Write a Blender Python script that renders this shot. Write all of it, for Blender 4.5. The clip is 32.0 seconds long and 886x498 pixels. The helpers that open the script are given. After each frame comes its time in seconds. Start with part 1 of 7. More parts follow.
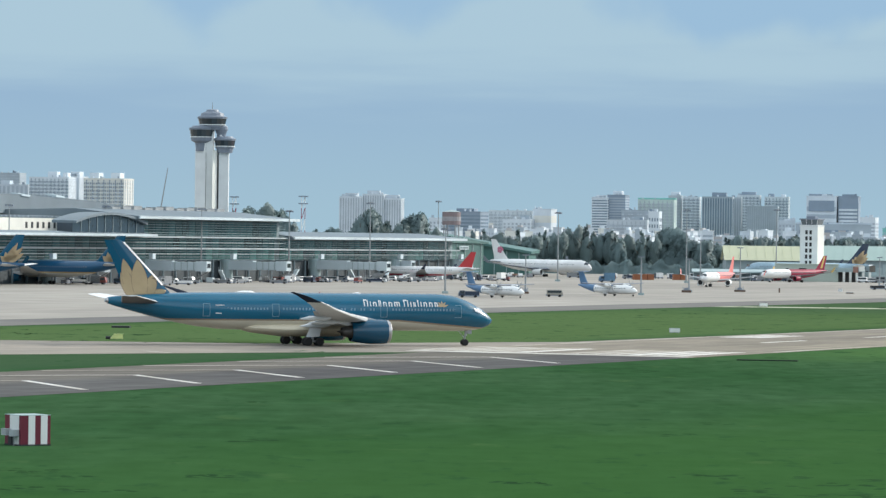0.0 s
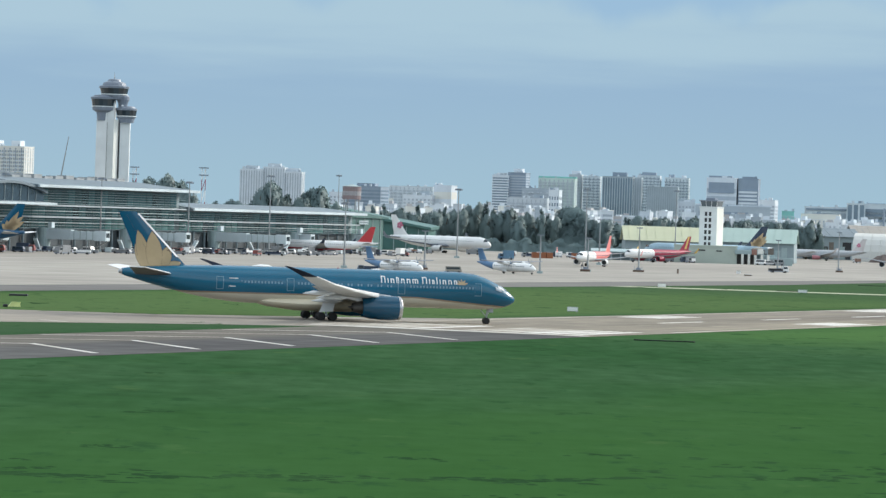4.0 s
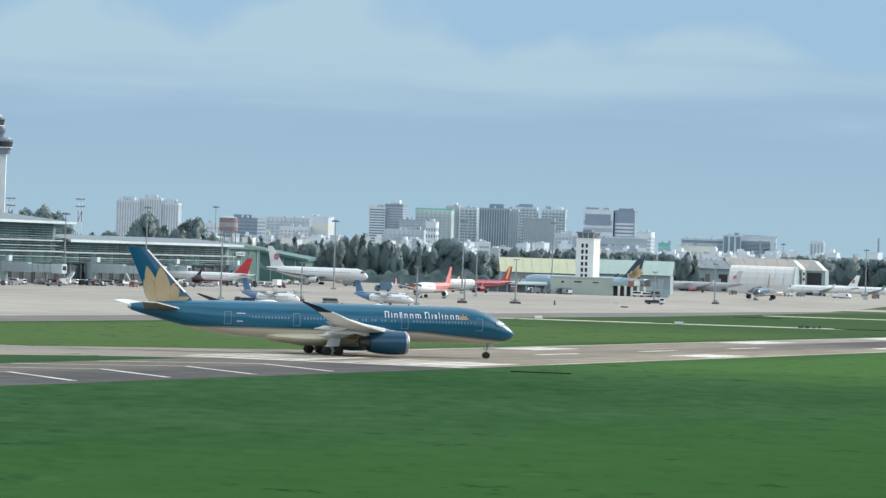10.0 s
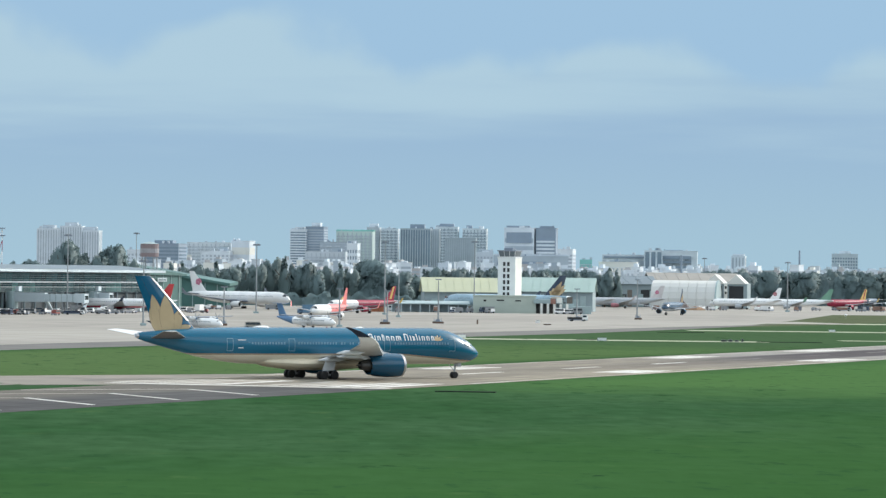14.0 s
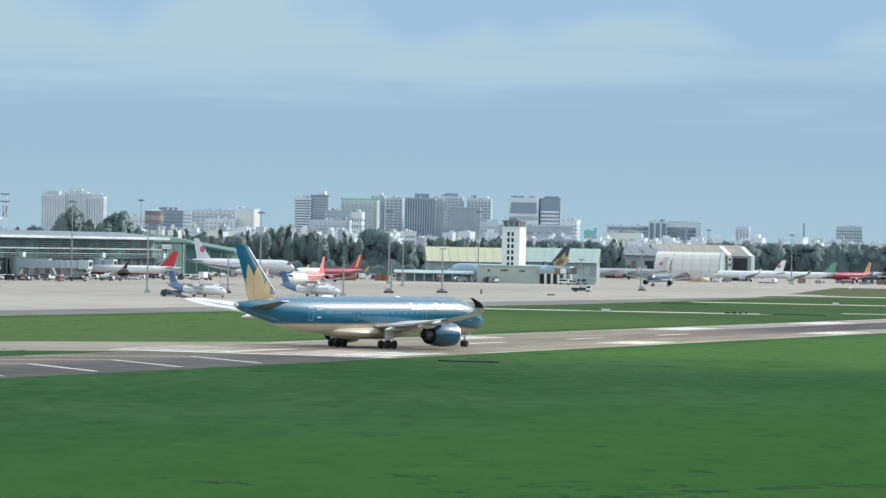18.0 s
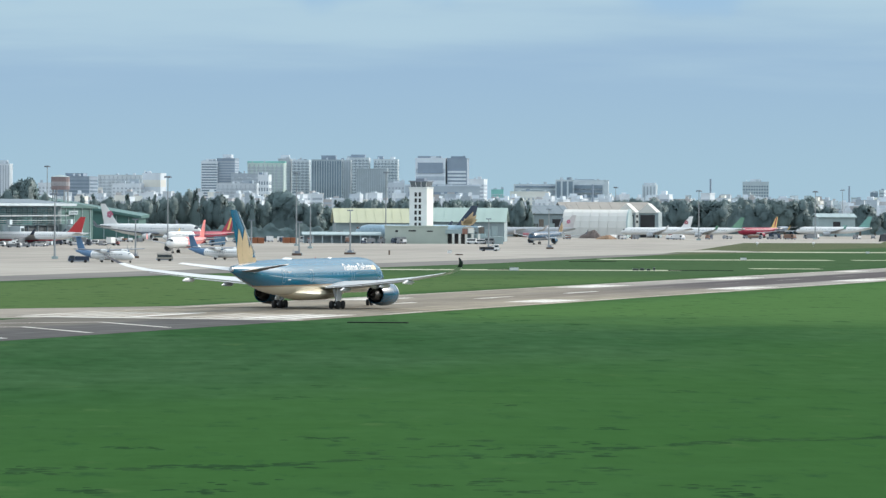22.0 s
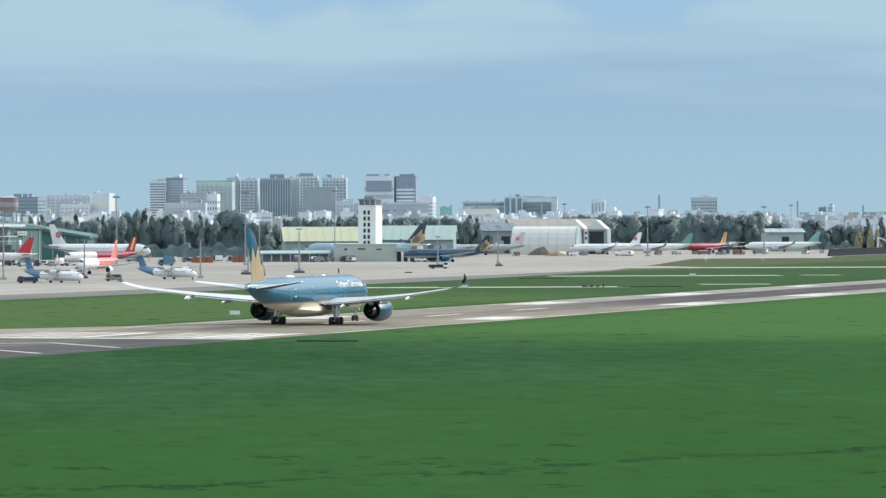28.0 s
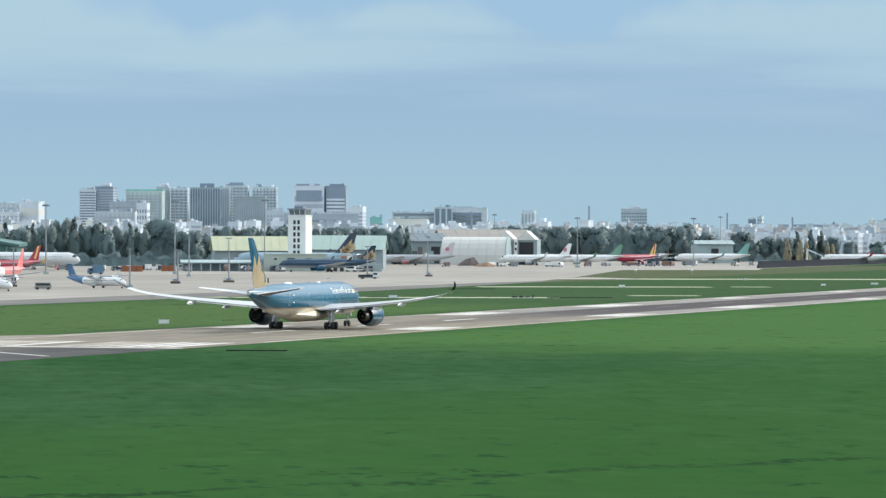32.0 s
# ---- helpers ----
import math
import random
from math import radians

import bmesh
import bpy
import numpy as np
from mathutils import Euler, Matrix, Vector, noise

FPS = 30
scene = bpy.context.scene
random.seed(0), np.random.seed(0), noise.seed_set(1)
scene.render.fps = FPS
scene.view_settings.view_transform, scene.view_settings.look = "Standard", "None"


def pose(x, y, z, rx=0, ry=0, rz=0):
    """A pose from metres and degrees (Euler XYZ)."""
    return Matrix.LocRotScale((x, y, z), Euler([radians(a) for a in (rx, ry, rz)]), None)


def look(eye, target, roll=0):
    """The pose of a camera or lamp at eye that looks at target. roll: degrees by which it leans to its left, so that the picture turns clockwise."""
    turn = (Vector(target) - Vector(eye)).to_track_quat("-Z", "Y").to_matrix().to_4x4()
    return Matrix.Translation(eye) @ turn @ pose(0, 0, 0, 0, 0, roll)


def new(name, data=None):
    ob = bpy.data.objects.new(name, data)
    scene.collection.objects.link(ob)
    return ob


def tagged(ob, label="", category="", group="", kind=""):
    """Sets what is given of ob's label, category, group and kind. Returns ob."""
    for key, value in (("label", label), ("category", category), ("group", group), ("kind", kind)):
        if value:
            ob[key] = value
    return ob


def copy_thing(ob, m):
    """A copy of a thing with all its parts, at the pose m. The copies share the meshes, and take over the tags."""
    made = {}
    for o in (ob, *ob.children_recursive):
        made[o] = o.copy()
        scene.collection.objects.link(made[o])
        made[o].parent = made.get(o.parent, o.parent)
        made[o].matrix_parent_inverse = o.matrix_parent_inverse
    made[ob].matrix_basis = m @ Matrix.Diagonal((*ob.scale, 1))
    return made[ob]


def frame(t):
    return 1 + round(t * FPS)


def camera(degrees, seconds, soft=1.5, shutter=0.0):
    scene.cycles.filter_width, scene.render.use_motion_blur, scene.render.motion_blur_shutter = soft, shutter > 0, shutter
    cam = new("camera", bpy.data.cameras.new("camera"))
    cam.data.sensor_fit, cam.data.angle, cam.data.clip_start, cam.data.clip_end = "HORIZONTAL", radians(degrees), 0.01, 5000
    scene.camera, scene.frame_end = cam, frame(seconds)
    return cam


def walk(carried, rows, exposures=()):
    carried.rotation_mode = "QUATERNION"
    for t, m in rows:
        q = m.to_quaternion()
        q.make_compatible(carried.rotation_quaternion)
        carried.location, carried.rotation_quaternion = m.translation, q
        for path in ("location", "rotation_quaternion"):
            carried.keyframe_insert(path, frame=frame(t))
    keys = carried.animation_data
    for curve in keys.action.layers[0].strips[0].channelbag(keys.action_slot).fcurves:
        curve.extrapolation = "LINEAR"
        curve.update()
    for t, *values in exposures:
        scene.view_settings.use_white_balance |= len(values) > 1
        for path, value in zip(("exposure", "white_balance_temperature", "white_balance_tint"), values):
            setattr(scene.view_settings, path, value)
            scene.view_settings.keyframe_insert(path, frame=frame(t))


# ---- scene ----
cam = camera(11.1942, 32.0, soft=1.4)
EYE = (0.0, 0.0, 18.12)


def aim(turn, tilt, roll):
    """The camera's pose: degrees turned to its right, tilted up and leaned."""
    a, b = radians(turn), radians(tilt)
    return look(EYE, (EYE[0] + 100 * math.sin(a), EYE[1] + 100 * math.cos(a), EYE[2] + 100 * math.tan(b)), roll)


PATH = [
    (0, aim(0.007, -0.158, 0.77)),
    (0.5, aim(0.174, -0.186, 0.89)),
    (1, aim(0.337, -0.382, 1.03)),
    (1.5, aim(0.607, -0.631, 1.39)),
    (2, aim(0.694, -0.700, 1.65)),
    (2.5, aim(0.977, -0.539, 1.85)),
    (4.5, aim(1.448, -0.385, 1.81)),
    (5, aim(1.774, -0.241, 1.65)),
    (5.5, aim(2.218, -0.094, 1.37)),
    (6, aim(2.341, -0.170, 1.12)),
    (6.5, aim(2.501, -0.666, 0.94)),
    (7, aim(2.775, -0.823, 0.88)),
    (7.5, aim(3.191, -0.262, 1.13)),
    (8, aim(3.271, 0.250, 1.36)),
    (8.5, aim(3.089, 0.259, 1.54)),
    (9, aim(3.128, 0.001, 1.73)),
    (9.5, aim(3.085, -0.065, 1.83)),
    (10, aim(2.834, 0.011, 1.95)),
    (10.5, aim(2.896, 0.065, 2.11)),
    (11, aim(3.100, 0.213, 2.06)),
    (11.5, aim(3.102, 0.144, 1.87)),
    (12, aim(3.226, 0.039, 1.71)),
    (12.5, aim(3.421, 0.063, 1.51)),
    (13, aim(3.759, 0.009, 1.36)),
    (13.5, aim(3.962, 0.047, 1.14)),
    (14, aim(3.822, 0.295, 0.72)),
    (14.5, aim(4.051, 0.359, -0.03)),
    (15, aim(3.975, 0.294, -0.40)),
    (15.5, aim(3.272, -0.083, 0.40)),
    (17.5, aim(3.594, -0.215, 1.35)),
    (18, aim(3.774, -0.093, 1.21)),
    (18.5, aim(4.133, -0.029, 1.04)),
    (19, aim(4.290, -0.197, 0.89)),
    (19.5, aim(4.313, -0.405, 0.73)),
    (20, aim(4.509, -0.418, 0.63)),
    (20.5, aim(4.791, -0.398, 0.60)),
    (21, aim(5.011, -0.494, 0.51)),
    (21.5, aim(5.065, -0.568, 0.42)),
    (22, aim(4.950, -0.575, 0.30)),
    (22.5, aim(5.120, -0.517, 0.18)),
    (23, aim(5.269, -0.370, 0.21)),
    (23.5, aim(5.195, -0.273, 0.24)),
    (24, aim(5.345, -0.274, 0.13)),
    (24.5, aim(5.396, -0.229, -0.11)),
    (26.5, aim(5.560, -0.223, -0.22)),
    (27, aim(5.615, -0.396, -0.14)),
    (27.5, aim(5.591, -0.433, 0.00)),
    (28, aim(5.594, -0.349, -0.13)),
    (28.5, aim(5.692, -0.218, -0.13)),
    (29, aim(5.913, -0.092, -0.17)),
    (29.5, aim(6.074, -0.017, -0.23)),
    (30, aim(6.184, -0.017, -0.28)),
    (30.5, aim(6.252, -0.127, -0.06)),
    (31, aim(6.250, -0.328, 0.07)),
    (31.5, aim(6.305, -0.275, 0.12)),
    (32, aim(6.484, -0.219, 0.17)),
]
walk(cam, PATH, [(0, -0.06), (3, -0.06), (11, 0.0), (32, 0.02)])

# ---- light ----
SUN = Vector((0.757, 0.455, 0.469)).normalized()
world = bpy.data.worlds.new("sky")
scene.world = world
world.use_nodes = True
wn, wl = world.node_tree.nodes, world.node_tree.links
wn.clear()
w_out = wn.new("ShaderNodeOutputWorld")
w_bg = wn.new("ShaderNodeBackground")
w_sky = wn.new("ShaderNodeTexSky")
w_sky.sky_type, w_sky.sun_disc = "NISHITA", False
w_sky.sun_elevation = math.asin(SUN.z)
w_sky.sun_rotation = math.atan2(SUN.x, SUN.y)
w_sky.air_density, w_sky.dust_density, w_sky.ozone_density = 1.2, 1.5, 2.0
w_co = wn.new("ShaderNodeTexCoord")
w_sep = wn.new("ShaderNodeSeparateXYZ")
wl.new(w_co.outputs["Generated"], w_sep.inputs[0])


def w_math(op, a, b):
    n = wn.new("ShaderNodeMath")
    n.operation = op
    for i, v in enumerate((a, b)):
        if isinstance(v, (int, float)):
            n.inputs[i].default_value = v
        else:
            wl.new(v, n.inputs[i])
    return n.outputs[0]


def w_mix(fac, a, b):
    n = wn.new("ShaderNodeMix")
    n.data_type = "RGBA"
    wl.new(fac, n.inputs[0])
    for i, v in ((6, a), (7, b)):
        if isinstance(v, tuple):
            n.inputs[i].default_value = (*v, 1)
        else:
            wl.new(v, n.inputs[i])
    return n.outputs[2]


def w_range(v, a, b):
    n = wn.new("ShaderNodeMapRange")
    n.interpolation_type = "SMOOTHSTEP"
    wl.new(v, n.inputs[0])
    n.inputs[1].default_value, n.inputs[2].default_value = a, b
    return n.outputs[0]


# moist blue air low down, clear sky above it, long layers of thin cloud
w_scaled = wn.new("ShaderNodeVectorMath")
w_scaled.operation = "SCALE"
w_scaled.inputs["Scale"].default_value = 0.085
wl.new(w_sky.outputs[0], w_scaled.inputs[0])
w_map = wn.new("ShaderNodeMapping")
w_map.inputs["Scale"].default_value = (4.0, 4.0, 42.0)
wl.new(w_co.outputs["Generated"], w_map.inputs[0])
w_n1 = wn.new("ShaderNodeTexNoise")
w_n1.inputs["Scale"].default_value, w_n1.inputs["Detail"].default_value = 2.6, 7.0
w_n1.inputs["Roughness"].default_value = 0.5
wl.new(w_map.outputs[0], w_n1.inputs["Vector"])
w_lift = w_math("ADD", w_sep.outputs[2], w_math("MULTIPLY", w_math("SUBTRACT", w_n1.outputs[0], 0.5), 0.034))
air = w_mix(w_range(w_sep.outputs[2], 0.0, 0.036), (0.37, 0.55, 0.67), (0.325, 0.49, 0.665))
bank = w_mix(w_range(w_lift, 0.026, 0.044), air, (0.43, 0.605, 0.725))
w_n3 = wn.new("ShaderNodeTexNoise")
w_n3.inputs["Scale"].default_value, w_n3.inputs["Detail"].default_value = 24.0, 6.0
w_n3.inputs["Roughness"].default_value = 0.45
wl.new(w_co.outputs["Generated"], w_n3.inputs["Vector"])
w_top = w_math("ADD", w_sep.outputs[2], w_math("MULTIPLY", w_math("SUBTRACT", w_n3.outputs[0], 0.5), -0.055))
veil = w_mix(w_range(w_top, 0.046, 0.055), bank, (0.345, 0.535, 0.725))
w_n2 = wn.new("ShaderNodeTexNoise")
w_n2.inputs["Scale"].default_value, w_n2.inputs["Detail"].default_value = 2.2, 5.0
wl.new(w_co.outputs["Generated"], w_n2.inputs["Vector"])
cloudy = w_mix(w_range(w_n2.outputs[0], 0.30, 0.62), w_scaled.outputs[0], (1.30, 1.47, 1.60))
whole = w_mix(w_range(w_sep.outputs[2], 0.09, 0.22), veil, cloudy)
# thin cloud shines round the sun
w_dot = wn.new("ShaderNodeVectorMath")
w_dot.operation, w_dot.inputs[1].default_value = "DOT_PRODUCT", SUN
wl.new(w_co.outputs["Generated"], w_dot.inputs[0])
shine = w_math("MULTIPLY", w_math("POWER", w_math("MAXIMUM", w_dot.outputs["Value"], 0.0), 36.0), 8.0)
w_glow = wn.new("ShaderNodeVectorMath")
w_glow.operation, w_glow.inputs[0].default_value = "SCALE", (1.0, 0.96, 0.90)
wl.new(shine, w_glow.inputs["Scale"])
w_sum = wn.new("ShaderNodeVectorMath")
w_sum.operation = "ADD"
wl.new(whole, w_sum.inputs[0])
wl.new(w_glow.outputs[0], w_sum.inputs[1])
whole = w_sum.outputs[0]
wl.new(whole, w_bg.inputs[0])
w_bg.inputs[1].default_value = 1.0
wl.new(w_bg.outputs[0], w_out.inputs[0])

sun = new("sun", bpy.data.lights.new("sun", "SUN"))
sun.data.energy, sun.data.angle, sun.data.color = 2.55, radians(1.5), (1.0, 0.96, 0.88)
sun.matrix_world = look((0, 0, 300), Vector((0, 0, 300)) - SUN)
scene.view_settings.exposure = 0.0

# ---- materials ----
def mat(name, color, rough=0.6, metal=0.0, vary=0.15, scale=1.0, bump=0.0, second=None, coat=0.0, spec=0.5, rnd=0.0, stretch=None):
    """A surface with grain at two scales: color, darkened and lightened by vary, second: a tint mixed in by patches; scale in waves a metre."""
    m = bpy.data.materials.new(name)
    m.use_nodes = True
    n, l = m.node_tree.nodes, m.node_tree.links
    b = n["Principled BSDF"]
    b.inputs["Roughness"].default_value, b.inputs["Metallic"].default_value = rough, metal
    b.inputs["Coat Weight"].default_value, b.inputs["Specular IOR Level"].default_value = coat, spec
    b.inputs["Coat Roughness"].default_value = 0.08
    co = n.new("ShaderNodeTexCoord")
    n1, n2 = n.new("ShaderNodeTexNoise"), n.new("ShaderNodeTexNoise")
    for q, s, d in ((n1, scale, 5.0), (n2, scale * 0.09, 3.0)):
        q.inputs["Scale"].default_value, q.inputs["Detail"].default_value = s, d
        if stretch:
            mp = n.new("ShaderNodeMapping")
            mp.inputs["Scale"].default_value = stretch
            l.new(co.outputs["Object"], mp.inputs[0])
            l.new(mp.outputs[0], q.inputs["Vector"])
        else:
            l.new(co.outputs["Object"], q.inputs["Vector"])
    mix = n.new("ShaderNodeMix")
    mix.data_type = "RGBA"
    mix.inputs[6].default_value = (*color, 1)
    mix.inputs[7].default_value = (*(second or [c * 0.8 for c in color]), 1)
    ramp = n.new("ShaderNodeMapRange")
    ramp.inputs[1].default_value, ramp.inputs[2].default_value = 0.42, 0.62
    l.new(n2.outputs[0], ramp.inputs[0])
    l.new(ramp.outputs[0], mix.inputs[0])
    hsv = n.new("ShaderNodeHueSaturation")
    l.new(mix.outputs[2], hsv.inputs["Color"])
    val = n.new("ShaderNodeMapRange")
    val.inputs[1].default_value, val.inputs[2].default_value = 0.25, 0.75
    val.inputs[3].default_value, val.inputs[4].default_value = 1 - vary, 1 + vary
    l.new(n1.outputs[0], val.inputs[0])
    last = val.outputs[0]
    if rnd:
        info, mul = n.new("ShaderNodeObjectInfo"), n.new("ShaderNodeMath")
        sc = n.new("ShaderNodeMapRange")
        sc.inputs[3].default_value, sc.inputs[4].default_value = 1 - rnd, 1 + rnd
        l.new(info.outputs["Random"], sc.inputs[0])
        mul.operation = "MULTIPLY"
        l.new(last, mul.inputs[0])
        l.new(sc.outputs[0], mul.inputs[1])
        last = mul.outputs[0]
    l.new(last, hsv.inputs["Value"])
    l.new(hsv.outputs[0], b.inputs["Base Color"])
    if bump:
        bp = n.new("ShaderNodeBump")
        bp.inputs["Strength"].default_value, bp.inputs["Distance"].default_value = 0.6, bump
        l.new(n1.outputs[0], bp.inputs["Height"])
        l.new(bp.outputs[0], b.inputs["Normal"])
    return m


def zone(m, color, a0, a1, s0, s1, soft_a, soft_s, amount=1.0):
    """Mixes color into m between a0..a1 metres along the runway and s0..s1 to its far side, with ragged soft edges."""
    n, l = m.node_tree.nodes, m.node_tree.links
    base = n["Principled BSDF"].inputs["Base Color"]
    co, noise = n.new("ShaderNodeTexCoord"), n.new("ShaderNodeTexNoise")
    noise.inputs["Scale"].default_value, noise.inputs["Detail"].default_value = 0.03, 6.0
    l.new(co.outputs["Object"], noise.inputs["Vector"])
    fac = None
    for axis, lo, hi, soft in (((0.391, 0.9204, 0), a0, a1, soft_a), ((-0.9204, 0.391, 0), s0, s1, soft_s)):
        dot = n.new("ShaderNodeVectorMath")
        dot.operation, dot.inputs[1].default_value = "DOT_PRODUCT", axis
        l.new(co.outputs["Object"], dot.inputs[0])
        zero = 78.8 * axis[0] + 789.1 * axis[1]
        wob = n.new("ShaderNodeMath")
        wob.operation, wob.inputs[1].default_value = "MULTIPLY_ADD", soft * 1.6
        l.new(noise.outputs[0], wob.inputs[0])
        l.new(dot.outputs["Value"], wob.inputs[2])
        for edge, sign in ((lo, 1), (hi, -1)):
            q = n.new("ShaderNodeMapRange")
            q.interpolation_type = "SMOOTHSTEP"
            mid = zero + edge + soft * .8
            q.inputs[1].default_value, q.inputs[2].default_value = mid - sign * soft, mid + sign * soft
            l.new(wob.outputs[0], q.inputs[0])
            if fac is None:
                fac = q.outputs[0]
            else:
                mul = n.new("ShaderNodeMath")
                mul.operation = "MULTIPLY"
                l.new(fac, mul.inputs[0])
                l.new(q.outputs[0], mul.inputs[1])
                fac = mul.outputs[0]
    amt, mx = n.new("ShaderNodeMath"), n.new("ShaderNodeMix")
    amt.operation, amt.inputs[1].default_value = "MULTIPLY", amount
    l.new(fac, amt.inputs[0])
    mx.data_type = "RGBA"
    l.new(amt.outputs[0], mx.inputs[0])
    l.new(base.links[0].from_socket, mx.inputs[6])
    mx.inputs[7].default_value = (*color, 1)
    l.new(mx.outputs[2], base)
    return m


def streak(m, amount, along=0.010, across=0.9, turn=67.0):
    """Long worn streaks in the direction of travel, and fine blotches, over what m already has."""
    n, l = m.node_tree.nodes, m.node_tree.links
    base = n["Principled BSDF"].inputs["Base Color"]
    co, hsv, total = n.new("ShaderNodeTexCoord"), n.new("ShaderNodeHueSaturation"), None
    for sx, sy, detail, share in ((along, across, 4.0, 1.0), (along * 8, across * .35, 5.0, .6)):
        turned, mp, q, r = n.new("ShaderNodeVectorRotate"), n.new("ShaderNodeMapping"), n.new("ShaderNodeTexNoise"), n.new("ShaderNodeMapRange")
        turned.rotation_type = "Z_AXIS"
        turned.inputs["Angle"].default_value = -radians(turn)
        l.new(co.outputs["Object"], turned.inputs["Vector"])
        mp.inputs["Scale"].default_value = (sx, sy, 1.0)
        l.new(turned.outputs[0], mp.inputs[0])
        q.inputs["Scale"].default_value, q.inputs["Detail"].default_value = 1.0, detail
        l.new(mp.outputs[0], q.inputs["Vector"])
        r.inputs[1].default_value, r.inputs[2].default_value = 0.3, 0.7
        r.inputs[3].default_value, r.inputs[4].default_value = 1 - amount * share, 1 + amount * share
        l.new(q.outputs[0], r.inputs[0])
        if total is None:
            total = r.outputs[0]
        else:
            mul = n.new("ShaderNodeMath")
            mul.operation = "MULTIPLY"
            l.new(total, mul.inputs[0])
            l.new(r.outputs[0], mul.inputs[1])
            total = mul.outputs[0]
    l.new(total, hsv.inputs["Value"])
    l.new(base.links[0].from_socket, hsv.inputs["Color"])
    l.new(hsv.outputs[0], base)
    return m


def blotch(m, color, scale, lo, hi, amount, stretch=(1.0, 1.0, 1.0)):
    """Scattered irregular patches of another colour."""
    n, l = m.node_tree.nodes, m.node_tree.links
    base = n["Principled BSDF"].inputs["Base Color"]
    co, mp, q, r, mx = n.new("ShaderNodeTexCoord"), n.new("ShaderNodeMapping"), n.new("ShaderNodeTexNoise"), n.new("ShaderNodeMapRange"), n.new("ShaderNodeMix")
    mp.inputs["Scale"].default_value = stretch
    l.new(co.outputs["Object"], mp.inputs[0])
    q.inputs["Scale"].default_value, q.inputs["Detail"].default_value, q.inputs["Roughness"].default_value = scale, 5.0, 0.62
    l.new(mp.outputs[0], q.inputs["Vector"])
    r.interpolation_type = "SMOOTHSTEP"
    r.inputs[1].default_value, r.inputs[2].default_value, r.inputs[4].default_value = lo, hi, amount
    l.new(q.outputs[0], r.inputs[0])
    mx.data_type = "RGBA"
    l.new(r.outputs[0], mx.inputs[0])
    l.new(base.links[0].from_socket, mx.inputs[6])
    mx.inputs[7].default_value = (*color, 1)
    l.new(mx.outputs[2], base)
    return m


def leafy(name, color, second, vary, scale, share=0.45, rnd=0.0, rough=0.9, spec=0.1):
    """Leaves: half of the light goes through them."""
    m = mat(name, color, rough, vary=vary, scale=scale, second=second, spec=spec, rnd=rnd)
    n, l = m.node_tree.nodes, m.node_tree.links
    b, out = n["Principled BSDF"], n["Material Output"]
    tr, mx = n.new("ShaderNodeBsdfTranslucent"), n.new("ShaderNodeMixShader")
    l.new(b.inputs["Base Color"].links[0].from_socket, tr.inputs[0])
    mx.inputs[0].default_value = share
    l.new(b.outputs[0], mx.inputs[1])
    l.new(tr.outputs[0], mx.inputs[2])
    l.new(mx.outputs[0], out.inputs["Surface"])
    return m


GRASS = mat("grass", (0.0375, 0.0855, 0.0385), 1.0, vary=0.20, scale=0.17, second=(0.029, 0.075, 0.0305), spec=0.0, stretch=(1.6, 0.6, 1.0))
zone(GRASS, (0.041, 0.104, 0.029), -1200, 150, -420, -92, 80, 26, 0.45)
zone(GRASS, (0.031, 0.088, 0.024), -1200, -330, -420, -60, 110, 26, 0.5)
zone(GRASS, (0.076, 0.150, 0.051), -85, 2200, -110, 0, 60, 16, 0.72)
zone(GRASS, (0.064, 0.103, 0.053), 330, 2200, 49, 200, 80, 20, 0.7)
zone(GRASS, (0.100, 0.150, 0.060), -700, 330, 54, 172, 90, 9, 0.62)
zone(GRASS, (0.042, 0.082, 0.043), -300, -95, 46, 86, 30, 6, 0.9)
zone(GRASS, (0.118, 0.125, 0.080), 800, 1700, 190, 330, 60, 14, 0.8)
streak(GRASS, 0.03, 0.11, 0.20, 0.0)
blotch(GRASS, (0.022, 0.060, 0.025), 0.16, 0.58, 0.70, 0.75, (1.0, 0.45, 1.0))
blotch(GRASS, (0.021, 0.058, 0.026), 0.40, 0.575, 0.70, 0.5, (1.0, 0.32, 1.0))
blotch(GRASS, (0.060, 0.115, 0.042), 0.11, 0.60, 0.74, 0.55, (1.0, 0.5, 1.0))
GRASS_RANK = leafy("grass_long", (0.046, 0.104, 0.043), (0.036, 0.086, 0.037), 0.22, 0.8, 0.12)
GRASS_DRY = mat("dry_grass", (0.080, 0.140, 0.062), 1.0, vary=0.2, scale=0.5, second=(0.050, 0.105, 0.042), spec=0.0)
APRON = mat("apron_concrete", (0.292, 0.270, 0.236), 0.9, vary=0.16, scale=0.05, second=(0.240, 0.220, 0.190))
CONCRETE = mat("runway_concrete", (0.255, 0.222, 0.180), 0.9, vary=0.12, scale=0.10, second=(0.19, 0.168, 0.14))
ASPHALT = mat("asphalt", (0.089, 0.087, 0.085), 0.95, vary=0.22, scale=0.12, second=(0.062, 0.060, 0.061), spec=0.1)
zone(ASPHALT, (0.150, 0.135, 0.112), -420, -90, 22, 60, 40, 6, 0.7)
RUNWAY = mat("runway_surface", (0.250, 0.220, 0.168), 0.9, vary=0.12, scale=0.10, second=(0.19, 0.168, 0.14), spec=0.12)
zone(RUNWAY, (0.265, 0.25, 0.235), 200, 3600, -5, 60, 60, 3, 0.8)
zone(RUNWAY, (0.040, 0.034, 0.042), 190, 3600, 12.5, 34, 70, 2.5, 0.95)
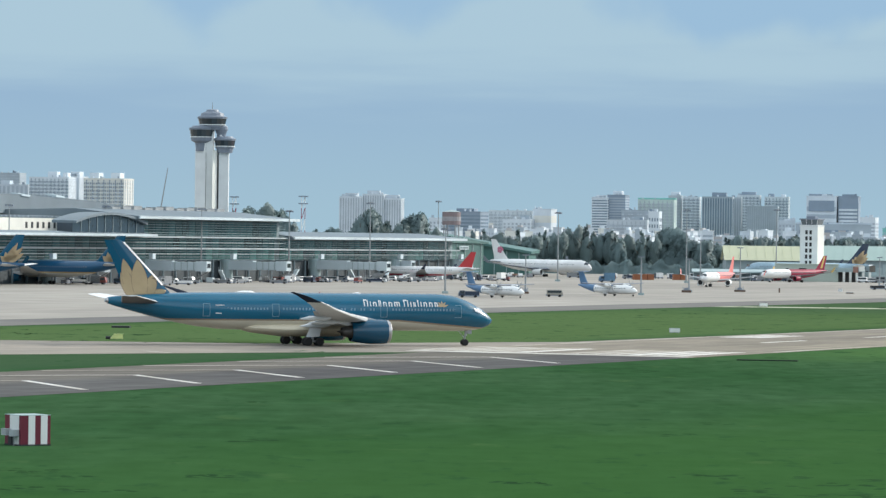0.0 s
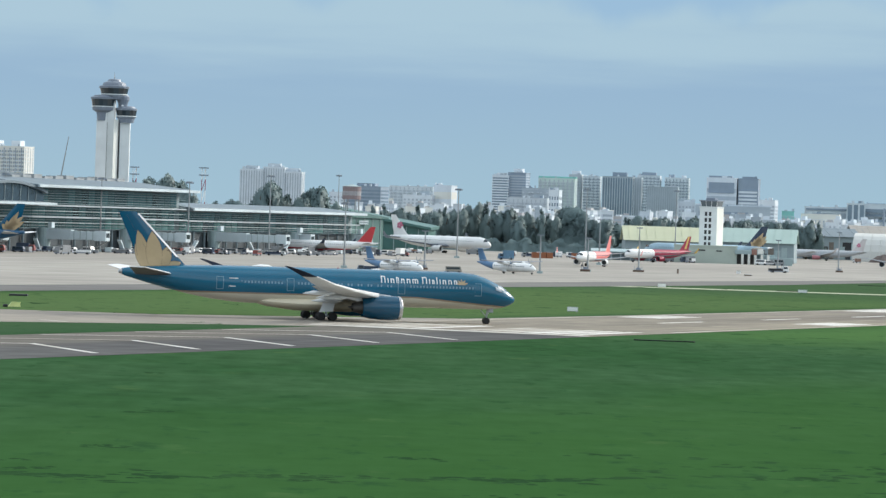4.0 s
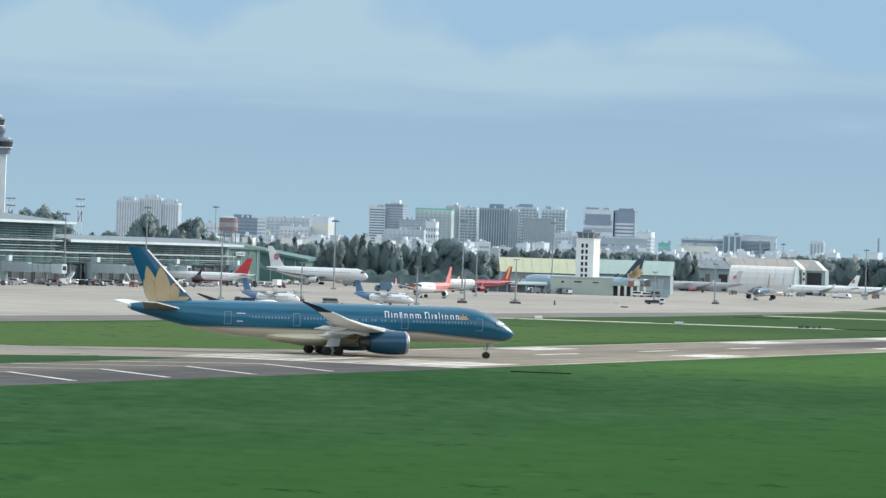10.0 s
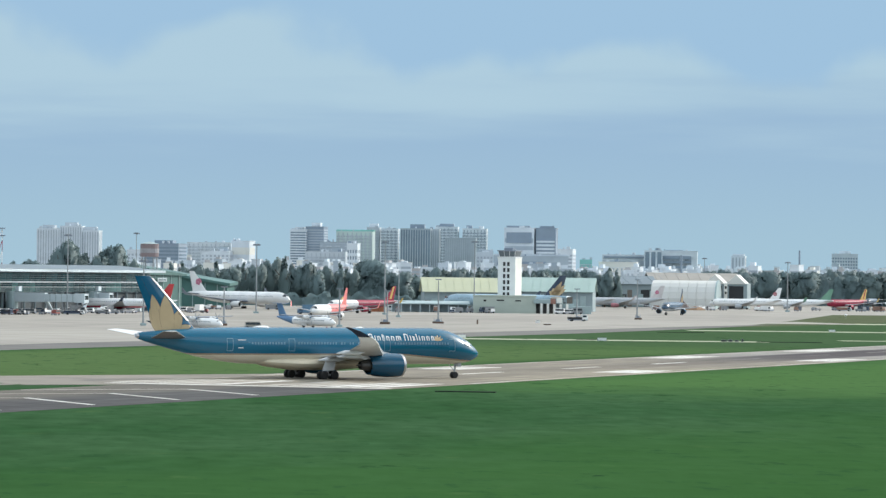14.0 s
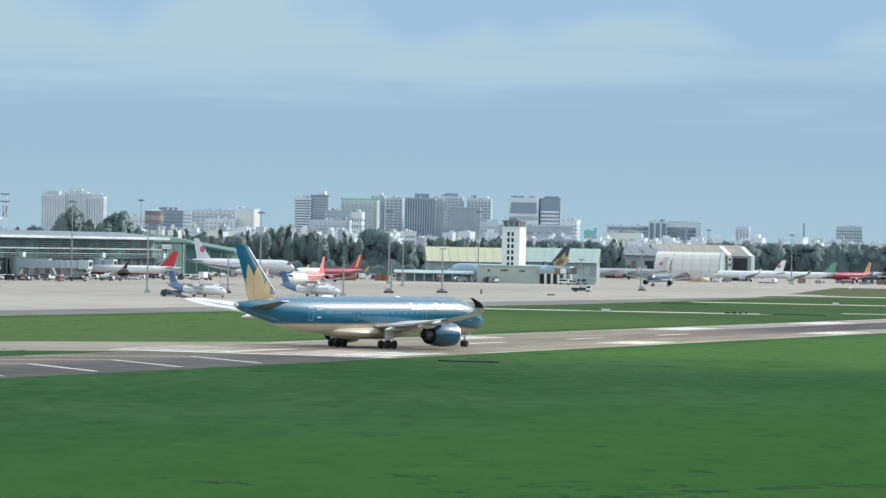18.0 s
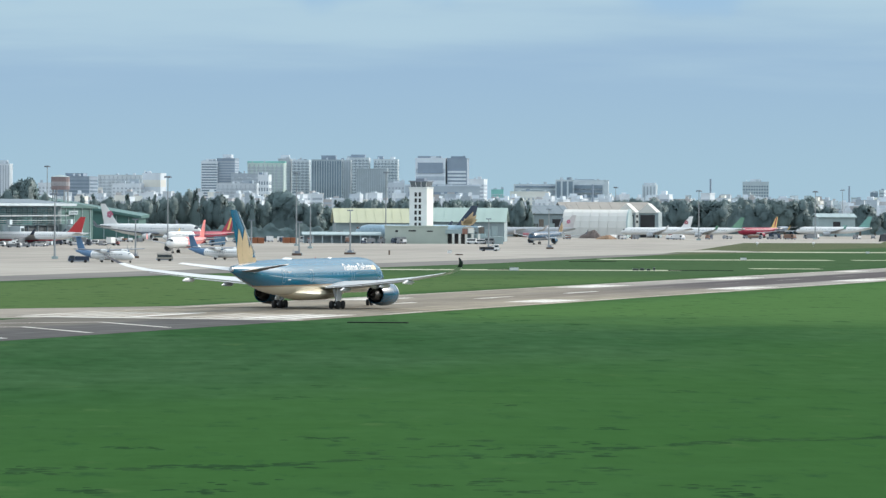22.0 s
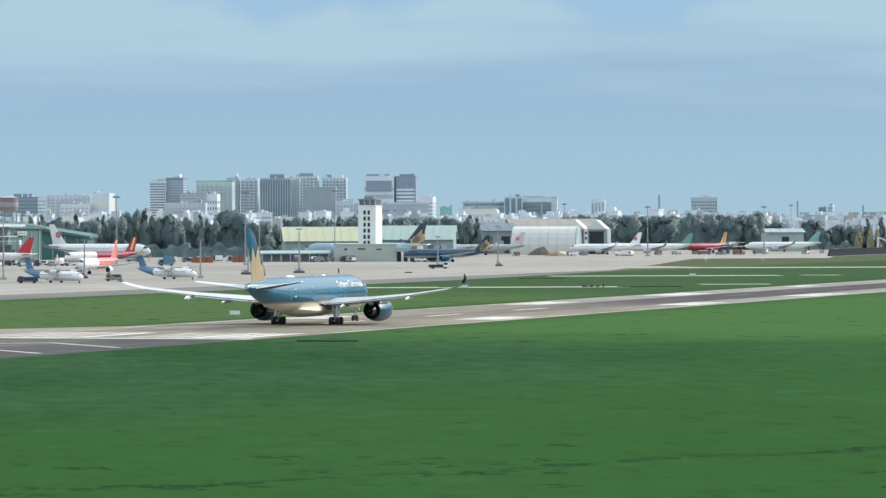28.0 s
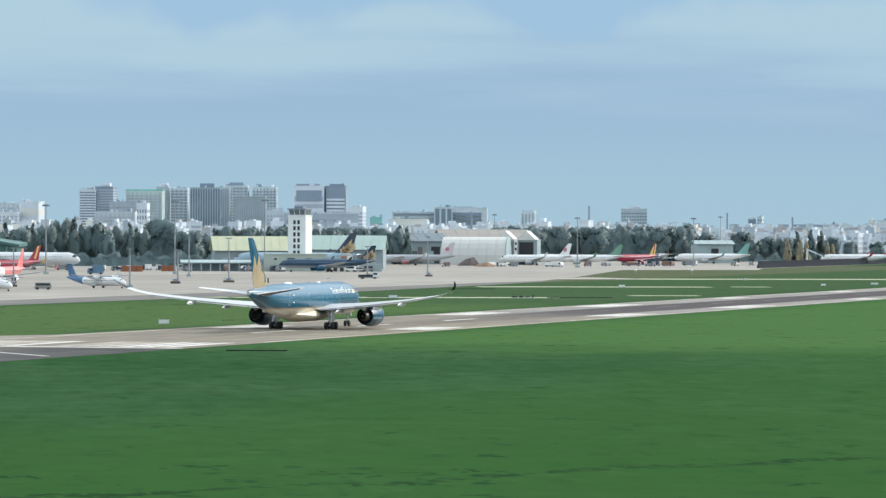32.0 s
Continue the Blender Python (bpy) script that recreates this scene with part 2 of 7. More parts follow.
zone(RUNWAY, (0.090, 0.075, 0.070), 20, 3600, 15, 30, 60, 5.0, 0.45)
streak(RUNWAY, 0.24)
streak(ASPHALT, 0.20, 0.02, 0.5)
streak(CONCRETE, 0.16, 0.02, 0.4, 20.0)
streak(APRON, 0.10, 0.012, 0.10, 69.2)
ASPHALT_PALE = mat("worn_asphalt", (0.175, 0.168, 0.158), 0.95, vary=0.14, scale=0.08, second=(0.14, 0.135, 0.13), spec=0.1)
MARK = mat("white_marking", (0.64, 0.62, 0.58), 0.7, vary=0.16, scale=0.8, second=(0.45, 0.42, 0.37))
MARK_WORN = mat("worn_marking", (0.46, 0.43, 0.38), 0.8, vary=0.25, scale=0.5, second=(0.30, 0.26, 0.21))
FAINT = mat("rubbered_marking", (0.19, 0.175, 0.17), 0.8, vary=0.25, scale=0.5, second=(0.11, 0.10, 0.10), spec=0.1)
TRACK = mat("pale_track", (0.37, 0.385, 0.265), 0.9, vary=0.15, scale=0.3)
WHITE = mat("white_paint", (0.84, 0.84, 0.83), 0.35, vary=0.04, scale=0.5, coat=0.3)
GREY = mat("grey_paint", (0.42, 0.44, 0.46), 0.4, vary=0.06, scale=0.5)
BLUE = mat("blue_paint", (0.003, 0.080, 0.152), 0.15, vary=0.05, scale=0.4, spec=0.55)
NAVY = mat("navy_paint", (0.012, 0.030, 0.065), 0.3, vary=0.05, scale=0.5, coat=0.4)
GOLD = mat("gold_paint", (0.50, 0.375, 0.225), 0.38, metal=0.35, vary=0.06, scale=0.6)
CREAM = mat("cream_paint", (0.66, 0.59, 0.45), 0.45, vary=0.06, scale=0.5, spec=0.3)
RED = mat("red_paint", (0.29, 0.020, 0.052), 0.5, vary=0.05, scale=0.5, spec=0.3)
CORAL = mat("coral_red_paint", (0.52, 0.045, 0.050), 0.4, vary=0.05, scale=0.5)
ORANGE = mat("orange_paint", (0.70, 0.19, 0.17), 0.35, vary=0.05, scale=0.5)
YELLOW = mat("yellow_paint", (0.60, 0.42, 0.12), 0.4, vary=0.05, scale=0.6)
PINK = mat("pink_paint", (0.56, 0.20, 0.29), 0.4, vary=0.05)
MIDBLUE = mat("mid_blue_paint", (0.085, 0.19, 0.34), 0.35, vary=0.06, scale=0.5)
TEAL = mat("teal_paint", (0.20, 0.42, 0.38), 0.5, vary=0.06)
GREEN = mat("green_paint", (0.17, 0.34, 0.24), 0.45, vary=0.06)
RUBBER = mat("black_rubber", (0.020, 0.020, 0.021), 0.8, vary=0.15, scale=2.0)
METAL = mat("bare_metal", (0.50, 0.50, 0.51), 0.32, metal=0.9, vary=0.08, scale=2.0)
STEEL = mat("galvanised_steel", (0.33, 0.35, 0.36), 0.5, metal=0.4, vary=0.10, scale=1.0)
DARK = mat("dark_recess", (0.022, 0.024, 0.028), 0.6, vary=0.1)
GLASS_DARK = mat("dark_glass", (0.03, 0.045, 0.055), 0.08, vary=0.1, scale=0.3, spec=0.8)

# ---- building blocks ----
class Shape:
    """Collects faces for one mesh."""

    def __init__(self):
        self.v, self.f = [], []

    def add(self, verts, faces):
        o = len(self.v)
        self.v += [tuple(p) for p in verts]
        self.f += [tuple(i + o for i in q) for q in faces]
        return self

    def box(self, x0, x1, y0, y1, z0, z1):
        v = [(x, y, z) for z in (z0, z1) for x, y in ((x0, y0), (x1, y0), (x1, y1), (x0, y1))]
        return self.add(v, [(3, 2, 1, 0), (4, 5, 6, 7), (0, 1, 5, 4), (1, 2, 6, 5), (2, 3, 7, 6), (3, 0, 4, 7)])

    def prism(self, pts, z0, z1):
        n = len(pts)
        v = [(x, y, z0) for x, y in pts] + [(x, y, z1) for x, y in pts]
        return self.add(v, [tuple(range(n))[::-1], tuple(range(n, 2 * n))] + [(i, (i + 1) % n, n + (i + 1) % n, n + i) for i in range(n)])

    def loft(self, rings, close=True):
        n = len(rings[0])
        v = [p for r in rings for p in r]
        f = [(k * n + i, k * n + (i + 1) % n, (k + 1) * n + (i + 1) % n, (k + 1) * n + i) for k in range(len(rings) - 1) for i in range(n)]
        if close:
            f += [tuple(range(n))[::-1], tuple(range((len(rings) - 1) * n, len(rings) * n))]
        return self.add(v, f)

    def tube(self, a, b, r0, r1=None, n=10):
        a, b = Vector(a), Vector(b)
        r1 = r0 if r1 is None else r1
        q = (b - a).to_track_quat("Z", "Y")
        ring = lambda c, r: [c + q @ Vector((r * math.cos(t), r * math.sin(t), 0)) for t in [2 * math.pi * i / n for i in range(n)]]
        return self.loft([ring(a, r0), ring(b, r1)])

    def mesh(self, name, material, smooth=False, flip=False):
        me = bpy.data.meshes.new(name)
        me.from_pydata(self.v, [], self.f)
        bm = bmesh.new()
        bm.from_mesh(me)
        bmesh.ops.recalc_face_normals(bm, faces=bm.faces)
        if smooth:
            for q in bm.faces:
                q.smooth = len(q.verts) == 4
            for e in bm.edges:
                if len(e.link_faces) == 2 and e.calc_face_angle(0) > 0.6:
                    e.smooth = False
        bm.to_mesh(me)
        bm.free()
        me.materials.append(material)
        return me


def part(name, shape, material, parent=None, label="", smooth=False):
    ob = new(name, shape.mesh(name, material, smooth))
    if parent:
        ob.parent = parent
    return tagged(ob, label)


def thing(name, m, label, category, group="", kind=""):
    ob = new(name)
    ob.empty_display_size = 1.0
    ob.matrix_basis = m
    return tagged(ob, label, category, group, kind)


def twin(name, mesh, parent, m=None):
    """Another part on a mesh that exists."""
    ob = new(name, mesh)
    ob.parent = parent
    if m is not None:
        ob.matrix_basis = m
    return ob


def sheet(name, pts, z, material, label, kind="structure", category="", depth=0.02):
    s = Shape()
    s.prism(pts, z - depth, z)
    ob = part(name, s, material)
    return tagged(ob, label, category, kind=kind)


def band(p, q, w0, w1):
    """Corners of a straight strip from p to q, from w0 to w1 metres to the left of that line."""
    d = (Vector(q) - Vector(p)).normalized()
    n = Vector((-d.y, d.x))
    p, q = Vector(p), Vector(q)
    return [tuple(p + n * w0), tuple(q + n * w0), tuple(q + n * w1), tuple(p + n * w1)]

# ---- ground and pavements, in metres along the runway and to its far side ----
RW0, RWD = Vector((78.8, 789.1)), Vector((0.391, 0.9204))
RWN = Vector((-RWD.y, RWD.x))


def rw(along, side):
    p = RW0 + RWD * along + RWN * side
    return (p.x, p.y)


def rw_quad(a0, a1, s0, s1):
    return [rw(a0, s0), rw(a1, s0), rw(a1, s1), rw(a0, s1)]


tagged(part("ground", Shape().prism([(-6000, -3000), (6000, -3000), (6000, 9000), (-6000, 9000)], -1.0, 0.0), GRASS),
       "green airfield grass with darker rank patches", "grass", kind="structure")
sheet("apron", [rw(-1600, 206), rw(860, 206), (262, 1818), (331, 2148), (400, 2162), (420, 2262), (600, 2709), (1000, 3700), rw(4200, 2600), rw(-1600, 2600)], 0.02, APRON, "pale tan concrete airport apron", category="apron")
sheet("taxiway", [rw(-900, 177), rw(560, 177), rw(760, 190), rw(900, 206), rw(-900, 206)], 0.03, ASPHALT_PALE, "grey asphalt parallel taxiway", category="taxiway")
sheet("runway", rw_quad(-104, 3200, 0, 49), 0.045, RUNWAY, "tan concrete runway, dark with tyre rubber along its middle", category="runway")
sheet("overrun", rw_quad(-420, -103, 0, 42), 0.035, ASPHALT, "grey asphalt overrun before the runway", category="overrun")
sheet("entry_taxiway", [(-260, 640), (-64, 661), (-19, 697), rw(-60, 2), rw(30, 2), rw(70, 49), (22, 788), (-30, 748), (-260, 744)], 0.03, CONCRETE,
      "tan concrete taxiway leading onto the runway", category="taxiway")
for k, (x0, x1, y0, y1) in enumerate(((58, 172, 1228, 1244), (199, 219, 1272, 1283), (180, 257, 1470, 1490), (265, 278, 1478, 1489), (262, 420, 1716, 1748))):
    sheet("link_taxiway", [(x0, y0), (x1, y0), (x1, y1), (x0, y1)], 0.025, TRACK, "pale link road across the grass", category="taxiway")
sheet("link_flare", [(200, 1700), (232, 1718), (275, 1722), (275, 1746), (262, 1800), (225, 1720)], 0.026, APRON, "pale concrete where the link road meets the apron", category="taxiway")

# runway paint
tagged(part("taxi_mark", Shape().prism(band((-45.3, 689.7), (-41.0, 682.0), -.5, .5), 0.02, 0.06), MARK_WORN), "worn white taxiway mark", "marking", kind="structure")
for k in range(11):
    a = -273.8 + 29.5 * k - 88.5
    if a > -104:
        continue
    for e in (4, 41):
        p, q = Vector(rw(a, 24)), Vector(rw(a - 22.6, e))
        pts = band(p, q, -0.5, 0.5)
        tagged(part("chevron_leg", Shape().prism(pts, 0.03, 0.05), MARK if e == 4 else MARK_WORN), "white painted chevron on the overrun", "marking", "chevrons", "structure")
tagged(part("threshold_bar", Shape().prism(rw_quad(-103, -99, 1, 48), 0.03, 0.065), MARK), "white painted bar across the runway start", "marking", kind="structure")
for k in range(12):
    s = 4.0 + 1.75 * 2 * k + (5 if k > 5 else 0)
    if s < 48:
        tagged(part("threshold_stripe", Shape().prism(rw_quad(-96, -66, s, s + 2.3), 0.03, 0.065), MARK if k in (0, 1, 2, 6) else MARK_WORN), "white painted threshold stripe", "marking", "threshold stripes", "structure")
for k in range(30):
    tagged(part("centre_stripe", Shape().prism(rw_quad(3 + 60 * k, 26 + 60 * k, 24.3, 25.5), 0.05, 0.07), MARK if k < 3 else FAINT), "white runway centre line stripe", "marking", "centre stripes", "structure")
for a, ln, s0, n in ((38, 26, 3.5, 3), (184, 34, 3.5, 3), (302, 38, 3.5, 3), (450, 26, 3.5, 2), (600, 26, 3.5, 2), (900, 26, 3.5, 1)):
    for side in (0, 1):
        for k in range(n):
            s = s0 + 2.9 * k if side == 0 else 49 - s0 - 2.9 * k - 2.2
            tagged(part("landing_mark", Shape().prism(rw_quad(a, a + ln, s, s + 2.2), 0.05, 0.075), MARK), "white touchdown zone bar", "marking", "touchdown bars", "structure")
for s in (0.8, 47.3):
    tagged(part("edge_line", Shape().prism(rw_quad(-60, 3000, s, s + 0.9), 0.03, 0.06), MARK_WORN), "worn white runway edge line", "marking", "edge lines", "structure")

# ---- aircraft; x forward, origin on the ground between the main wheels ----
def fuselage_rings(stations, n=28):
    return [[(x, r * math.sin(t), zc + rz * math.cos(t)) for t in [2 * math.pi * i / n for i in range(n)]] for x, zc, r, rz in stations]


def wing_shape(secs, side):
    """secs: span, leading edge x, chord, z, thickness."""
    prof = [(0, 0), (0.06, 0.42), (0.25, 0.60), (0.5, 0.5), (0.8, 0.2), (1, 0.02), (0.8, -0.12), (0.5, -0.32), (0.22, -0.40), (0.05, -0.25)]
    return Shape().loft([[(xl - c * a, side * y, z + h * b) for a, b in prof] for y, xl, c, z, h in secs])


def fin_shape(secs):
    """secs: z, leading edge x, chord, thickness."""
    prof = [(0, 0), (0.1, 0.5), (0.4, 0.5), (1, 0.02), (1, -0.02), (0.4, -0.5), (0.1, -0.5)]
    return Shape().loft([[(xl - c * a, h * b, z) for a, b in prof] for z, xl, c, h in secs])


def ring_shape(x_rs, n=24, y=0.0, z=0.0):
    return Shape().loft([[(x, y + r * math.sin(t), z + r * math.cos(t)) for t in [2 * math.pi * i / n for i in range(n)]] for x, r in x_rs], close=False)


def wheel_shape(r, w, n=18):
    pr = [(-w / 2, r * 0.55), (-w / 2, r * 0.86), (-w * 0.32, r), (w * 0.32, r), (w / 2, r * 0.86), (w / 2, r * 0.55)]
    return Shape().loft([[(q * math.cos(t), y, q * math.sin(t)) for t in [2 * math.pi * i / n for i in range(n)]] for y, q in pr])


def livery(name, top, line, belly, z_line, z_belly, rough=0.3, sweep=None):
    """Paint with a belly, a thin line and a top, split by height on the hull; sweep: x from where the split dips to the nose, and its slope."""
    m = mat(name, top, rough, vary=0.04, scale=0.5, spec=0.55)
    n, l = m.node_tree.nodes, m.node_tree.links
    b = n["Principled BSDF"]
    old = b.inputs["Base Color"].links[0].from_socket
    sep = n.new("ShaderNodeSeparateXYZ")
    co = n.new("ShaderNodeTexCoord")
    l.new(co.outputs["Object"], sep.inputs[0])
    height = sep.outputs[2]
    if sweep:
        dip, up = n.new("ShaderNodeMath"), n.new("ShaderNodeMath")
        past = n.new("ShaderNodeMath")
        past.operation, past.inputs[1].default_value = "SUBTRACT", sweep[0]
        l.new(sep.outputs[0], past.inputs[0])
        dip.operation, dip.inputs[1].default_value = "MAXIMUM", 0.0
        l.new(past.outputs[0], dip.inputs[0])
        up.operation, up.inputs[1].default_value = "MULTIPLY_ADD", sweep[1]
        l.new(dip.outputs[0], up.inputs[0])
        l.new(height, up.inputs[2])
        height = up.outputs[0]
    prev = old
    for z, c in ((z_line, line), (z_belly, belly)):
        lt, mx = n.new("ShaderNodeMath"), n.new("ShaderNodeMix")
        lt.operation, lt.inputs[1].default_value = "LESS_THAN", z
        l.new(height, lt.inputs[0])
        mx.data_type = "RGBA"
        l.new(lt.outputs[0], mx.inputs[0])
        l.new(prev, mx.inputs[6])
        mx.inputs[7].default_value = (*c, 1)
        prev = mx.outputs[2]
    l.new(prev, b.inputs["Base Color"])
    return m


HULL_BLUE = livery("blue_hull", (0.003, 0.112, 0.196), (0.36, 0.27, 0.19), (0.66, 0.61, 0.50), 4.22, 3.98, 0.18, (16.0, 0.080))


def leaf(points, base, tip, width, n=9):
    """Outline of a pointed petal from base to tip, as x and z."""
    b, t = Vector(base), Vector(tip)
    d = t - b
    s = Vector((-d.y, d.x)).normalized() * width
    left = [b + d * (i / n) + s * math.sin(math.pi * (i / n) ** 0.8) for i in range(n + 1)]
    right = [b + d * (i / n) - s * math.sin(math.pi * (i / n) ** 0.8) for i in range(n - 1, 0, -1)]
    return left + right


HOT = mat("heat_stained_metal", (0.10, 0.095, 0.09), 0.45, metal=0.6, vary=0.15, scale=2.0)
# The shade under the tailplane is put into this dark colour.
TAIL_SHADE = mat("painted_underside_shade", (0.085, 0.075, 0.068), 0.5, vary=0.08, scale=0.6)


COCKPIT = mat("cockpit_glass", (0.22, 0.30, 0.36), 0.06, vary=0.05, scale=0.4, spec=1.0, coat=1.0)
BRONZE = mat("bronze_line", (0.16, 0.10, 0.06), 0.5, vary=0.06, scale=0.6)
WINGTIP = mat("dark_wing_tip_paint", (0.014, 0.022, 0.042), 0.65, vary=0.05, spec=0.2)
WING_PAINT = mat("pale_grey_wing_paint", (0.62, 0.64, 0.65), 0.4, vary=0.05, scale=0.4)


def big_jet():
    jet = thing("airliner", Matrix.Identity(4), "large blue twin-engine airliner with a gold tail emblem, taxiing", "airplane")
    st = [(33.5, 4.12, .06, .06), (33.25, 4.14, .5, .5), (32.6, 4.22, 1.0, 1.02), (31.6, 4.40, 1.5, 1.56), (30.2, 4.69, 2.02, 2.12), (28.4, 5.03, 2.5, 2.60), (26.2, 5.33, 2.84, 2.94),
          (23.5, 5.48, 2.98, 3.06), (12, 5.48, 2.98, 3.06), (0, 5.48, 2.98, 3.06), (-10, 5.48, 2.98, 3.06), (-14.5, 5.55, 2.93, 2.98), (-18.5, 5.74, 2.7, 2.73), (-22.5, 6.04, 2.28, 2.32),
          (-26.5, 6.41, 1.72, 1.76), (-30, 6.75, 1.12, 1.18), (-32.4, 6.98, .68, .74), (-33.3, 7.06, .46, .5)]
    hull = part("fuselage", Shape().loft(fuselage_rings(st, 36)), HULL_BLUE, jet, "blue fuselage with a gold line over a cream belly", True)
    part("tail_cone", Shape().tube((-33.25, 0, 7.06), (-33.75, 0, 7.1), 0.42, 0.34, 16), METAL, hull, "dark metal exhaust cone")
    # belly fairing
    part("belly_fairing", Shape().loft(fuselage_rings([(13, 3.2, .5, .3), (10, 2.75, 2.6, .95), (5, 2.55, 3.25, 1.15), (-4, 2.55, 3.25, 1.15), (-9, 2.8, 2.4, .8), (-12, 3.1, .4, .3)], 20)), CREAM, jet, "cream belly fairing", True)
    # cockpit glazing and nose mask
    for s in (-1, 1):
        for k, (a0, a1) in enumerate(((4, 36), (40, 66), (70, 96))):
            ring = []
            for x, zc, r, rz, lo, hi in ((31.85 - 0.55 * k, 4.355 + 0.10 * k, 1.40 + .26 * k, 1.46 + .28 * k, a0, a1), (30.75 - 0.55 * k, 4.58 + .11 * k, 1.83 + .22 * k, 1.91 + .23 * k, a0, a1)):
                ring.append([(x, s * (r + .03) * math.sin(radians(t * 0.62 + 8)), zc + (rz + .03) * math.cos(radians(t * 0.62 + 8))) for t in (lo, (lo + hi) / 2, hi)])
            part("cockpit_window", Shape().add(ring[0] + ring[1], [(0, 1, 4, 3), (1, 2, 5, 4)]), COCKPIT, hull, "grey-blue cockpit pane")
    # windows
    win = Shape()
    for s in (-1, 1):
        x = 26.0
        while x > -19:
            gap = any(abs(x - d) < 1.2 for d in (27.0, 13.2, -5.6, -18.2))
            if not gap and not (2.0 < x < 12.0 and int(x * 10) % 17 < 5):
                zc, y = 5.93, math.sqrt(max(2.98 ** 2 - 0.45 ** 2, 0)) - (0 if x > -12 else (-12 - x) * 0.045)
                win.box(x - 0.13, x + 0.13, s * y - 0.03, s * y + 0.03, zc - 0.19, zc + 0.19)
            x -= 0.56
    tagged(part("glazing", win, mat("cabin_window", (0.20, 0.34, 0.44), 0.15, vary=0.02), hull, "row of small cabin windows"), kind="stuff")
    outline = mat("pale_outline", (0.16, 0.30, 0.38), 0.4, vary=0.02)
    for s in (-1, 1):
        for x, yy, zc in ((26.4, 2.83, 5.34), (13.2, 2.985, 5.48), (-5.6, 2.985, 5.48), (-17.4, 2.79, 5.69)):
            fr = Shape()
            e = lambda z: yy * math.sqrt(max(0, 1 - ((z - zc) / (yy * 1.02)) ** 2)) + 0.03
            for x0, x1, z0, z1 in ((x - .62, x - .52, 4.63, 6.73), (x + .52, x + .62, 4.63, 6.73), (x - .62, x + .62, 6.63, 6.73), (x - .62, x + .62, 4.63, 4.73)):
                for q in range(3):
                    za, zb = z0 + (z1 - z0) * q / 3, z0 + (z1 - z0) * (q + 1) / 3
                    fr.add([(x0, s * e(za), za), (x1, s * e(za), za), (x1, s * e(zb), zb), (x0, s * e(zb), zb)], [(0, 1, 2, 3)])
            part("door", fr, outline, hull, "cabin door outlined in pale paint")
        for z, w in ((6.40, 1.5), (5.10, 2.1)):
            y = 2.86 * math.sqrt(1 - ((z - 5.56) / 2.95) ** 2) + .03
            part("registration_bar", Shape().box(-15.9, -15.9 + w, s * y - .02, s * y + .02, z, z + .13), WHITE, hull, "small pale registration bar")
    # airline title as slim plain bars, and the emblem beside it
    for s in (-1, 1):
        ws = [.74, .16, .62, .44, .60, .62, .98, 0, .80, .16, .40, .16, .16, .60, .62, .54]
        hs = [1.12, .80, .74, 1.0, .74, .74, .74, 0, 1.12, .80, .74, 1.12, .80, .74, .74, .74]
        e = lambda z: 2.98 * math.sqrt(max(0, 1 - ((z - 5.48) / 3.06) ** 2)) + 0.025
        x = 9.75
        for w, h in zip(ws, hs):
            if w:
                ttl = Shape()
                bars = [(x, .17, 0, h)]
                if w > .3:
                    bars += [(x + w - .17, .17, 0, h * .92)]
                    bars += [(x + .17, w - .34, h - .17, h)]
                if w > .9:
                    bars += [(x + w / 2 - .085, .17, 0, h)]
                for bx, bw, ba, bb in bars:
                    za, zb = 6.44 + ba, 6.44 + bb
                    zm = (za + zb) / 2
                    for zq, zr in ((za, zm), (zm, zb)):
                        ttl.add([(bx, s * e(zq), zq), (bx + bw, s * e(zq), zq), (bx + bw, s * e(zr), zr), (bx, s * e(zr), zr)], [(0, 1, 2, 3)])
                part("title_bar", ttl, WHITE, hull, "slim white title bar")
            x += w + 0.36 if w else 0.36
        for k in range(5):
            a = math.pi * (k + 0.5) / 5
            e = lambda z: 2.96 * math.sqrt(max(0, 1 - ((z - 5.48) / 3.06) ** 2)) + 0.03
            pts = leaf(None, (23.55, 6.46), (23.55 + 1.15 * math.cos(a), 6.46 + 0.95 * math.sin(a)), 0.17, 6)
            part("petal", Shape().add([(p.x, s * e(p.y), p.y) for p in pts], [tuple(range(len(pts)))]), GOLD, hull, "small gold petal")
    # wings
    secs = [(0, 14.2, 13.6, 3.55, 1.7), (3.0, 12.4, 12.0, 3.65, 1.55), (10.5, 7.6, 8.0, 4.3, .98), (20, 1.0, 5.3, 5.3, .56), (27.6, -4.3, 3.5, 6.35, .33)]
    secs += [(29.8, -6.2, 2.95, 6.95, .24), (31.0, -7.9, 2.4, 7.5, .18)]
    tip = [(31.0, -7.9, 2.4, 7.5, .18), (31.5, -9.0, 2.1, 7.9, .15), (32.0, -10.4, 1.7, 8.4, .11), (32.4, -12.9, .7, 9.08, .05)]
    for s in (-1, 1):
        w = part("wing", wing_shape(secs, s), WING_PAINT, jet, "pale grey swept wing", True)
        part("slat", wing_shape([(y, xl + .07, c * .085, z + .02, h * .75) for y, xl, c, z, h in secs[2:]], s), WHITE, w, "bright white leading edge", True)
        part("winglet", wing_shape(tip, s), WINGTIP, w, "dark curved wing tip", True)
        for y, xx, z in ((7.0, .4, 3.35), (14.5, -.6, 4.05), (20.2, -4.2, 4.78)):
            part("flap_fairing", Shape().loft(fuselage_rings([(xx + 2, z, .05, .05), (xx + 0.8, z - .05, .26, .36), (xx - 1.8, z, .24, .34), (xx - 3.4, z - .15, .04, .05)], 10)), WING_PAINT, w, "", True).location.y = s * y
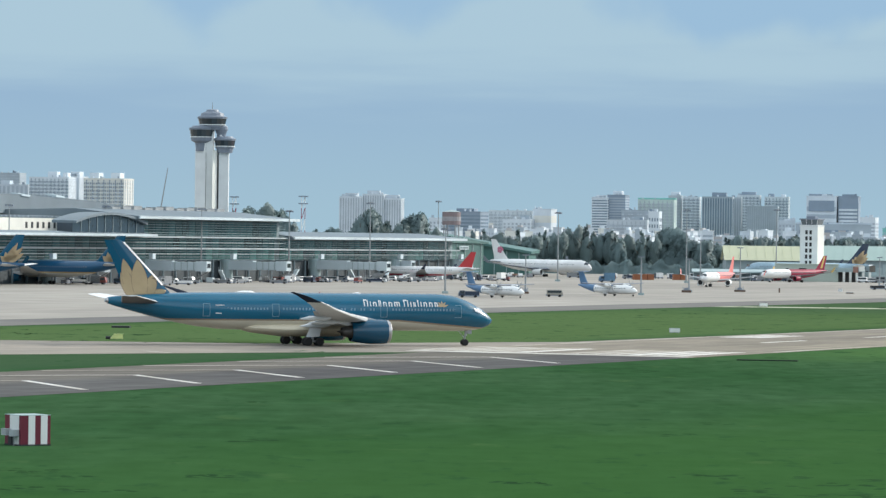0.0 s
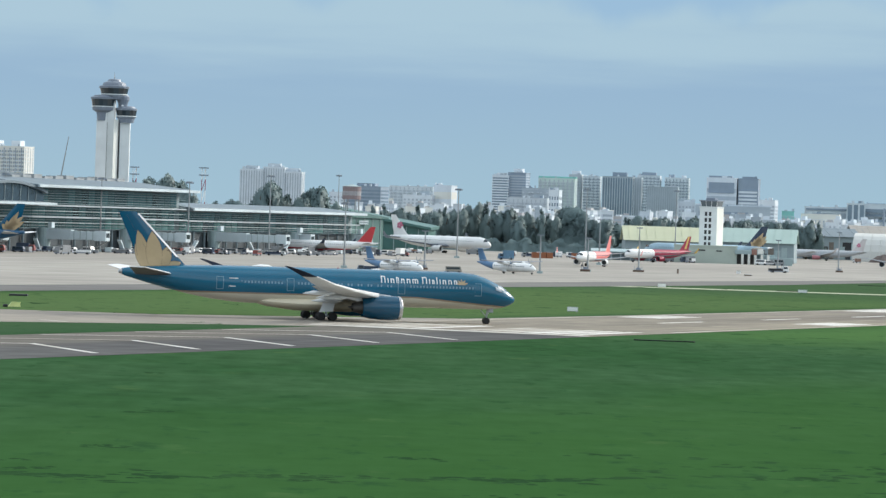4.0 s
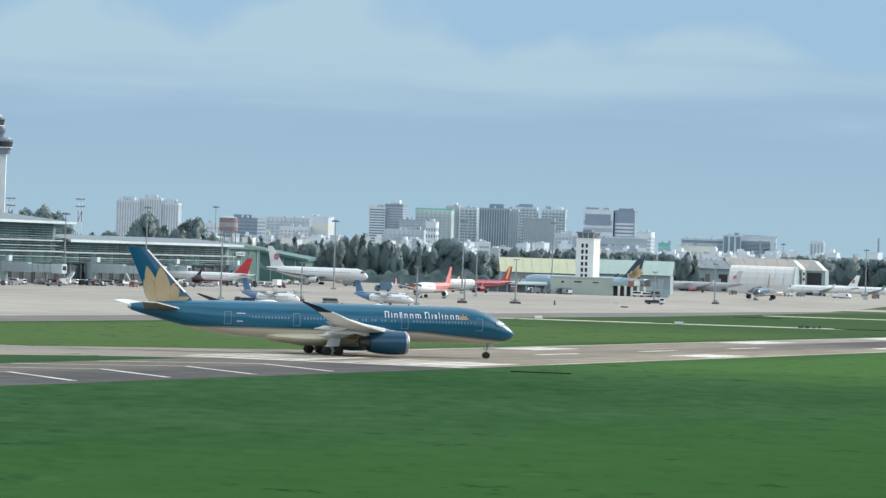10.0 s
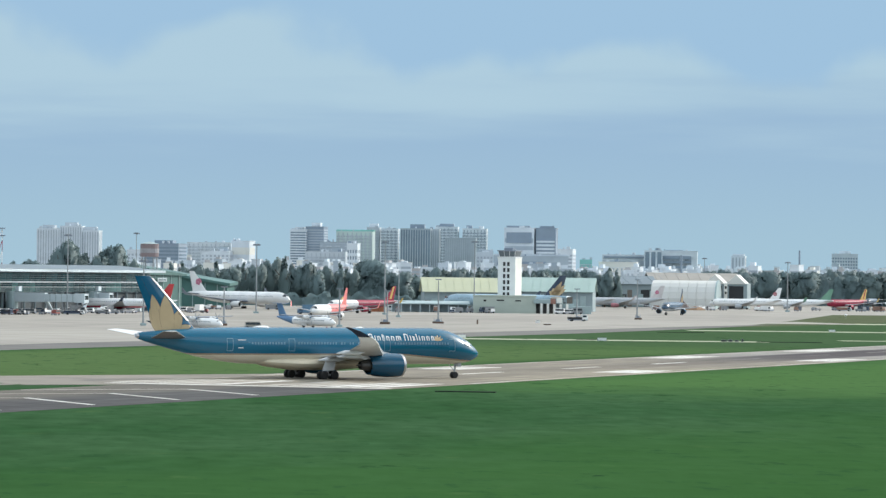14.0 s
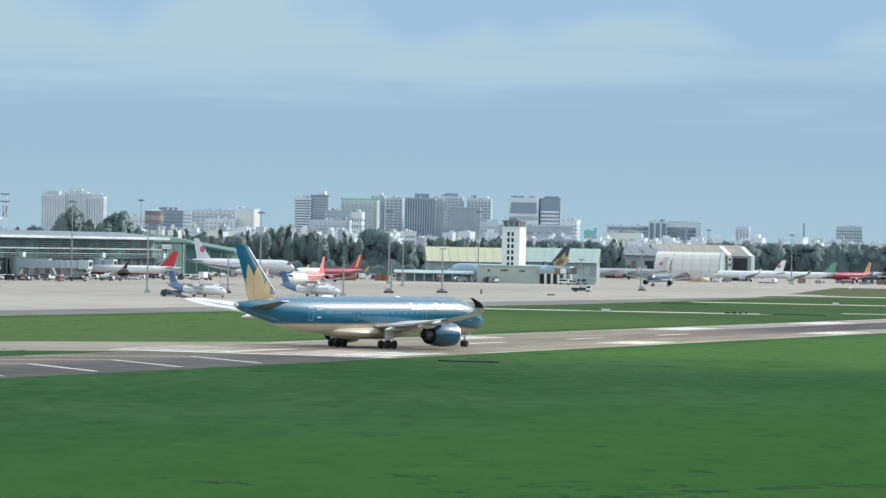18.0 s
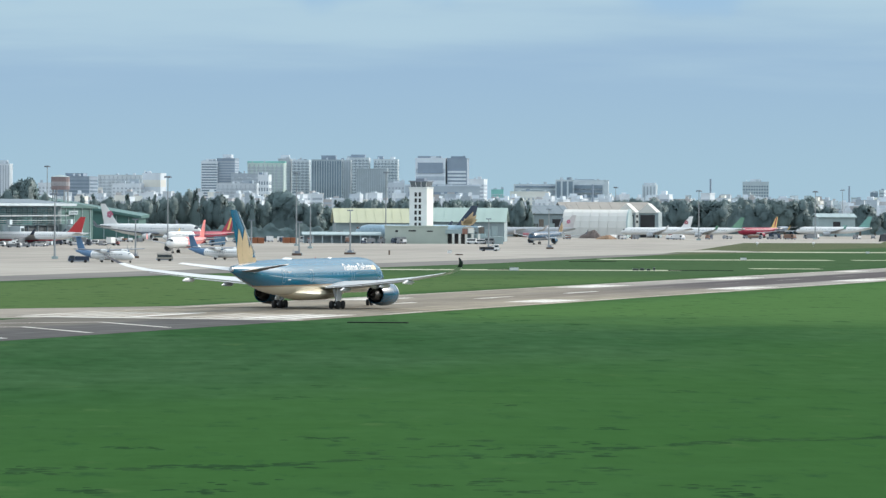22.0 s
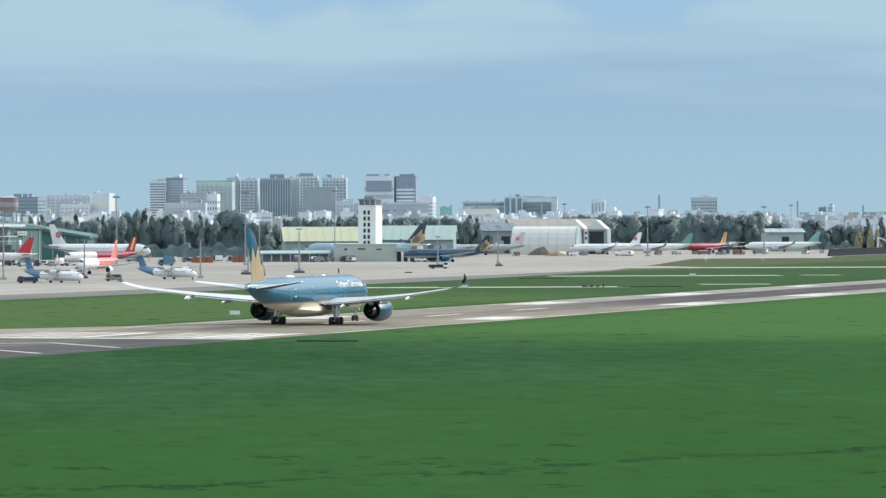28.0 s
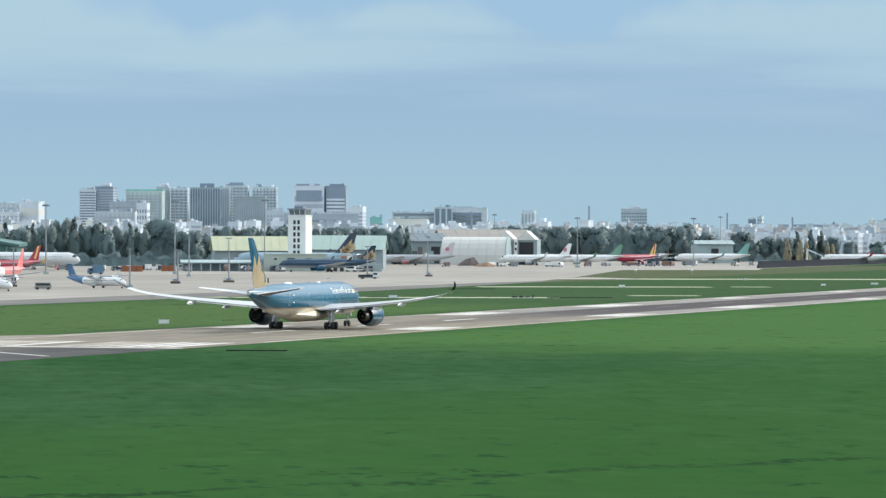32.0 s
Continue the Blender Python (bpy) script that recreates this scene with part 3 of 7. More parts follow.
        # flaps set for take-off, and the aileron
        for f0, f1 in (((3.2, 0.65, 1.4, 3.5), (10.2, -.1, 1.2, 4.02)), ((10.6, -.2, 1.1, 4.06), (19.4, -3.8, .85, 4.95))):
            part("flap", wing_shape([(y, x, c, z, .22) for y, x, c, z in (f0, f1)], s), GREY, w, "grey flap lowered behind the wing", True)
        part("aileron", wing_shape([(19.8, -3.9, 1.0, 5.12, .10), (26.5, -6.9, .75, 5.98, .07)], s), GREY, w, "", True)
        # engine
        e = part("engine", ring_shape([(11.0, 1.52), (11.17, 1.72), (11.0, 1.88), (9.9, 2.0), (8, 2.0), (6, 1.85), (4.6, 1.58), (4.55, 1.46), (6, 1.45)], 32, s * 10.5, 2.45), BLUE, jet, "blue engine nacelle", True)
        part("intake_lip", ring_shape([(10.5, 1.5), (11.02, 1.535), (11.21, 1.72), (11.02, 1.895), (10.62, 1.95)], 32, s * 10.5, 2.45), METAL, e, "bright metal intake lip", True)
        part("fan", Shape().tube((9.9, s * 10.5, 2.45), (9.7, s * 10.5, 2.45), 1.55, 1.55, 32), DARK, e, "dark fan face")
        part("spinner", Shape().tube((9.9, s * 10.5, 2.45), (10.7, s * 10.5, 2.45), .48, .03, 16), GREY, e)
        part("core_nozzle", ring_shape([(6.2, 1.2), (4.4, 1.05), (3.1, .72), (3.05, .62)], 24, s * 10.5, 2.45), HOT, e, "dark metal core nozzle", True)
        part("exhaust_plug", Shape().tube((4.2, s * 10.5, 2.45), (2.3, s * 10.5, 2.45), .6, .06, 16), HOT, e)
        part("bypass_wall", Shape().tube((6.3, s * 10.5, 2.45), (6.2, s * 10.5, 2.45), 1.5, 1.5, 24), DARK, e, "dark bypass duct")
        part("pylon", Shape().loft([[(10, s * 10.5 - .25, 4.2), (10, s * 10.5 + .25, 4.2), (4.2, s * 10.5 + .25, 3.3), (4.2, s * 10.5 - .25, 3.3)], [(7.5, s * 10.5 - .25, 4.75), (7.5, s * 10.5 + .25, 4.75), (0.5, s * 10.5 + .2, 4.25), (0.5, s * 10.5 - .2, 4.25)]]), WHITE, e)
        # tailplane
        part("tailplane", wing_shape([(0.8, -24.6, 6.6, 6.75, .62), (9.35, -31.3, 2.6, 7.95, .22)], s), WHITE, jet, "pale tailplane", True)
        part("lower_skin", wing_shape([(0.8, -24.7, 6.4, 6.66, .5), (9.25, -31.35, 2.4, 7.9, .16)], s), TAIL_SHADE, jet, "tailplane underside with shade painted dark grey-brown", True)
        # main gear
        g = part("main_gear", Shape().tube((0, s * 5.3, .7), (0.1, s * 4.7, 3.4), .2, .26).tube((-1.0, s * 5.3, .72), (1.0, s * 5.3, .72), .16).tube((1.6, s * 4.2, 3.2), (.1, s * 5.2, 1.3), .09), GREY, jet, "main landing gear leg")
        part("gear_door", Shape().loft([[(-1.3, s * 5.66 + d, 1.4), (1.0, s * 5.66 + d, 1.5), (1.5, s * 5.5 + d, 3.5), (-.4, s * 5.5 + d, 3.5)] for d in (-.04, .04)]), WHITE, g, "large white gear door")
        for ax in (-1.0, 1.0):
            for dy in (-.62, .62):
                w = part("wheel", wheel_shape(.7, .52), RUBBER, g, "black tyre", True)
                w.location = (ax, s * 5.3 + dy, .7)
                part("hub", Shape().tube((0, -.2, 0), (0, .2, 0), .34, .34, 14), METAL, w)
    g = part("nose_gear", Shape().tube((28.66, 0, .5), (28.9, 0, 2.75), .12, .15).tube((27.4, 0, 2.6), (28.7, 0, 1.2), .06), GREY, jet, "nose landing gear leg")
    for dy in (-.36, .36):
        w = part("wheel", wheel_shape(.56, .40), RUBBER, g, "black tyre", True)
        w.location = (28.66, dy, .53)
        part("hub", Shape().tube((0, -.15, 0), (0, .15, 0), .26, .26, 14), METAL, w)
    for dy in (-.55, .55):
        part("gear_door", Shape().box(29.0, 29.7, dy - .03, dy + .03, 1.95, 2.6), GREY, g)
    part("taxi_light", Shape().tube((28.95, 0, 1.75), (29.05, 0, 1.75), .14, .14, 10), WHITE, g, "small taxi light")
    # fin
    fin_secs = [(7.35, -21.0, 8.8, .46), (8.1, -22.5, 7.55, .60), (9.0, -23.4, 7.15, .58), (16.4, -30.55, 3.3, .26), (16.85, -31.3, 2.75, .2)]
    fin = part("tail_fin", fin_shape(fin_secs), BLUE, jet, "blue tail fin", True)
    part("leading_edge", Shape().loft([[(xl + .06, y, z) for y in (-h, h)] + [(xl - .34, h * 2.3, z), (xl - .34, -h * 2.3, z)] for z, xl, h in ((9.6, -23.98, .16), (16.5, -30.66, .09))]), mat("polished_edge", (0.9, 0.9, 0.9), 0.3, vary=0.02), fin, "bright metal leading edge")
    part("rudder_gap", Shape().loft([[(xl - c * .68, h * .34, z), (xl - c * .68, -h * .34, z), (xl - c * .69, -h * .34, z), (xl - c * .69, h * .34, z)] for z, xl, c, h in fin_secs[1:4]]), NAVY, fin, "dark hinge line of the rudder")

    def fin_skin(x, z):
        """Half the thickness of the fin there."""
        for (z0, x0, c0, h0), (z1, x1, c1, h1) in zip(fin_secs, fin_secs[1:]):
            if z <= z1:
                break
        k = min(1, max(0, (z - z0) / (z1 - z0)))
        f = min(1, max(0, (x0 + (x1 - x0) * k - x) / (c0 + (c1 - c0) * k)))
        h = h0 + (h1 - h0) * k
        return h * (5 * f if f < .1 else .5 if f < .4 else .5 - .48 * (f - .4) / .6)

    def petal(s, base, top, width, lift, paint, label):
        """A pointed petal that lies on the fin."""
        b, t, rows = Vector(base), Vector(top), 9
        d = t - b
        n = Vector((-d.y, d.x)).normalized()
        v = []
        for i in range(rows + 1):
            g = width * math.sin(math.pi * (.22 + .78 * (i / rows)) ** 1.15) ** .8 if i < rows else 0.02
            for q in (-1, -.33, .33, 1):
                p = b + d * (i / rows) + n * g * q
                v.append((p.x, s * (fin_skin(p.x, p.y) + lift), p.y))
        part("petal", Shape().add(v, [(4 * i + j, 4 * i + j + 1, 4 * i + j + 5, 4 * i + j + 4) for i in range(rows) for j in range(3)]), paint, fin, label)

    for s in (-1, 1):
        for k, (bx, bz, tx, tz, wd) in enumerate(((-27.6, 7.5, -28.6, 8.6, 1.9), (-29.2, 7.6, -31.2, 11.6, .80), (-29.0, 7.5, -30.85, 13.85, 1.02), (-26.3, 7.9, -23.5, 8.75, .62), (-26.9, 7.6, -25.5, 11.5, 1.05), (-27.7, 7.6, -28.5, 13.75, 1.32))):
            petal(s, (bx, bz), (tx, tz), wd + .045, .012 + .008 * k, BRONZE, "thin dark petal outline")
            petal(s, (bx, bz), (tx, tz - .07), wd, .016 + .008 * k, GOLD, "gold painted petal")
    part("satellite_dome", Shape().loft(fuselage_rings([(-8.2, 8.5, .05, .05), (-8.9, 8.52, .6, .26), (-10.2, 8.52, .7, .3), (-11.6, 8.5, .05, .05)], 14)), WHITE, jet, "white antenna dome", True)
    part("satellite_dome", Shape().loft(fuselage_rings([(10.2, 8.5, .05, .05), (9.6, 8.52, .35, .2), (8.6, 8.5, .05, .05)], 12)), WHITE, jet, "white antenna dome", True)
    part("beacon", Shape().tube((3, 0, 8.48), (3, 0, 8.73), .12, .06, 8), RED, jet)
    return jet


JET = big_jet()


PANE = mat("cabin_pane", (0.24, 0.27, 0.30), 0.2, vary=0.05, scale=0.5)


def petals(parent, base, tips, off, width):
    """A flower of gold petals on both sides of a fin."""
    for s in (-1, 1):
        for tip in tips:
            pts = leaf(None, base, tip, width)
            part("petal", Shape().add([(p.x, s * off, p.y) for p in pts], [tuple(range(len(pts)))]), GOLD, parent)


def parked_jet(m, label, length, radius, span, height, paint, fin_paint, engine_paint, rear=None, stripe=None, wing_paint=None, emblem=None, group="", wide=False, winglet=None, fin=True):
    """A smaller airliner; paint: hull, rear: paint of the aft hull, stripe: paint of a slanting fin band."""
    jet = thing("parked_airliner", m, label, "airplane", group)
    L, r = length, radius
    nose, tail, zc = 0.5 * L, -0.5 * L, 1.45 * r + (0.9 if not wide else 1.0)
    k = lambda a: nose - a * L
    st = [(k(0), zc - .32 * r, .03, .03), (k(.008), zc - .3 * r, .28 * r, .28 * r), (k(.03), zc - .2 * r, .6 * r, .62 * r), (k(.065), zc - .08 * r, .86 * r, .88 * r), (k(.11), zc, r, r), (k(.40), zc, r, r)]
    aft = [(k(.40), zc, r, r), (k(.66), zc + .04 * r, .97 * r, .97 * r), (k(.78), zc + .2 * r, .8 * r, .8 * r), (k(.9), zc + .48 * r, .46 * r, .48 * r), (k(1.0), zc + .68 * r, .12 * r, .16 * r)]
    hull = part("fuselage", Shape().loft(fuselage_rings(st + aft[1:] if not rear else st, 20)), paint, jet, "", True)
    if rear:
        part("rear_fuselage", Shape().loft(fuselage_rings(aft, 20)), rear, jet, "differently painted rear fuselage", True)
    part("cockpit_glazing", Shape().loft(fuselage_rings([(k(.028), zc + .18 * r, .42 * r, .3 * r), (k(.05), zc + .22 * r, .66 * r, .5 * r)], 14)), GLASS_DARK, hull, "dark cockpit glazing", True)
    win = Shape()
    for s in (-1, 1):
        for i in range(int(L * 0.66 / 0.9)):
            x = k(.14) - i * .9
            win.box(x - .15, x + .15, s * r * .965 - .05, s * r * .965 + .05, zc + .22 * r, zc + .22 * r + .36)
    tagged(part("glazing", win, PANE, hull, "row of small cabin windows"), kind="stuff")
    hs = span / 2
    gx = -0.02 * L
    for s in (-1, 1):
        w = part("wing", wing_shape([(0, k(.36), .2 * L, zc - .62 * r, .9 * r * .5), (r, k(.385), .175 * L, zc - .6 * r, .4 * r), (.36 * hs, k(.45), .115 * L, zc - .38 * r, .26 * r), (hs, k(.60), .04 * L, zc + .45 * r, .09 * r)], s), wing_paint or GREY, jet, "grey swept wing", True)
        part("winglet", wing_shape([(hs, k(.60), .04 * L, zc + .45 * r, .09 * r), (hs * 1.03, k(.645), .018 * L, zc + 1.55 * r, .03 * r)], s), winglet or fin_paint, w, "upturned painted wing tip", True)
        ey, er = .33 * hs, .58 * r if not wide else .52 * r
        e = part("engine", ring_shape([(k(.36), er * .82), (k(.355), er * .95), (k(.37), er), (k(.42), er * .95), (k(.445), er * .62), (k(.445), er * .55)], 18, s * ey, zc - 1.05 * r), engine_paint, jet, "painted engine nacelle", True)
        part("fan", Shape().tube((k(.375), s * ey, zc - 1.05 * r), (k(.38), s * ey, zc - 1.05 * r), er * .9, er * .9, 18), DARK, e)
        part("pylon", Shape().box(k(.46), k(.385), s * ey - .15, s * ey + .15, zc - .7 * r, zc - .3 * r), wing_paint or GREY, e)
        part("tailplane", wing_shape([(.2 * r, k(.865), .11 * L, zc + .5 * r, .2 * r), (.36 * hs, k(.955), .04 * L, zc + .78 * r, .08 * r)], s), wing_paint or GREY, jet, "", True)
        g = part("main_gear", Shape().tube((gx, s * 1.9 * r * .95, .5), (gx, s * 1.7 * r, zc - .5 * r), .14), STEEL, jet)
        for dx in ((-.7, .7) if wide else (0,)):
            for dy in (-.35, .35):
                t = part("wheel", wheel_shape(.58, .36, 12), RUBBER, g)
                t.location = (gx + dx, s * 1.9 * r * .95 + dy, .58)
    g = part("nose_gear", Shape().tube((k(.125), 0, .4), (k(.125), 0, zc - .8 * r), .1), STEEL, jet)
    for dy in (-.25, .25):
        part("wheel", wheel_shape(.4, .22, 12), RUBBER, g).location = (k(.125), dy, .4)
    if fin:
        zt, zb = height, zc + .75 * r
        f = part("tail_fin", fin_shape([(zb, k(.80), .165 * L, .16 * r), (zb + .45 * r, k(.835), .13 * L, .15 * r), (zt, k(.95), .05 * L, .06 * r)]), fin_paint, jet, "painted tail fin", True)
        if stripe:
            for s in (-1, 1):
                x0 = .895
                part("fin_stripe", Shape().add([(k(x0), s * (.09 * r), zb + .5 * r), (k(x0 + .03), s * (.09 * r), zb + .5 * r), (k(x0 + .078), s * .045 * r, zt - .25), (k(x0 + .055), s * .045 * r, zt - .25)], [(0, 1, 2, 3)]), stripe, f)
        if emblem:
            for s in (-1, 1):
                c = Vector((k(.905), zb + .5 * (zt - zb)))
                for q in range(5):
                    a = 2 * math.pi * q / 5
                    part("emblem_petal", Shape().add([(c.x + .32 * r * math.cos(a) + .27 * r * math.cos(b), s * (.125 - .008 * q) * r, c.y + .32 * r * math.sin(a) + .27 * r * math.sin(b)) for b in [i * math.pi / 4 for i in range(8)]], [tuple(range(8))]), emblem, f)
    return jet


def lotus(jet, L, r, height, zc, width=.74):
    k = lambda a: .5 * L - a * L
    fin = [o for o in jet.children if o.name.startswith("tail_fin")][0]
    zb = zc + .8 * r
    petals(fin, (k(.905), zb + .2), [(k(.905 + dx), zb + dz * (height - zb)) for dx, dz in ((.06, .72), (.035, .58), (.085, .55), (-.01, .4), (-.04, .25), (.09, .35))], .11 * r, width)


WINGDARK = mat("slate_wing_paint", (0.20, 0.23, 0.27), 0.5, vary=0.08, scale=0.5)


def turboprop(m, label, group):
    """A high-winged twin turboprop with a blue tee tail."""
    pl = thing("turboprop", m, label, "airplane", group)
    hull = part("fuselage", Shape().loft(fuselage_rings([(12.2, 1.55, .05, .05), (11.9, 1.6, .5, .5), (11, 1.75, .95, .98), (9.6, 1.95, 1.3, 1.32), (8, 2.05, 1.43, 1.43), (-3, 2.05, 1.43, 1.43), (-7, 2.3, 1.2, 1.2), (-11, 2.85, .7, .75), (-14.4, 3.35, .15, .2)], 18)), WHITE, pl, "white fuselage", True)
    part("cockpit_glazing", Shape().loft(fuselage_rings([(11.15, 2.2, .62, .42), (10.5, 2.35, .9, .6)], 12)), GLASS_DARK, hull, "dark cockpit glazing", True)
    win = Shape()
    for s in (-1, 1):
        for i in range(18):
            x = 8.2 - i * .78
            win.box(x - .15, x + .15, s * 1.40 - .04, s * 1.40 + .04, 2.25, 2.6)
    tagged(part("glazing", win, PANE, hull, "row of small cabin windows"), kind="stuff")
    part("rear_hull", Shape().loft(fuselage_rings([(-6.2, 2.25, 1.27, 1.27), (-7, 2.3, 1.215, 1.215), (-11, 2.85, .715, .765), (-14.42, 3.35, .16, .21)], 18)), MIDBLUE, pl, "blue rear fuselage", True)
    part("wing", wing_shape([(0, 2.3, 2.9, 3.72, .5), (4.3, 2.3, 2.8, 3.75, .48), (13.5, 1.6, 1.6, 4.05, .24)], 1), WINGDARK, pl, "straight high wing", True)
    part("wing", wing_shape([(0, 2.3, 2.9, 3.72, .5), (4.3, 2.3, 2.8, 3.75, .48), (13.5, 1.6, 1.6, 4.05, .24)], -1), WINGDARK, pl, "straight high wing", True)
    for s in (-1, 1):
        e = part("engine", Shape().loft(fuselage_rings([(5.0, 3.35, .28, .3), (4.4, 3.3, .5, .55), (2, 3.35, .55, .62), (-1.2, 3.5, .2, .25)], 14)), WHITE, pl, "", True)
        e.location.y = s * 4.05
        for q in range(6):
            a = q * math.pi / 3 + .3
            b = part("propeller_blade", Shape().loft([[(-.03, -w, z), (.03, -w, z), (.03, w, z), (-.03, w, z)] for z, w in ((.25, .06), (.7, .12), (1.5, .10), (1.95, .05))]), STEEL, e)
            b.matrix_basis = Matrix.Translation((5.05, 0, 3.35)) @ Matrix.Rotation(a, 4, "X")
        part("spinner", Shape().tube((5.0, 0, 3.35), (5.55, 0, 3.35), .26, .03, 12), MIDBLUE, e)
        g = part("main_gear", Shape().box(-.7, 1.0, s * 2.05 - .3, s * 2.05 + .3, .6, 1.3), WHITE, pl)
        part("wheel", wheel_shape(.45, .5, 12), RUBBER, g).location = (0, s * 2.1, .45)
    g = part("nose_gear", Shape().tube((10.6, 0, .3), (10.6, 0, 1.0), .07), STEEL, pl)
    part("wheel", wheel_shape(.3, .3, 12), RUBBER, g).location = (10.6, 0, .3)
    f = part("tail_fin", fin_shape([(3.3, -8.6, 4.6, .3), (4.2, -10.2, 3.4, .28), (7.6, -12.3, 2.2, .18)]), MIDBLUE, pl, "blue fin", True)
    for s in (-1, 1):
        part("tailplane", wing_shape([(0, -12.2, 2.0, 7.55, .2), (3.6, -12.7, 1.1, 7.6, .12)], s), MIDBLUE, pl, "blue tailplane", True)
    return pl

# ---- parked and taxiing aircraft ----
def spot(x, y, turn, back=0.0):
    """On the apron at x, y, with the main wheels there; back: how far the wheels lie behind the middle."""
    return pose(x, y, 0.03, 0, 0, turn) @ Matrix.Translation((back, 0, 0))


HULL_PARKED = livery("blue_hull_parked", (0.010, 0.085, 0.18), (0.50, 0.34, 0.14), (0.55, 0.53, 0.48), 4.3, 3.9, 0.3)
for x, y in ((-137.0, 1548.0), (-164.7, 1475.0)):
    j = parked_jet(spot(x, y, 159.2), "blue wide-body airliner with gold fin petals at the terminal", 62.8, 2.9, 60.0, 16.9, HULL_PARKED, BLUE, BLUE, wing_paint=WHITE, group="aircraft at the terminal", wide=True)
    lotus(j, 62.8, 2.9, 16.9, 1.45 * 2.9 + 1.0, 1.0)
parked_jet(spot(-6.8, 1858.0, 159.2), "white narrow-body airliner with red fin at a boarding bridge", 44.0, 1.98, 34.5, 11.9, livery("white_red_hull", (0.84, 0.84, 0.83), (0.80, 0.80, 0.80), (0.46, 0.03, 0.06), 2.75, 2.6, 0.4), CORAL, RED, group="aircraft at the terminal", winglet=NAVY)
parked_jet(spot(46.0, 2112.0, -40.0), "white wide-body airliner with a pink flower on its fin", 60.5, 2.85, 60.0, 17.2, WHITE, WHITE, WHITE, emblem=PINK, wide=True, winglet=WINGDARK, wing_paint=WINGDARK)
turboprop(spot(16.6, 1357.0, -50.0), "white twin turboprop with a blue tail, parked on the apron", "turboprops")
turboprop(spot(53.2, 1432.0, -48.0), "white twin turboprop with a blue tail, parked on the apron", "turboprops")
ORANGE_JET = parked_jet(spot(107.0, 1752.0, -112.5), "white narrow-body airliner with an orange-red rear and fin, taxiing", 37.6, 1.98, 34.0, 11.8, WHITE, ORANGE, WHITE, rear=ORANGE, winglet=ORANGE)
RED_JET = parked_jet(spot(165.0, 1985.0, -129.0), "red and white narrow-body airliner with a yellow-striped fin, taxiing", 44.0, 1.98, 34.0, 11.8, WHITE, RED, RED, rear=RED, stripe=YELLOW, winglet=YELLOW, wing_paint=mat("dull_grey_paint", (0.16, 0.15, 0.16), 0.5))
j = parked_jet(spot(170.5, 2116.0, 160.0), "pale blue wide-body airliner with a gold fin behind the tower", 60.0, 2.9, 60.0, 17.2, mat("pale_blue_paint", (0.35, 0.5, 0.6), 0.4), NAVY, BLUE, wide=True, wing_paint=WHITE)
lotus(j, 60.0, 2.9, 17.2, 1.45 * 2.9 + 1.0, 1.15)
FADED = mat("faded_emblem_red", (0.46, 0.18, 0.20), 0.6)
parked_jet(spot(222.0, 2320.0, 172.0), "weathered grey airliner in storage, parked before the hangars", 44.0, 2.0, 34.0, 11.0, GREY, GREY, GREY, group="stored airliners", fin=False)
parked_jet(spot(257.5, 2403.0, 172.0), "weathered grey airliner in storage with a faded red fin emblem", 44.0, 2.0, 34.0, 12.3, GREY, mat("chalky_fin_paint", (0.62, 0.58, 0.57), 0.6, vary=0.06), FADED, emblem=PINK, group="stored airliners")
parked_jet(spot(326.0, 2424.0, 172.0), "plain white narrow-body airliner with a red emblem on its fin", 39.0, 2.0, 34.0, 11.9, WHITE, WHITE, GREY, emblem=FADED, group="row of parked airliners")
parked_jet(spot(330.0, 2500.0, 172.0), "plain white narrow-body airliner standing behind another", 44.0, 2.0, 34.0, 11.5, WHITE, WHITE, GREY, group="row of parked airliners", fin=False)
parked_jet(spot(355.0, 2440.0, 172.0), "white narrow-body airliner with a green fin", 42.0, 2.0, 34.0, 11.4, WHITE, GREEN, GREY, group="row of parked airliners")
parked_jet(spot(391.7, 2490.0, 226.0), "red narrow-body airliner with a yellow fin", 38.0, 1.98, 34.0, 11.6, RED, YELLOW, RED, stripe=RED, winglet=YELLOW, group="row of parked airliners")
parked_jet(spot(452.0, 2592.0, 172.0), "white narrow-body airliner with a teal fin", 44.0, 2.0, 34.0, 11.9, WHITE, TEAL, GREY, group="row of parked airliners")
parked_jet(spot(430.0, 2640.0, 252.0), "dark blue airliner seen nose on, parked in the row", 38.0, 2.0, 34.0, 11.5, NAVY, BLUE, BLUE, group="row of parked airliners", fin=False)
parked_jet(spot(532.0, 2560.0, 172.0), "white narrow-body airliner with a red fin behind the blast fence", 44.0, 2.0, 34.0, 9.0, WHITE, CORAL, CORAL, group="row of parked airliners")
TAXI_JET = parked_jet(pose(250, 2095, 0, 0, 0, -102), "dark blue narrow-body airliner taxiing past the hangars", 44.5, 2.0, 34.0, 11.8, livery("dark_blue_hull", (0.018, 0.062, 0.116), (0.30, 0.30, 0.30), (0.34, 0.40, 0.46), 2.9, 2.6, 0.24), NAVY, BLUE, wing_paint=GREY)
lotus(TAXI_JET, 44.5, 2.0, 11.8, 1.45 * 2.0 + .9, 1.1)

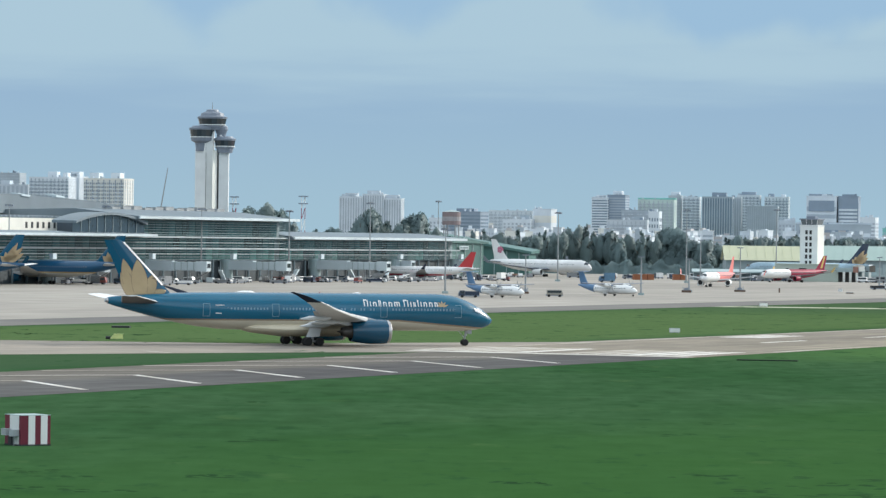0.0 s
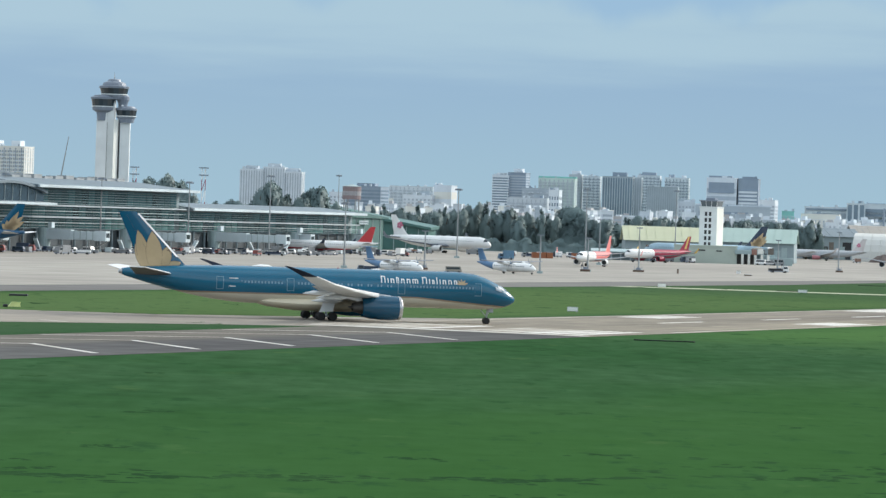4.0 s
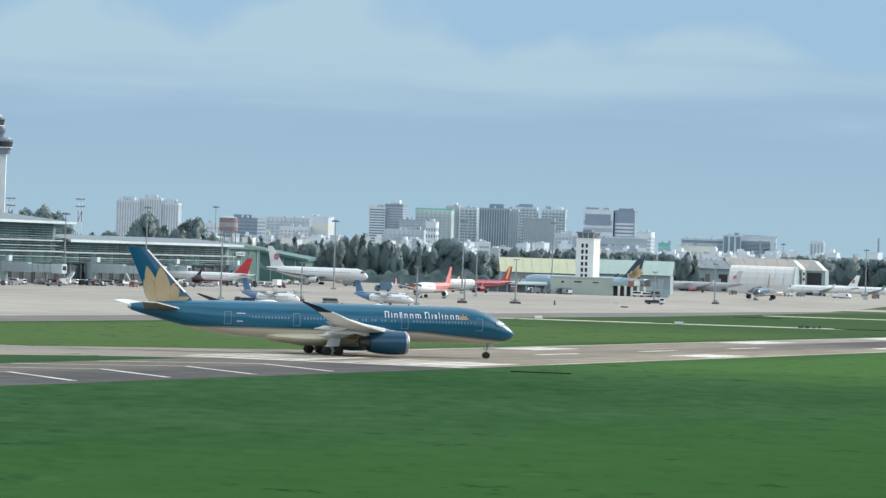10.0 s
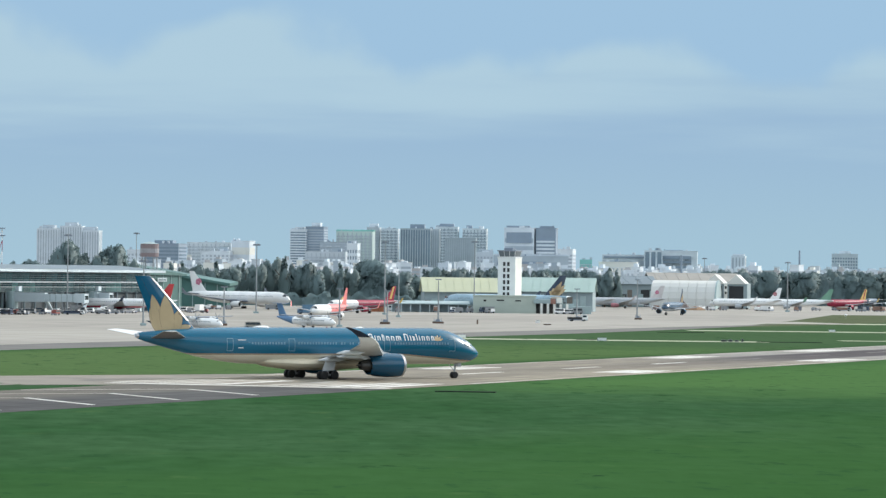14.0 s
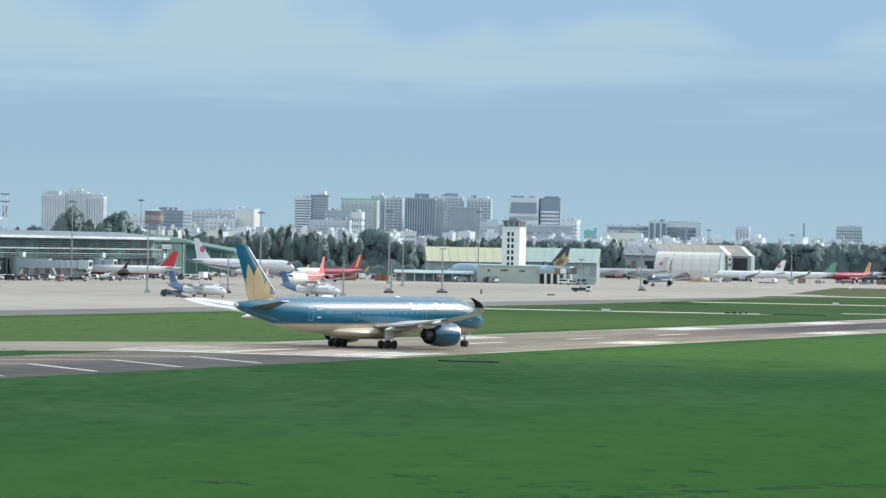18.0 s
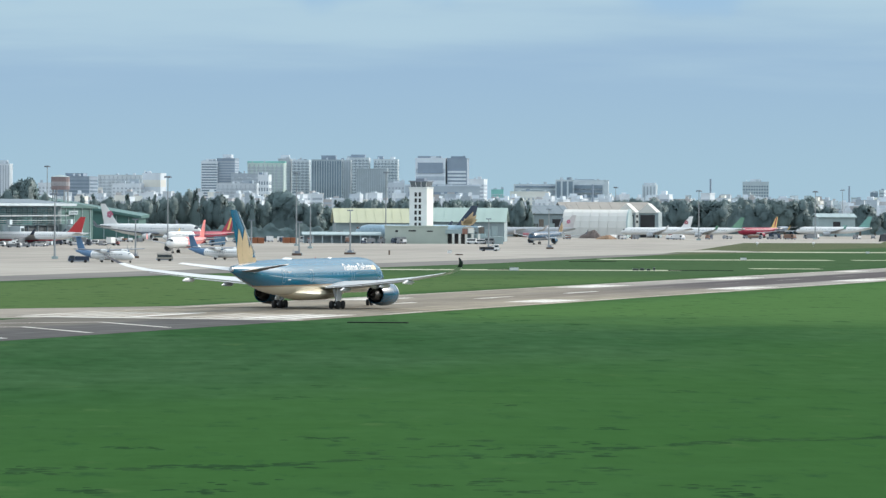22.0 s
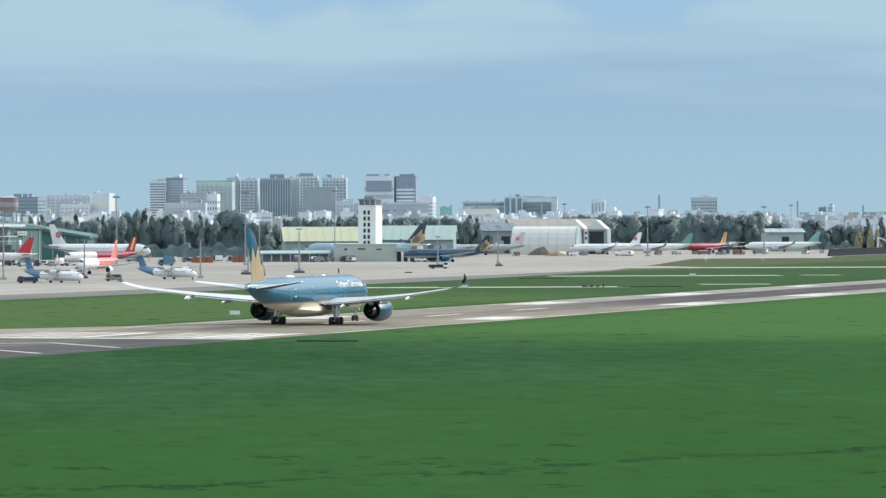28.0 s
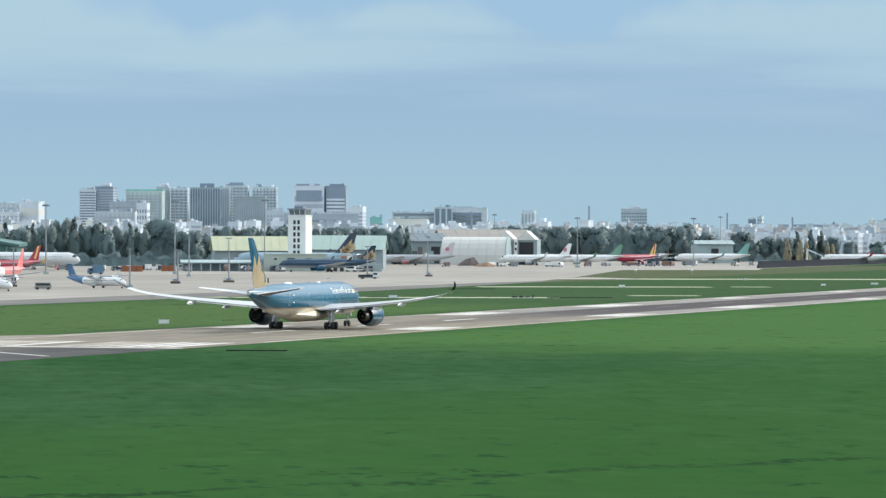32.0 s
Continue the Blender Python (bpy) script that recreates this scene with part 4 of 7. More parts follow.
# ---- passenger terminal; local x along its front, -y towards the apron ----
ROOF = mat("roof_sheet", (0.152, 0.194, 0.222), 0.65, vary=0.10, scale=0.1, second=(0.130, 0.170, 0.198))
FASCIA = mat("white_fascia", (0.56, 0.645, 0.68), 0.5, vary=0.06, scale=0.3)
SLAB = mat("pale_slab", (0.33, 0.42, 0.43), 0.6, vary=0.08, scale=0.3)
CABGREY_SIGN = mat("sign_grey", (0.24, 0.30, 0.32), 0.6, vary=0.05)
FLOOR_EDGE = mat("floor_edge_panel", (0.42, 0.485, 0.505), 0.6, vary=0.08, scale=0.3)
BLADE = mat("blade_metal", (0.175, 0.255, 0.268), 0.6, vary=0.08, scale=0.3)
TGLASS = mat("green_glass", (0.040, 0.122, 0.132), 0.14, vary=0.35, scale=0.15, spec=0.4, rnd=0.6)
WALLG = mat("grey_wall", (0.265, 0.330, 0.350), 0.7, vary=0.08, scale=0.2)
SIDING = mat("white_siding", (0.78, 0.76, 0.69), 0.7, vary=0.06, scale=0.3)

terminal = thing("terminal_building", pose(-149.7, 1531.2, 0, 0, 0, 69.2), "long glass airport terminal with grey curved roofs and white eaves", "terminal")
part("main_hall", Shape().box(100, 245, 1.0, 58, 0, 23.2), WALLG, terminal, "grey wall behind the glazing")
part("side_hall", Shape().box(-120, 100, 1.0, 58, 0, 16.7), WALLG, terminal, "grey wall behind the glazing")
part("main_roof", Shape().loft([[(x, -6, 23.0), (x, 62, 24.5), (x, 62, 25.6), (x, 20, 26.6), (x, -5.4, 24.0)] for x in (100, 247)]), ROOF, terminal, "grey sheet roof")
part("roof_fascia", Shape().box(99, 248, -6.5, -5.9, 23.1, 24.1), FASCIA, terminal, "white eave")
part("low_hall", Shape().box(245, 436, 1.0, 45, 0, 16.2), WALLG, terminal, "grey lower hall wall")
part("low_roof", Shape().loft([[(x, -5, 16.2), (x, 46, 17.5), (x, 46, 18.6), (x, 16, 19.2), (x, -4.4, 17.4)] for x in (245, 437)]), ROOF, terminal, "grey sheet roof")
part("low_fascia", Shape().box(245, 437, -5.6, -5.0, 16.3, 17.3), FASCIA, terminal, "white eave")
GREEN_CLAD, GREEN_ROOF = mat("green_cladding", (0.056, 0.150, 0.134), 0.5, vary=0.1, scale=0.2), mat("green_roof", (0.066, 0.160, 0.146), 0.5, vary=0.1, scale=0.2)
part("end_hall", Shape().box(437, 480, 3, 40, 0, 15.5), GREEN_CLAD, terminal, "green clad end hall")
part("end_roof", Shape().loft([[(437, 2, 15.5), (437, 42, 15.5), (437, 42, 18.4), (437, 2, 18.4)], [(484, 2, 15.2), (484, 42, 15.2), (484, 42, 15.8), (484, 2, 15.8)]]), GREEN_ROOF, terminal, "green sloping roof")
for k in range(4):
    part("cladding_post", Shape().box(446 + 10 * k, 446.5 + 10 * k, 2.7, 3.0, 0, 15.4), SLAB, terminal)
part("sign_panel", Shape().box(447, 458, 1.7, 1.95, 12.6, 14.2), FASCIA, terminal, "white sign with unreadable marks")
for k in range(6):
    part("sign_bar", Shape().box(448 + 1.6 * k, 449.1 + 1.6 * k, 1.55, 1.7, 13.0, 13.8), CABGREY_SIGN, terminal)
# floor slabs and sun blades
for x0, x1, zs in ((-120, 245, (16.6, 14.6, 12.4, 10.4)), (245, 436, (12.2, 10.2))):
    for i, z in enumerate(zs):
        part("floor_edge", Shape().box(x0, x1, -2.6 + .6 * (i % 2), .4, z - (.26 if i % 2 == 0 else .14), z + (.26 if i % 2 == 0 else .14)), FLOOR_EDGE if i % 2 == 0 else SLAB, terminal, "projecting pale floor edge")
for z in (21.9, 21.0, 20.1, 19.2, 18.2, 17.4):
    part("sun_blade", Shape().box(110, 245, -1.6, -.9, z - .10, z + .10), BLADE, terminal, "thin horizontal sun blade")
for x0, x1, zs in ((-60, 245, (15.6, 13.5, 11.4, 9.3, 8.4)), (245, 434, (14.9, 14.1, 13.2, 11.2, 9.4, 8.6))):
    for z in zs:
        part("sun_blade", Shape().box(x0, x1, -1.5, -.9, z - .09, z + .09), BLADE, terminal, "thin horizontal sun blade")
# left canopy, arched window and the big curved roof
part("canopy", Shape().loft([[(x, -9, 16.6), (x, 3, 16.8), (x, 3, 18.4), (x, -9, 17.5)] for x in (-120, 108)]), ROOF, terminal, "grey canopy roof")
part("canopy_edge", Shape().box(-120, 108, -9.4, -8.9, 16.7, 17.6), FASCIA, terminal, "white canopy edge")
arch = Shape()
n = 14
rim = [(50 + 60 * i / n, 19.6 + 4.6 * math.sin(math.pi * (0.08 + 0.86 * i / n)) ** 0.8) for i in range(n + 1)]
arch.loft([[(x, -3, z) for x, z in rim] + [(110, -3, 17.5), (50, -3, 17.5)], [(x, 3, z + .1) for x, z in rim] + [(110, 3, 17.5), (50, 3, 17.5)]])
part("arched_window", arch, mat("blue_glass", (0.035, 0.06, 0.085), 0.15, vary=0.2, scale=0.2), terminal, "dark glass under an arched roof")
part("arched_roof", Shape().loft([[(x, -4.5, z) for x, z in rim] + [(x, -4.5, z + .9) for x, z in rim[::-1]], [(x, 5, z + .1) for x, z in rim] + [(x, 5, z + 1.0) for x, z in rim[::-1]]]), ROOF, terminal, "grey arched roof")
for i in range(1, 9):
    part("mullion", Shape().box(50 + 6.6 * i - .15, 50 + 6.6 * i + .15, -3.25, -3.0, 17.6, 19.6 + 4.6 * math.sin(math.pi * (0.08 + 0.86 * i / 9)) ** 0.8), CABGREY_SIGN, terminal)
big = [(-150, 27.0), (-90, 29.8), (-30, 31.2), (40, 32.0), (110, 31.6), (170, 30.0), (205, 28.0), (243, 25.6)]
part("great_roof", Shape().loft([[(x, 48, z) for x, z in big] + [(243, 48, 24.5), (-150, 48, 24.5)], [(x, 130, z + 1.5) for x, z in big] + [(243, 130, 24.5), (-150, 130, 24.5)]]), ROOF, terminal, "great curved grey roof")
# Three short skylights, their glints put in as white colour.
for x in (82, 113, 142):
    part("skylight", Shape().loft([[(x, 47.6, 30.9), (x + 7, 47.6, 30.6), (x + 7, 47.6, 31.3), (x, 47.6, 31.6)], [(x, 52, 31.6), (x + 7, 52, 31.3), (x + 7, 52, 31.9), (x, 52, 32.2)]]), FASCIA, terminal, "small skylight painted white as a glint")
part("upper_wall", Shape().box(-120, 104, 26, 48, 17, 22.8), SIDING, terminal, "cream upper wall with slots")
for i in range(6):
    part("slot_window", Shape().box(72 + 4.6 * i, 73.5 + 4.6 * i, 25.85, 26.0, 19.2, 21.4), DARK, terminal)
# glazing, pane by pane
pane = Shape().box(0.15, 5.85, -.12, 0, 0, 1).mesh("glass_panel", TGLASS)
# Brighter copy of the pane: lit pockets are painted in by its colour.
lit_pane = Shape().box(0.15, 5.85, -.12, 0, 0, 1).mesh("glass_panel", mat("lit_teal_glass", (0.11, 0.30, 0.27), 0.2, vary=0.3, scale=0.3, spec=0.4, rnd=0.4))
for z0, z1, x0, x1 in ((16.95, 22.5, 110, 245), (12.8, 16.2, -60, 245), (8.2, 12.0, -60, 245), (12.6, 15.7, 245, 434), (8.2, 11.8, 245, 434)):
    x = x0
    while x + 6 <= x1 + .1:
        o = twin("glass_panel", lit_pane if z0 == 8.2 and (168 < x < 204 or 212 < x < 264 or 276 < x < 300 or 380 < x < 400) else pane, terminal, Matrix.Translation((x, .9, z0)) @ Matrix.Diagonal((1, 1, z1 - z0, 1)))
        x += 6
# ground floor: a flat dark sheet paints the shade of bays behind the columns
part("undercroft", Shape().box(-120, 436, .2, .95, 0.05, 7.8), mat("painted_ground_floor_shade", (0.052, 0.066, 0.074), 0.8, vary=0.3, scale=0.2), terminal, "dark sheet painted as ground-floor shade")
col = Shape().tube((0, 0, 0), (0, 0, 8), .45, .45, 10).mesh("column", mat("column_paint", (0.15, 0.195, 0.215), 0.7, vary=0.1, scale=0.3))
for i in range(44):
    twin("column", col, terminal, Matrix.Translation((-60 + 11.3 * i, -.6, 0)))
duct = Shape().box(0, 7, 20, 24, 26.0, 27.4).mesh("roof_unit", STEEL)
for i in range(11):
    twin("roof_unit", duct, terminal, Matrix.Translation((132 + 9.6 * i, 0, .3 * (i % 3))))


def boarding_bridge(a, reach, swing=0.0):
    b = thing("boarding_bridge", terminal.matrix_basis @ pose(a, 0, 0, 0, 0, swing), "pale boarding bridge on wheeled legs at the terminal", "boarding bridge", "boarding bridges")
    part("tunnel", Shape().box(-1.6, 1.6, -reach + 4, -0.5, 4.7, 7.7), FASCIA, b, "ribbed pale tunnel")
    for q in range(int((reach - 6) / 2.4)):
        part("tunnel_rib", Shape().box(-1.7, 1.7, -reach + 5 + 2.4 * q, -reach + 5.3 + 2.4 * q, 4.6, 7.8), SLAB, b)
    part("inner_tunnel", Shape().box(-1.8, 1.8, -reach * .5, -0.5, 4.5, 8.1), FASCIA, b)
    part("cab", Shape().box(-2.3, 2.3, -reach, -reach + 4.2, 4.4, 8.0), FASCIA, b, "white bridge head")
    part("cab_window", Shape().box(-1.7, 1.7, -reach - .06, -reach, 5.6, 7.2), GLASS_DARK, b)
    part("rotunda", Shape().tube((0, -2.5, 0), (0, -2.5, 8.6), 2.4, 2.4, 16), SLAB, b)
    part("sign_box", Shape().box(-1.5, 1.5, -6.0, -4.6, 8.6, 10.6), FASCIA, b, "white numbered box with no legible number")
    lg = part("leg", Shape().tube((-1.2, -reach * .72, .6), (-1.2, -reach * .72, 5), .22).tube((1.2, -reach * .72, .6), (1.2, -reach * .72, 5), .22).box(-1.9, 1.9, -reach * .72 - .4, -reach * .72 + .4, .5, 1.0), STEEL, b)
    for s in (-1, 1):
        part("wheel", wheel_shape(.55, .45, 12), RUBBER, lg).matrix_basis = Matrix.Translation((s * 1.5, -reach * .72, .55)) @ Matrix.Rotation(math.pi / 2, 4, "Z")
    part("stair", Shape().loft([[(2.4, -reach + 1, 4.4), (3.6, -reach + 1, 4.4), (3.6, -reach + 1, 4.1), (2.4, -reach + 1, 4.1)], [(2.4, -reach + 9, .3), (3.6, -reach + 9, .3), (3.6, -reach + 9, 0), (2.4, -reach + 9, 0)]]), STEEL, b, "service stair")
    return b


for a, r, sw in ((30, 26, 0), (112, 27, 4), (186, 28, 0), (273, 34, 0), (359, 11, 0), (430, 10, 0)):
    boarding_bridge(a, r, sw)

# ---- control towers, hangars and sheds ----
# Concrete colour is raised to near white to paint in haze.
TOWER_C = mat("hazed_tower_concrete", (0.76, 0.79, 0.79), 0.75, vary=0.06, scale=0.25)
TOWER_W = mat("tower_white", (0.82, 0.82, 0.76), 0.7, vary=0.04, scale=0.3)
CABGREY = mat("cab_grey", (0.225, 0.262, 0.32), 0.5, vary=0.08, scale=0.4)


def poly(cx, cy, r, n, turn=0.0):
    return [(cx + r * math.cos(2 * math.pi * i / n + turn), cy + r * math.sin(2 * math.pi * i / n + turn)) for i in range(n)]


def cab(parent, cx, cy, z0, g0, g1, top, r, foot):
    """A flared control room: from z0 up to its glass at g0..g1 and its flat roof."""
    n = 16
    ring = lambda k, z: [(*p, z) for p in poly(cx, cy, r * k, n)]
    part("cab_base", Shape().loft([ring(foot, z0), ring(foot * 1.12, g0 - (g0 - z0) * .42), ring(.88, g0 - (g0 - z0) * .26), ring(.93, g0)]), CABGREY, parent, "grey flared cab base")
    part("cab_glass", Shape().loft([ring(.90, g0), ring(1.0, g1)]), GLASS_DARK, parent, "dark sloping cab glass")
    part("cab_roof", Shape().loft([ring(1.05, g1), ring(1.06, g1 + .8), ring(.84, g1 + 1.15), ring(.78, top), ring(.70, top + .1)]), CABGREY, parent, "pale flat cab roof")
    part("sill", Shape().loft([ring(.97, g0 - .25), ring(.97, g0 + .1)]), TOWER_C, parent, "pale sill")


tower = thing("control_tower", pose(-97.2, 1900, 0, 0, 0, 0), "tall concrete control tower with three stacked dark-glazed cabs", "control tower")
part("shaft", Shape().prism([(-7.1, -2), (-2.6, -4), (-2.2, 4), (-7.1, 3)], 0, 56), TOWER_C, tower, "grey concrete shaft")
part("shaft", Shape().prism([(-2.5, -3.4), (.4, -3.2), (.6, 4), (-2.4, 4)], 0, 62), TOWER_C, tower, "grey concrete shaft")
# Sunlit strip: whiter colour and a wedge pushed forward imitate the sun on it.
part("shaft", Shape().prism([(.45, -6.6), (2.15, -3.7), (2.4, 4), (.5, 4)], 0, 53), TOWER_W, tower, "shaft face whitened as if sunlit")
part("shaft", Shape().prism([(2.9, -3.2), (6.9, -1.6), (6.9, 4), (2.7, 4)], 0, 54), TOWER_C, tower, "grey concrete shaft")
for x in (-2.6, 2.7):
    part("joint", Shape().box(x - .16, x + .16, -3.5, -3.0, 0, 52), DARK, tower, "dark shaft joint")
cab(tower, -.2, 0, 61.6, 63.8, 66.3, 68.6, 6.0, .8)
cab(tower, -4.4, -1.2, 52.6, 58.6, 61.6, 63.2, 5.2, .5)
cab(tower, 5.2, -1.2, 52.0, 54.8, 57.2, 58.8, 4.4, .72)
part("roof_drum", Shape().loft([[(*p, z) for p in poly(-.2, 0, r, 16)] for r, z in ((4.4, 68.2), (3.9, 68.9), (2.9, 69.2), (2.4, 70.1), (1.2, 70.3))]), CABGREY, tower, "grey domed roof drum")
part("radar_dome", Shape().loft([[(3.6 + .75 * math.sin(q) * math.cos(a), -2.4 + .75 * math.sin(q) * math.sin(a), 59.0 - .75 * math.cos(q)) for a in [i * math.pi / 5 for i in range(10)]] for q in (.06, .8, 1.57, 2.3, 3.08)]), WHITE, tower, "small white antenna globe", True)
part("antenna", Shape().tube((-.2, 0, 70), (-.2, 0, 73.2), .22, .06, 8), STEEL, tower, "roof antenna")
part("radar_drum", Shape().loft([[(*p, z) for p in poly(3.7, -1, r, 14)] for r, z in ((1.7, 57.0), (2.0, 60.0), (2.7, 61.6), (2.7, 62.8), (2.2, 63.3))]), CABGREY, tower, "grey flared drum")

CAB_PANE = mat("cab_pane", (0.13, 0.16, 0.18), 0.12, vary=0.1, scale=0.3, spec=0.7)
old = thing("old_control_tower", pose(167.5, 2050, 0, 0, 0, -25), "small white square control tower on a pale green block", "control tower")
part("shaft", Shape().box(-4.2, 4.2, -4.2, 4.2, 0, 24.8), TOWER_C, old, "pale square shaft")
# Thin skin on the sun side: its warmer white paints the sunlight.
part("side_face", Shape().box(4.2, 4.26, -4.2, 4.2, 0, 24.8), TOWER_W, old, "sunlit side coloured whiter")
for i in range(6):
    for s in (-1.1, .9):
        part("window", Shape().box(s - .55, s + .55, -4.3, -4.15, 7.6 + 2.75 * i, 9.4 + 2.75 * i), DARK, old)
part("collar", Shape().loft([[(x * 4.3, y * 4.3, 24.8) for x, y in ((-1, -1), (1, -1), (1, 1), (-1, 1))], [(x * 4.5, y * 4.5, 25.6) for x, y in ((-1, -1), (1, -1), (1, 1), (-1, 1))]]), TOWER_C, old)
part("cab_glass", Shape().loft([[(x * 3.6, y * 3.6, 25.6) for x, y in ((-1, -1), (1, -1), (1, 1), (-1, 1))], [(x * 4.1, y * 4.1, 28.0) for x, y in ((-1, -1), (1, -1), (1, 1), (-1, 1))]]), CAB_PANE, old, "grey glazed cab")
for x0, x1 in ((-3.62, -4.12), (-1.2, -1.4), (1.2, 1.4), (3.62, 4.12)):
    part("mullion", Shape().tube((x0, -3.64, 25.6), (x1, -4.14, 28.0), .10, .10, 6), TOWER_C, old, "pale cab mullion")
part("cab_roof", Shape().box(-4.5, 4.5, -4.5, 4.5, 28.0, 28.5), CABGREY, old, "flat grey cab roof")
part("roof_plant", Shape().box(-2.2, 2.0, -1.5, 1.8, 28.5, 29.5), CABGREY, old)
PALE_GREEN = mat("pale_green_render", (0.47, 0.53, 0.47), 0.8, vary=0.06, scale=0.2)
blk = thing("tower_block", pose(164.6, 2040, 0, 0, 0, -4), "low pale green block under the small tower", "building")
part("wall", Shape().box(-14.3, 14, -6, 7, 0, 7.5), PALE_GREEN, blk)
part("parapet", Shape().box(-14.6, 14.3, -6.3, 7.3, 7.5, 8.1), PALE_GREEN, blk)
for x, w, z0, z1 in ((-2, 3.4, 5.5, 6.1), (-9, 1.2, 5.2, 6.0), (-7, 2.2, .1, 1.7), (6, 2.6, 5.4, 5.9)):
    part("vent", Shape().box(x - w / 2, x + w / 2, -6.12, -5.98, z0, z1), DARK, blk)
BAYGREY = mat("painted_bay_shade", (0.10, 0.10, 0.10), 0.8, vary=0.1)
stn = thing("fire_station", pose(183.5, 2036, 0, 0, 0, -6), "low station with white posts and dark open bays beside the block", "building")
part("roof", Shape().box(-6, 7, -5, 6, 4.6, 6.4), SLAB, stn)
part("back_wall", Shape().box(-6, 12, 3, 6, 0, 4.6), SLAB, stn, "pale back wall")
# Solid box whose dark colour stands for the shade inside the bays.
part("open_bay", Shape().box(-5.5, 3, -1, 2.9, 0.05, 4.5), BAYGREY, stn, "box painted dark as bay shade")
for i in range(5):
    part("post", Shape().box(-3 + 2.9 * i, -1.9 + 2.9 * i, -5, -4, 0, 4.6), TOWER_W, stn)
part("sign_panel", Shape().box(1.6, 4.0, -5.1, -4.9, 4.4, 6.9), mat("brick_red_panel", (0.33, 0.17, 0.13), 0.7), stn, "dull red panel on the eaves")
part("white_panel", Shape().box(4.3, 6.8, -5.1, -4.9, 4.9, 7.2), TOWER_W, stn)
part("annex", Shape().box(9, 20, -2, 6, 0, 3.4), SLAB, stn, "grey low annex")
annex = thing("green_hall", pose(5.3, 2200, 0, 0, 0, -8), "hall with a long green roof sloping down behind the apron", "building")
part("wall", Shape().loft([[(-14, 0, 0), (-14, 30, 0), (-14, 30, 19.0), (-14, 0, 19.0)], [(37, 0, 0), (37, 30, 0), (37, 30, 10.4), (37, 0, 10.4)]]), GREEN_CLAD, annex, "dark green clad wall")
part("roof", Shape().loft([[(-15, -2, 18.8), (-15, 32, 19.2), (-15, 32, 20.8), (-15, -2, 20.2)], [(38.5, -2, 10.2), (38.5, 32, 10.6), (38.5, 32, 12.2), (38.5, -2, 11.4)]]), GREEN_ROOF, annex, "long green sheet roof")
for k in range(8):
    part("wall_post", Shape().box(-10 + 6 * k, -9.6 + 6 * k, -.3, -.02, 0, 17.4 - .98 * k), SLAB, annex)
low = thing("low_shed", pose(131, 2046, 0, 0, 0, -3), "long low grey shed with open bays", "building")
part("roof", Shape().loft([[(-18, -6, 3.5), (18, -6, 3.5), (18, 6, 4.6), (-18, 6, 4.6)], [(-18, -6, 3.9), (18, -6, 3.9), (18, 6, 5.1), (-18, 6, 5.1)]]), SLAB, low)
part("back_wall", Shape().box(-17, 17, -2, 5, 0, 3.4), WALLG, low)
for i in range(9):
    part("post", Shape().box(-17.5 + 4.3 * i, -17.1 + 4.3 * i, -5.6, -5.2, 0, 3.5), FASCIA, low)


# Sheet colours of the bays; the last one paints shadow.
BAYS = [WALLG, SLAB, mat("rust_brown_sheet", (0.20, 0.12, 0.09), 0.8, vary=0.2, scale=0.5), mat("dull_brown_sheet", (0.17, 0.15, 0.13), 0.8, vary=0.2, scale=0.5), mat("painted_bay_shadow", (0.06, 0.065, 0.07), 0.8, vary=0.1)]


def gable_hangar(x, y, w, d, eave, ridge, turn, roof, wall, label, ribs=9):
    """A shed whose long roof slope faces -y."""
    h = thing("hangar", pose(x, y, 0, 0, 0, turn), label, "hangar", "hangars")
    part("wall", Shape().box(-w / 2, w / 2, 0, d, 0, eave), wall, h)
    part("roof", Shape().loft([[(sx, -1.5, eave - .2), (sx, d * .5, ridge), (sx, d + 1.5, eave - .2), (sx, d * .5, ridge - .8)] for sx in (-w / 2 - 1, w / 2 + 1)]), roof, h, "ribbed sheet roof slope")
    for sx in (-w / 2, w / 2 - .3):
        part("gable_wall", Shape().loft([[(x, 0, eave - .4), (x, d, eave - .4), (x, d * .5, ridge - .9)] for x in (sx, sx + .3)]), wall, h, "grey gable end")
    rib = Shape().loft([[(sx, -1.52, eave - .05), (sx, d * .5, ridge + .15), (sx, d * .5, ridge - .2), (sx, -1.52, eave - .3)] for sx in (-.12, .12)]).mesh("roof_rib", roof)
    for i in range(ribs):
        twin("roof_rib", rib, h, Matrix.Translation((-w / 2 + w * (i + .5) / ribs, 0, 0)))
    bays = random.Random(int(x))
    for i in range(int(w / 3.2) if wall is WALLG else 0):
        c = -w / 2 + 3.2 * (i + .5)
        part("wall_bay", Shape().box(c - 1.35, c + 1.35, -.14, -.02, .3, eave * bays.uniform(.45, .8)), bays.choice(BAYS), h, "weathered door, stores or painted shade in a bay")
    # Flush panel, coloured dark for the shade of an opening.
    part("gable_vent", Shape().box(-w * .1, w * .1, -.1, 0, eave * .2, eave * .75), DARK, h, "dark panel painted as open-bay shade")
    return h


gable_hangar(154, 2150, 38, 26, 9.0, 15.7, 0, mat("yellow_roof", (0.50, 0.51, 0.35), 0.6, vary=0.06, scale=0.1), WALLG, "hangar with a pale yellow-green sheet roof")
gable_hangar(199, 2160, 35, 26, 9.6, 16.2, -9, mat("mint_roof", (0.36, 0.47, 0.43), 0.6, vary=0.06, scale=0.1), WALLG, "hangar with a pale mint-green sheet roof")
gable_hangar(284, 2520, 44, 40, 13.0, 17.5, 8, ROOF, WALLG, "older hangar with a grey sheet roof", 6)
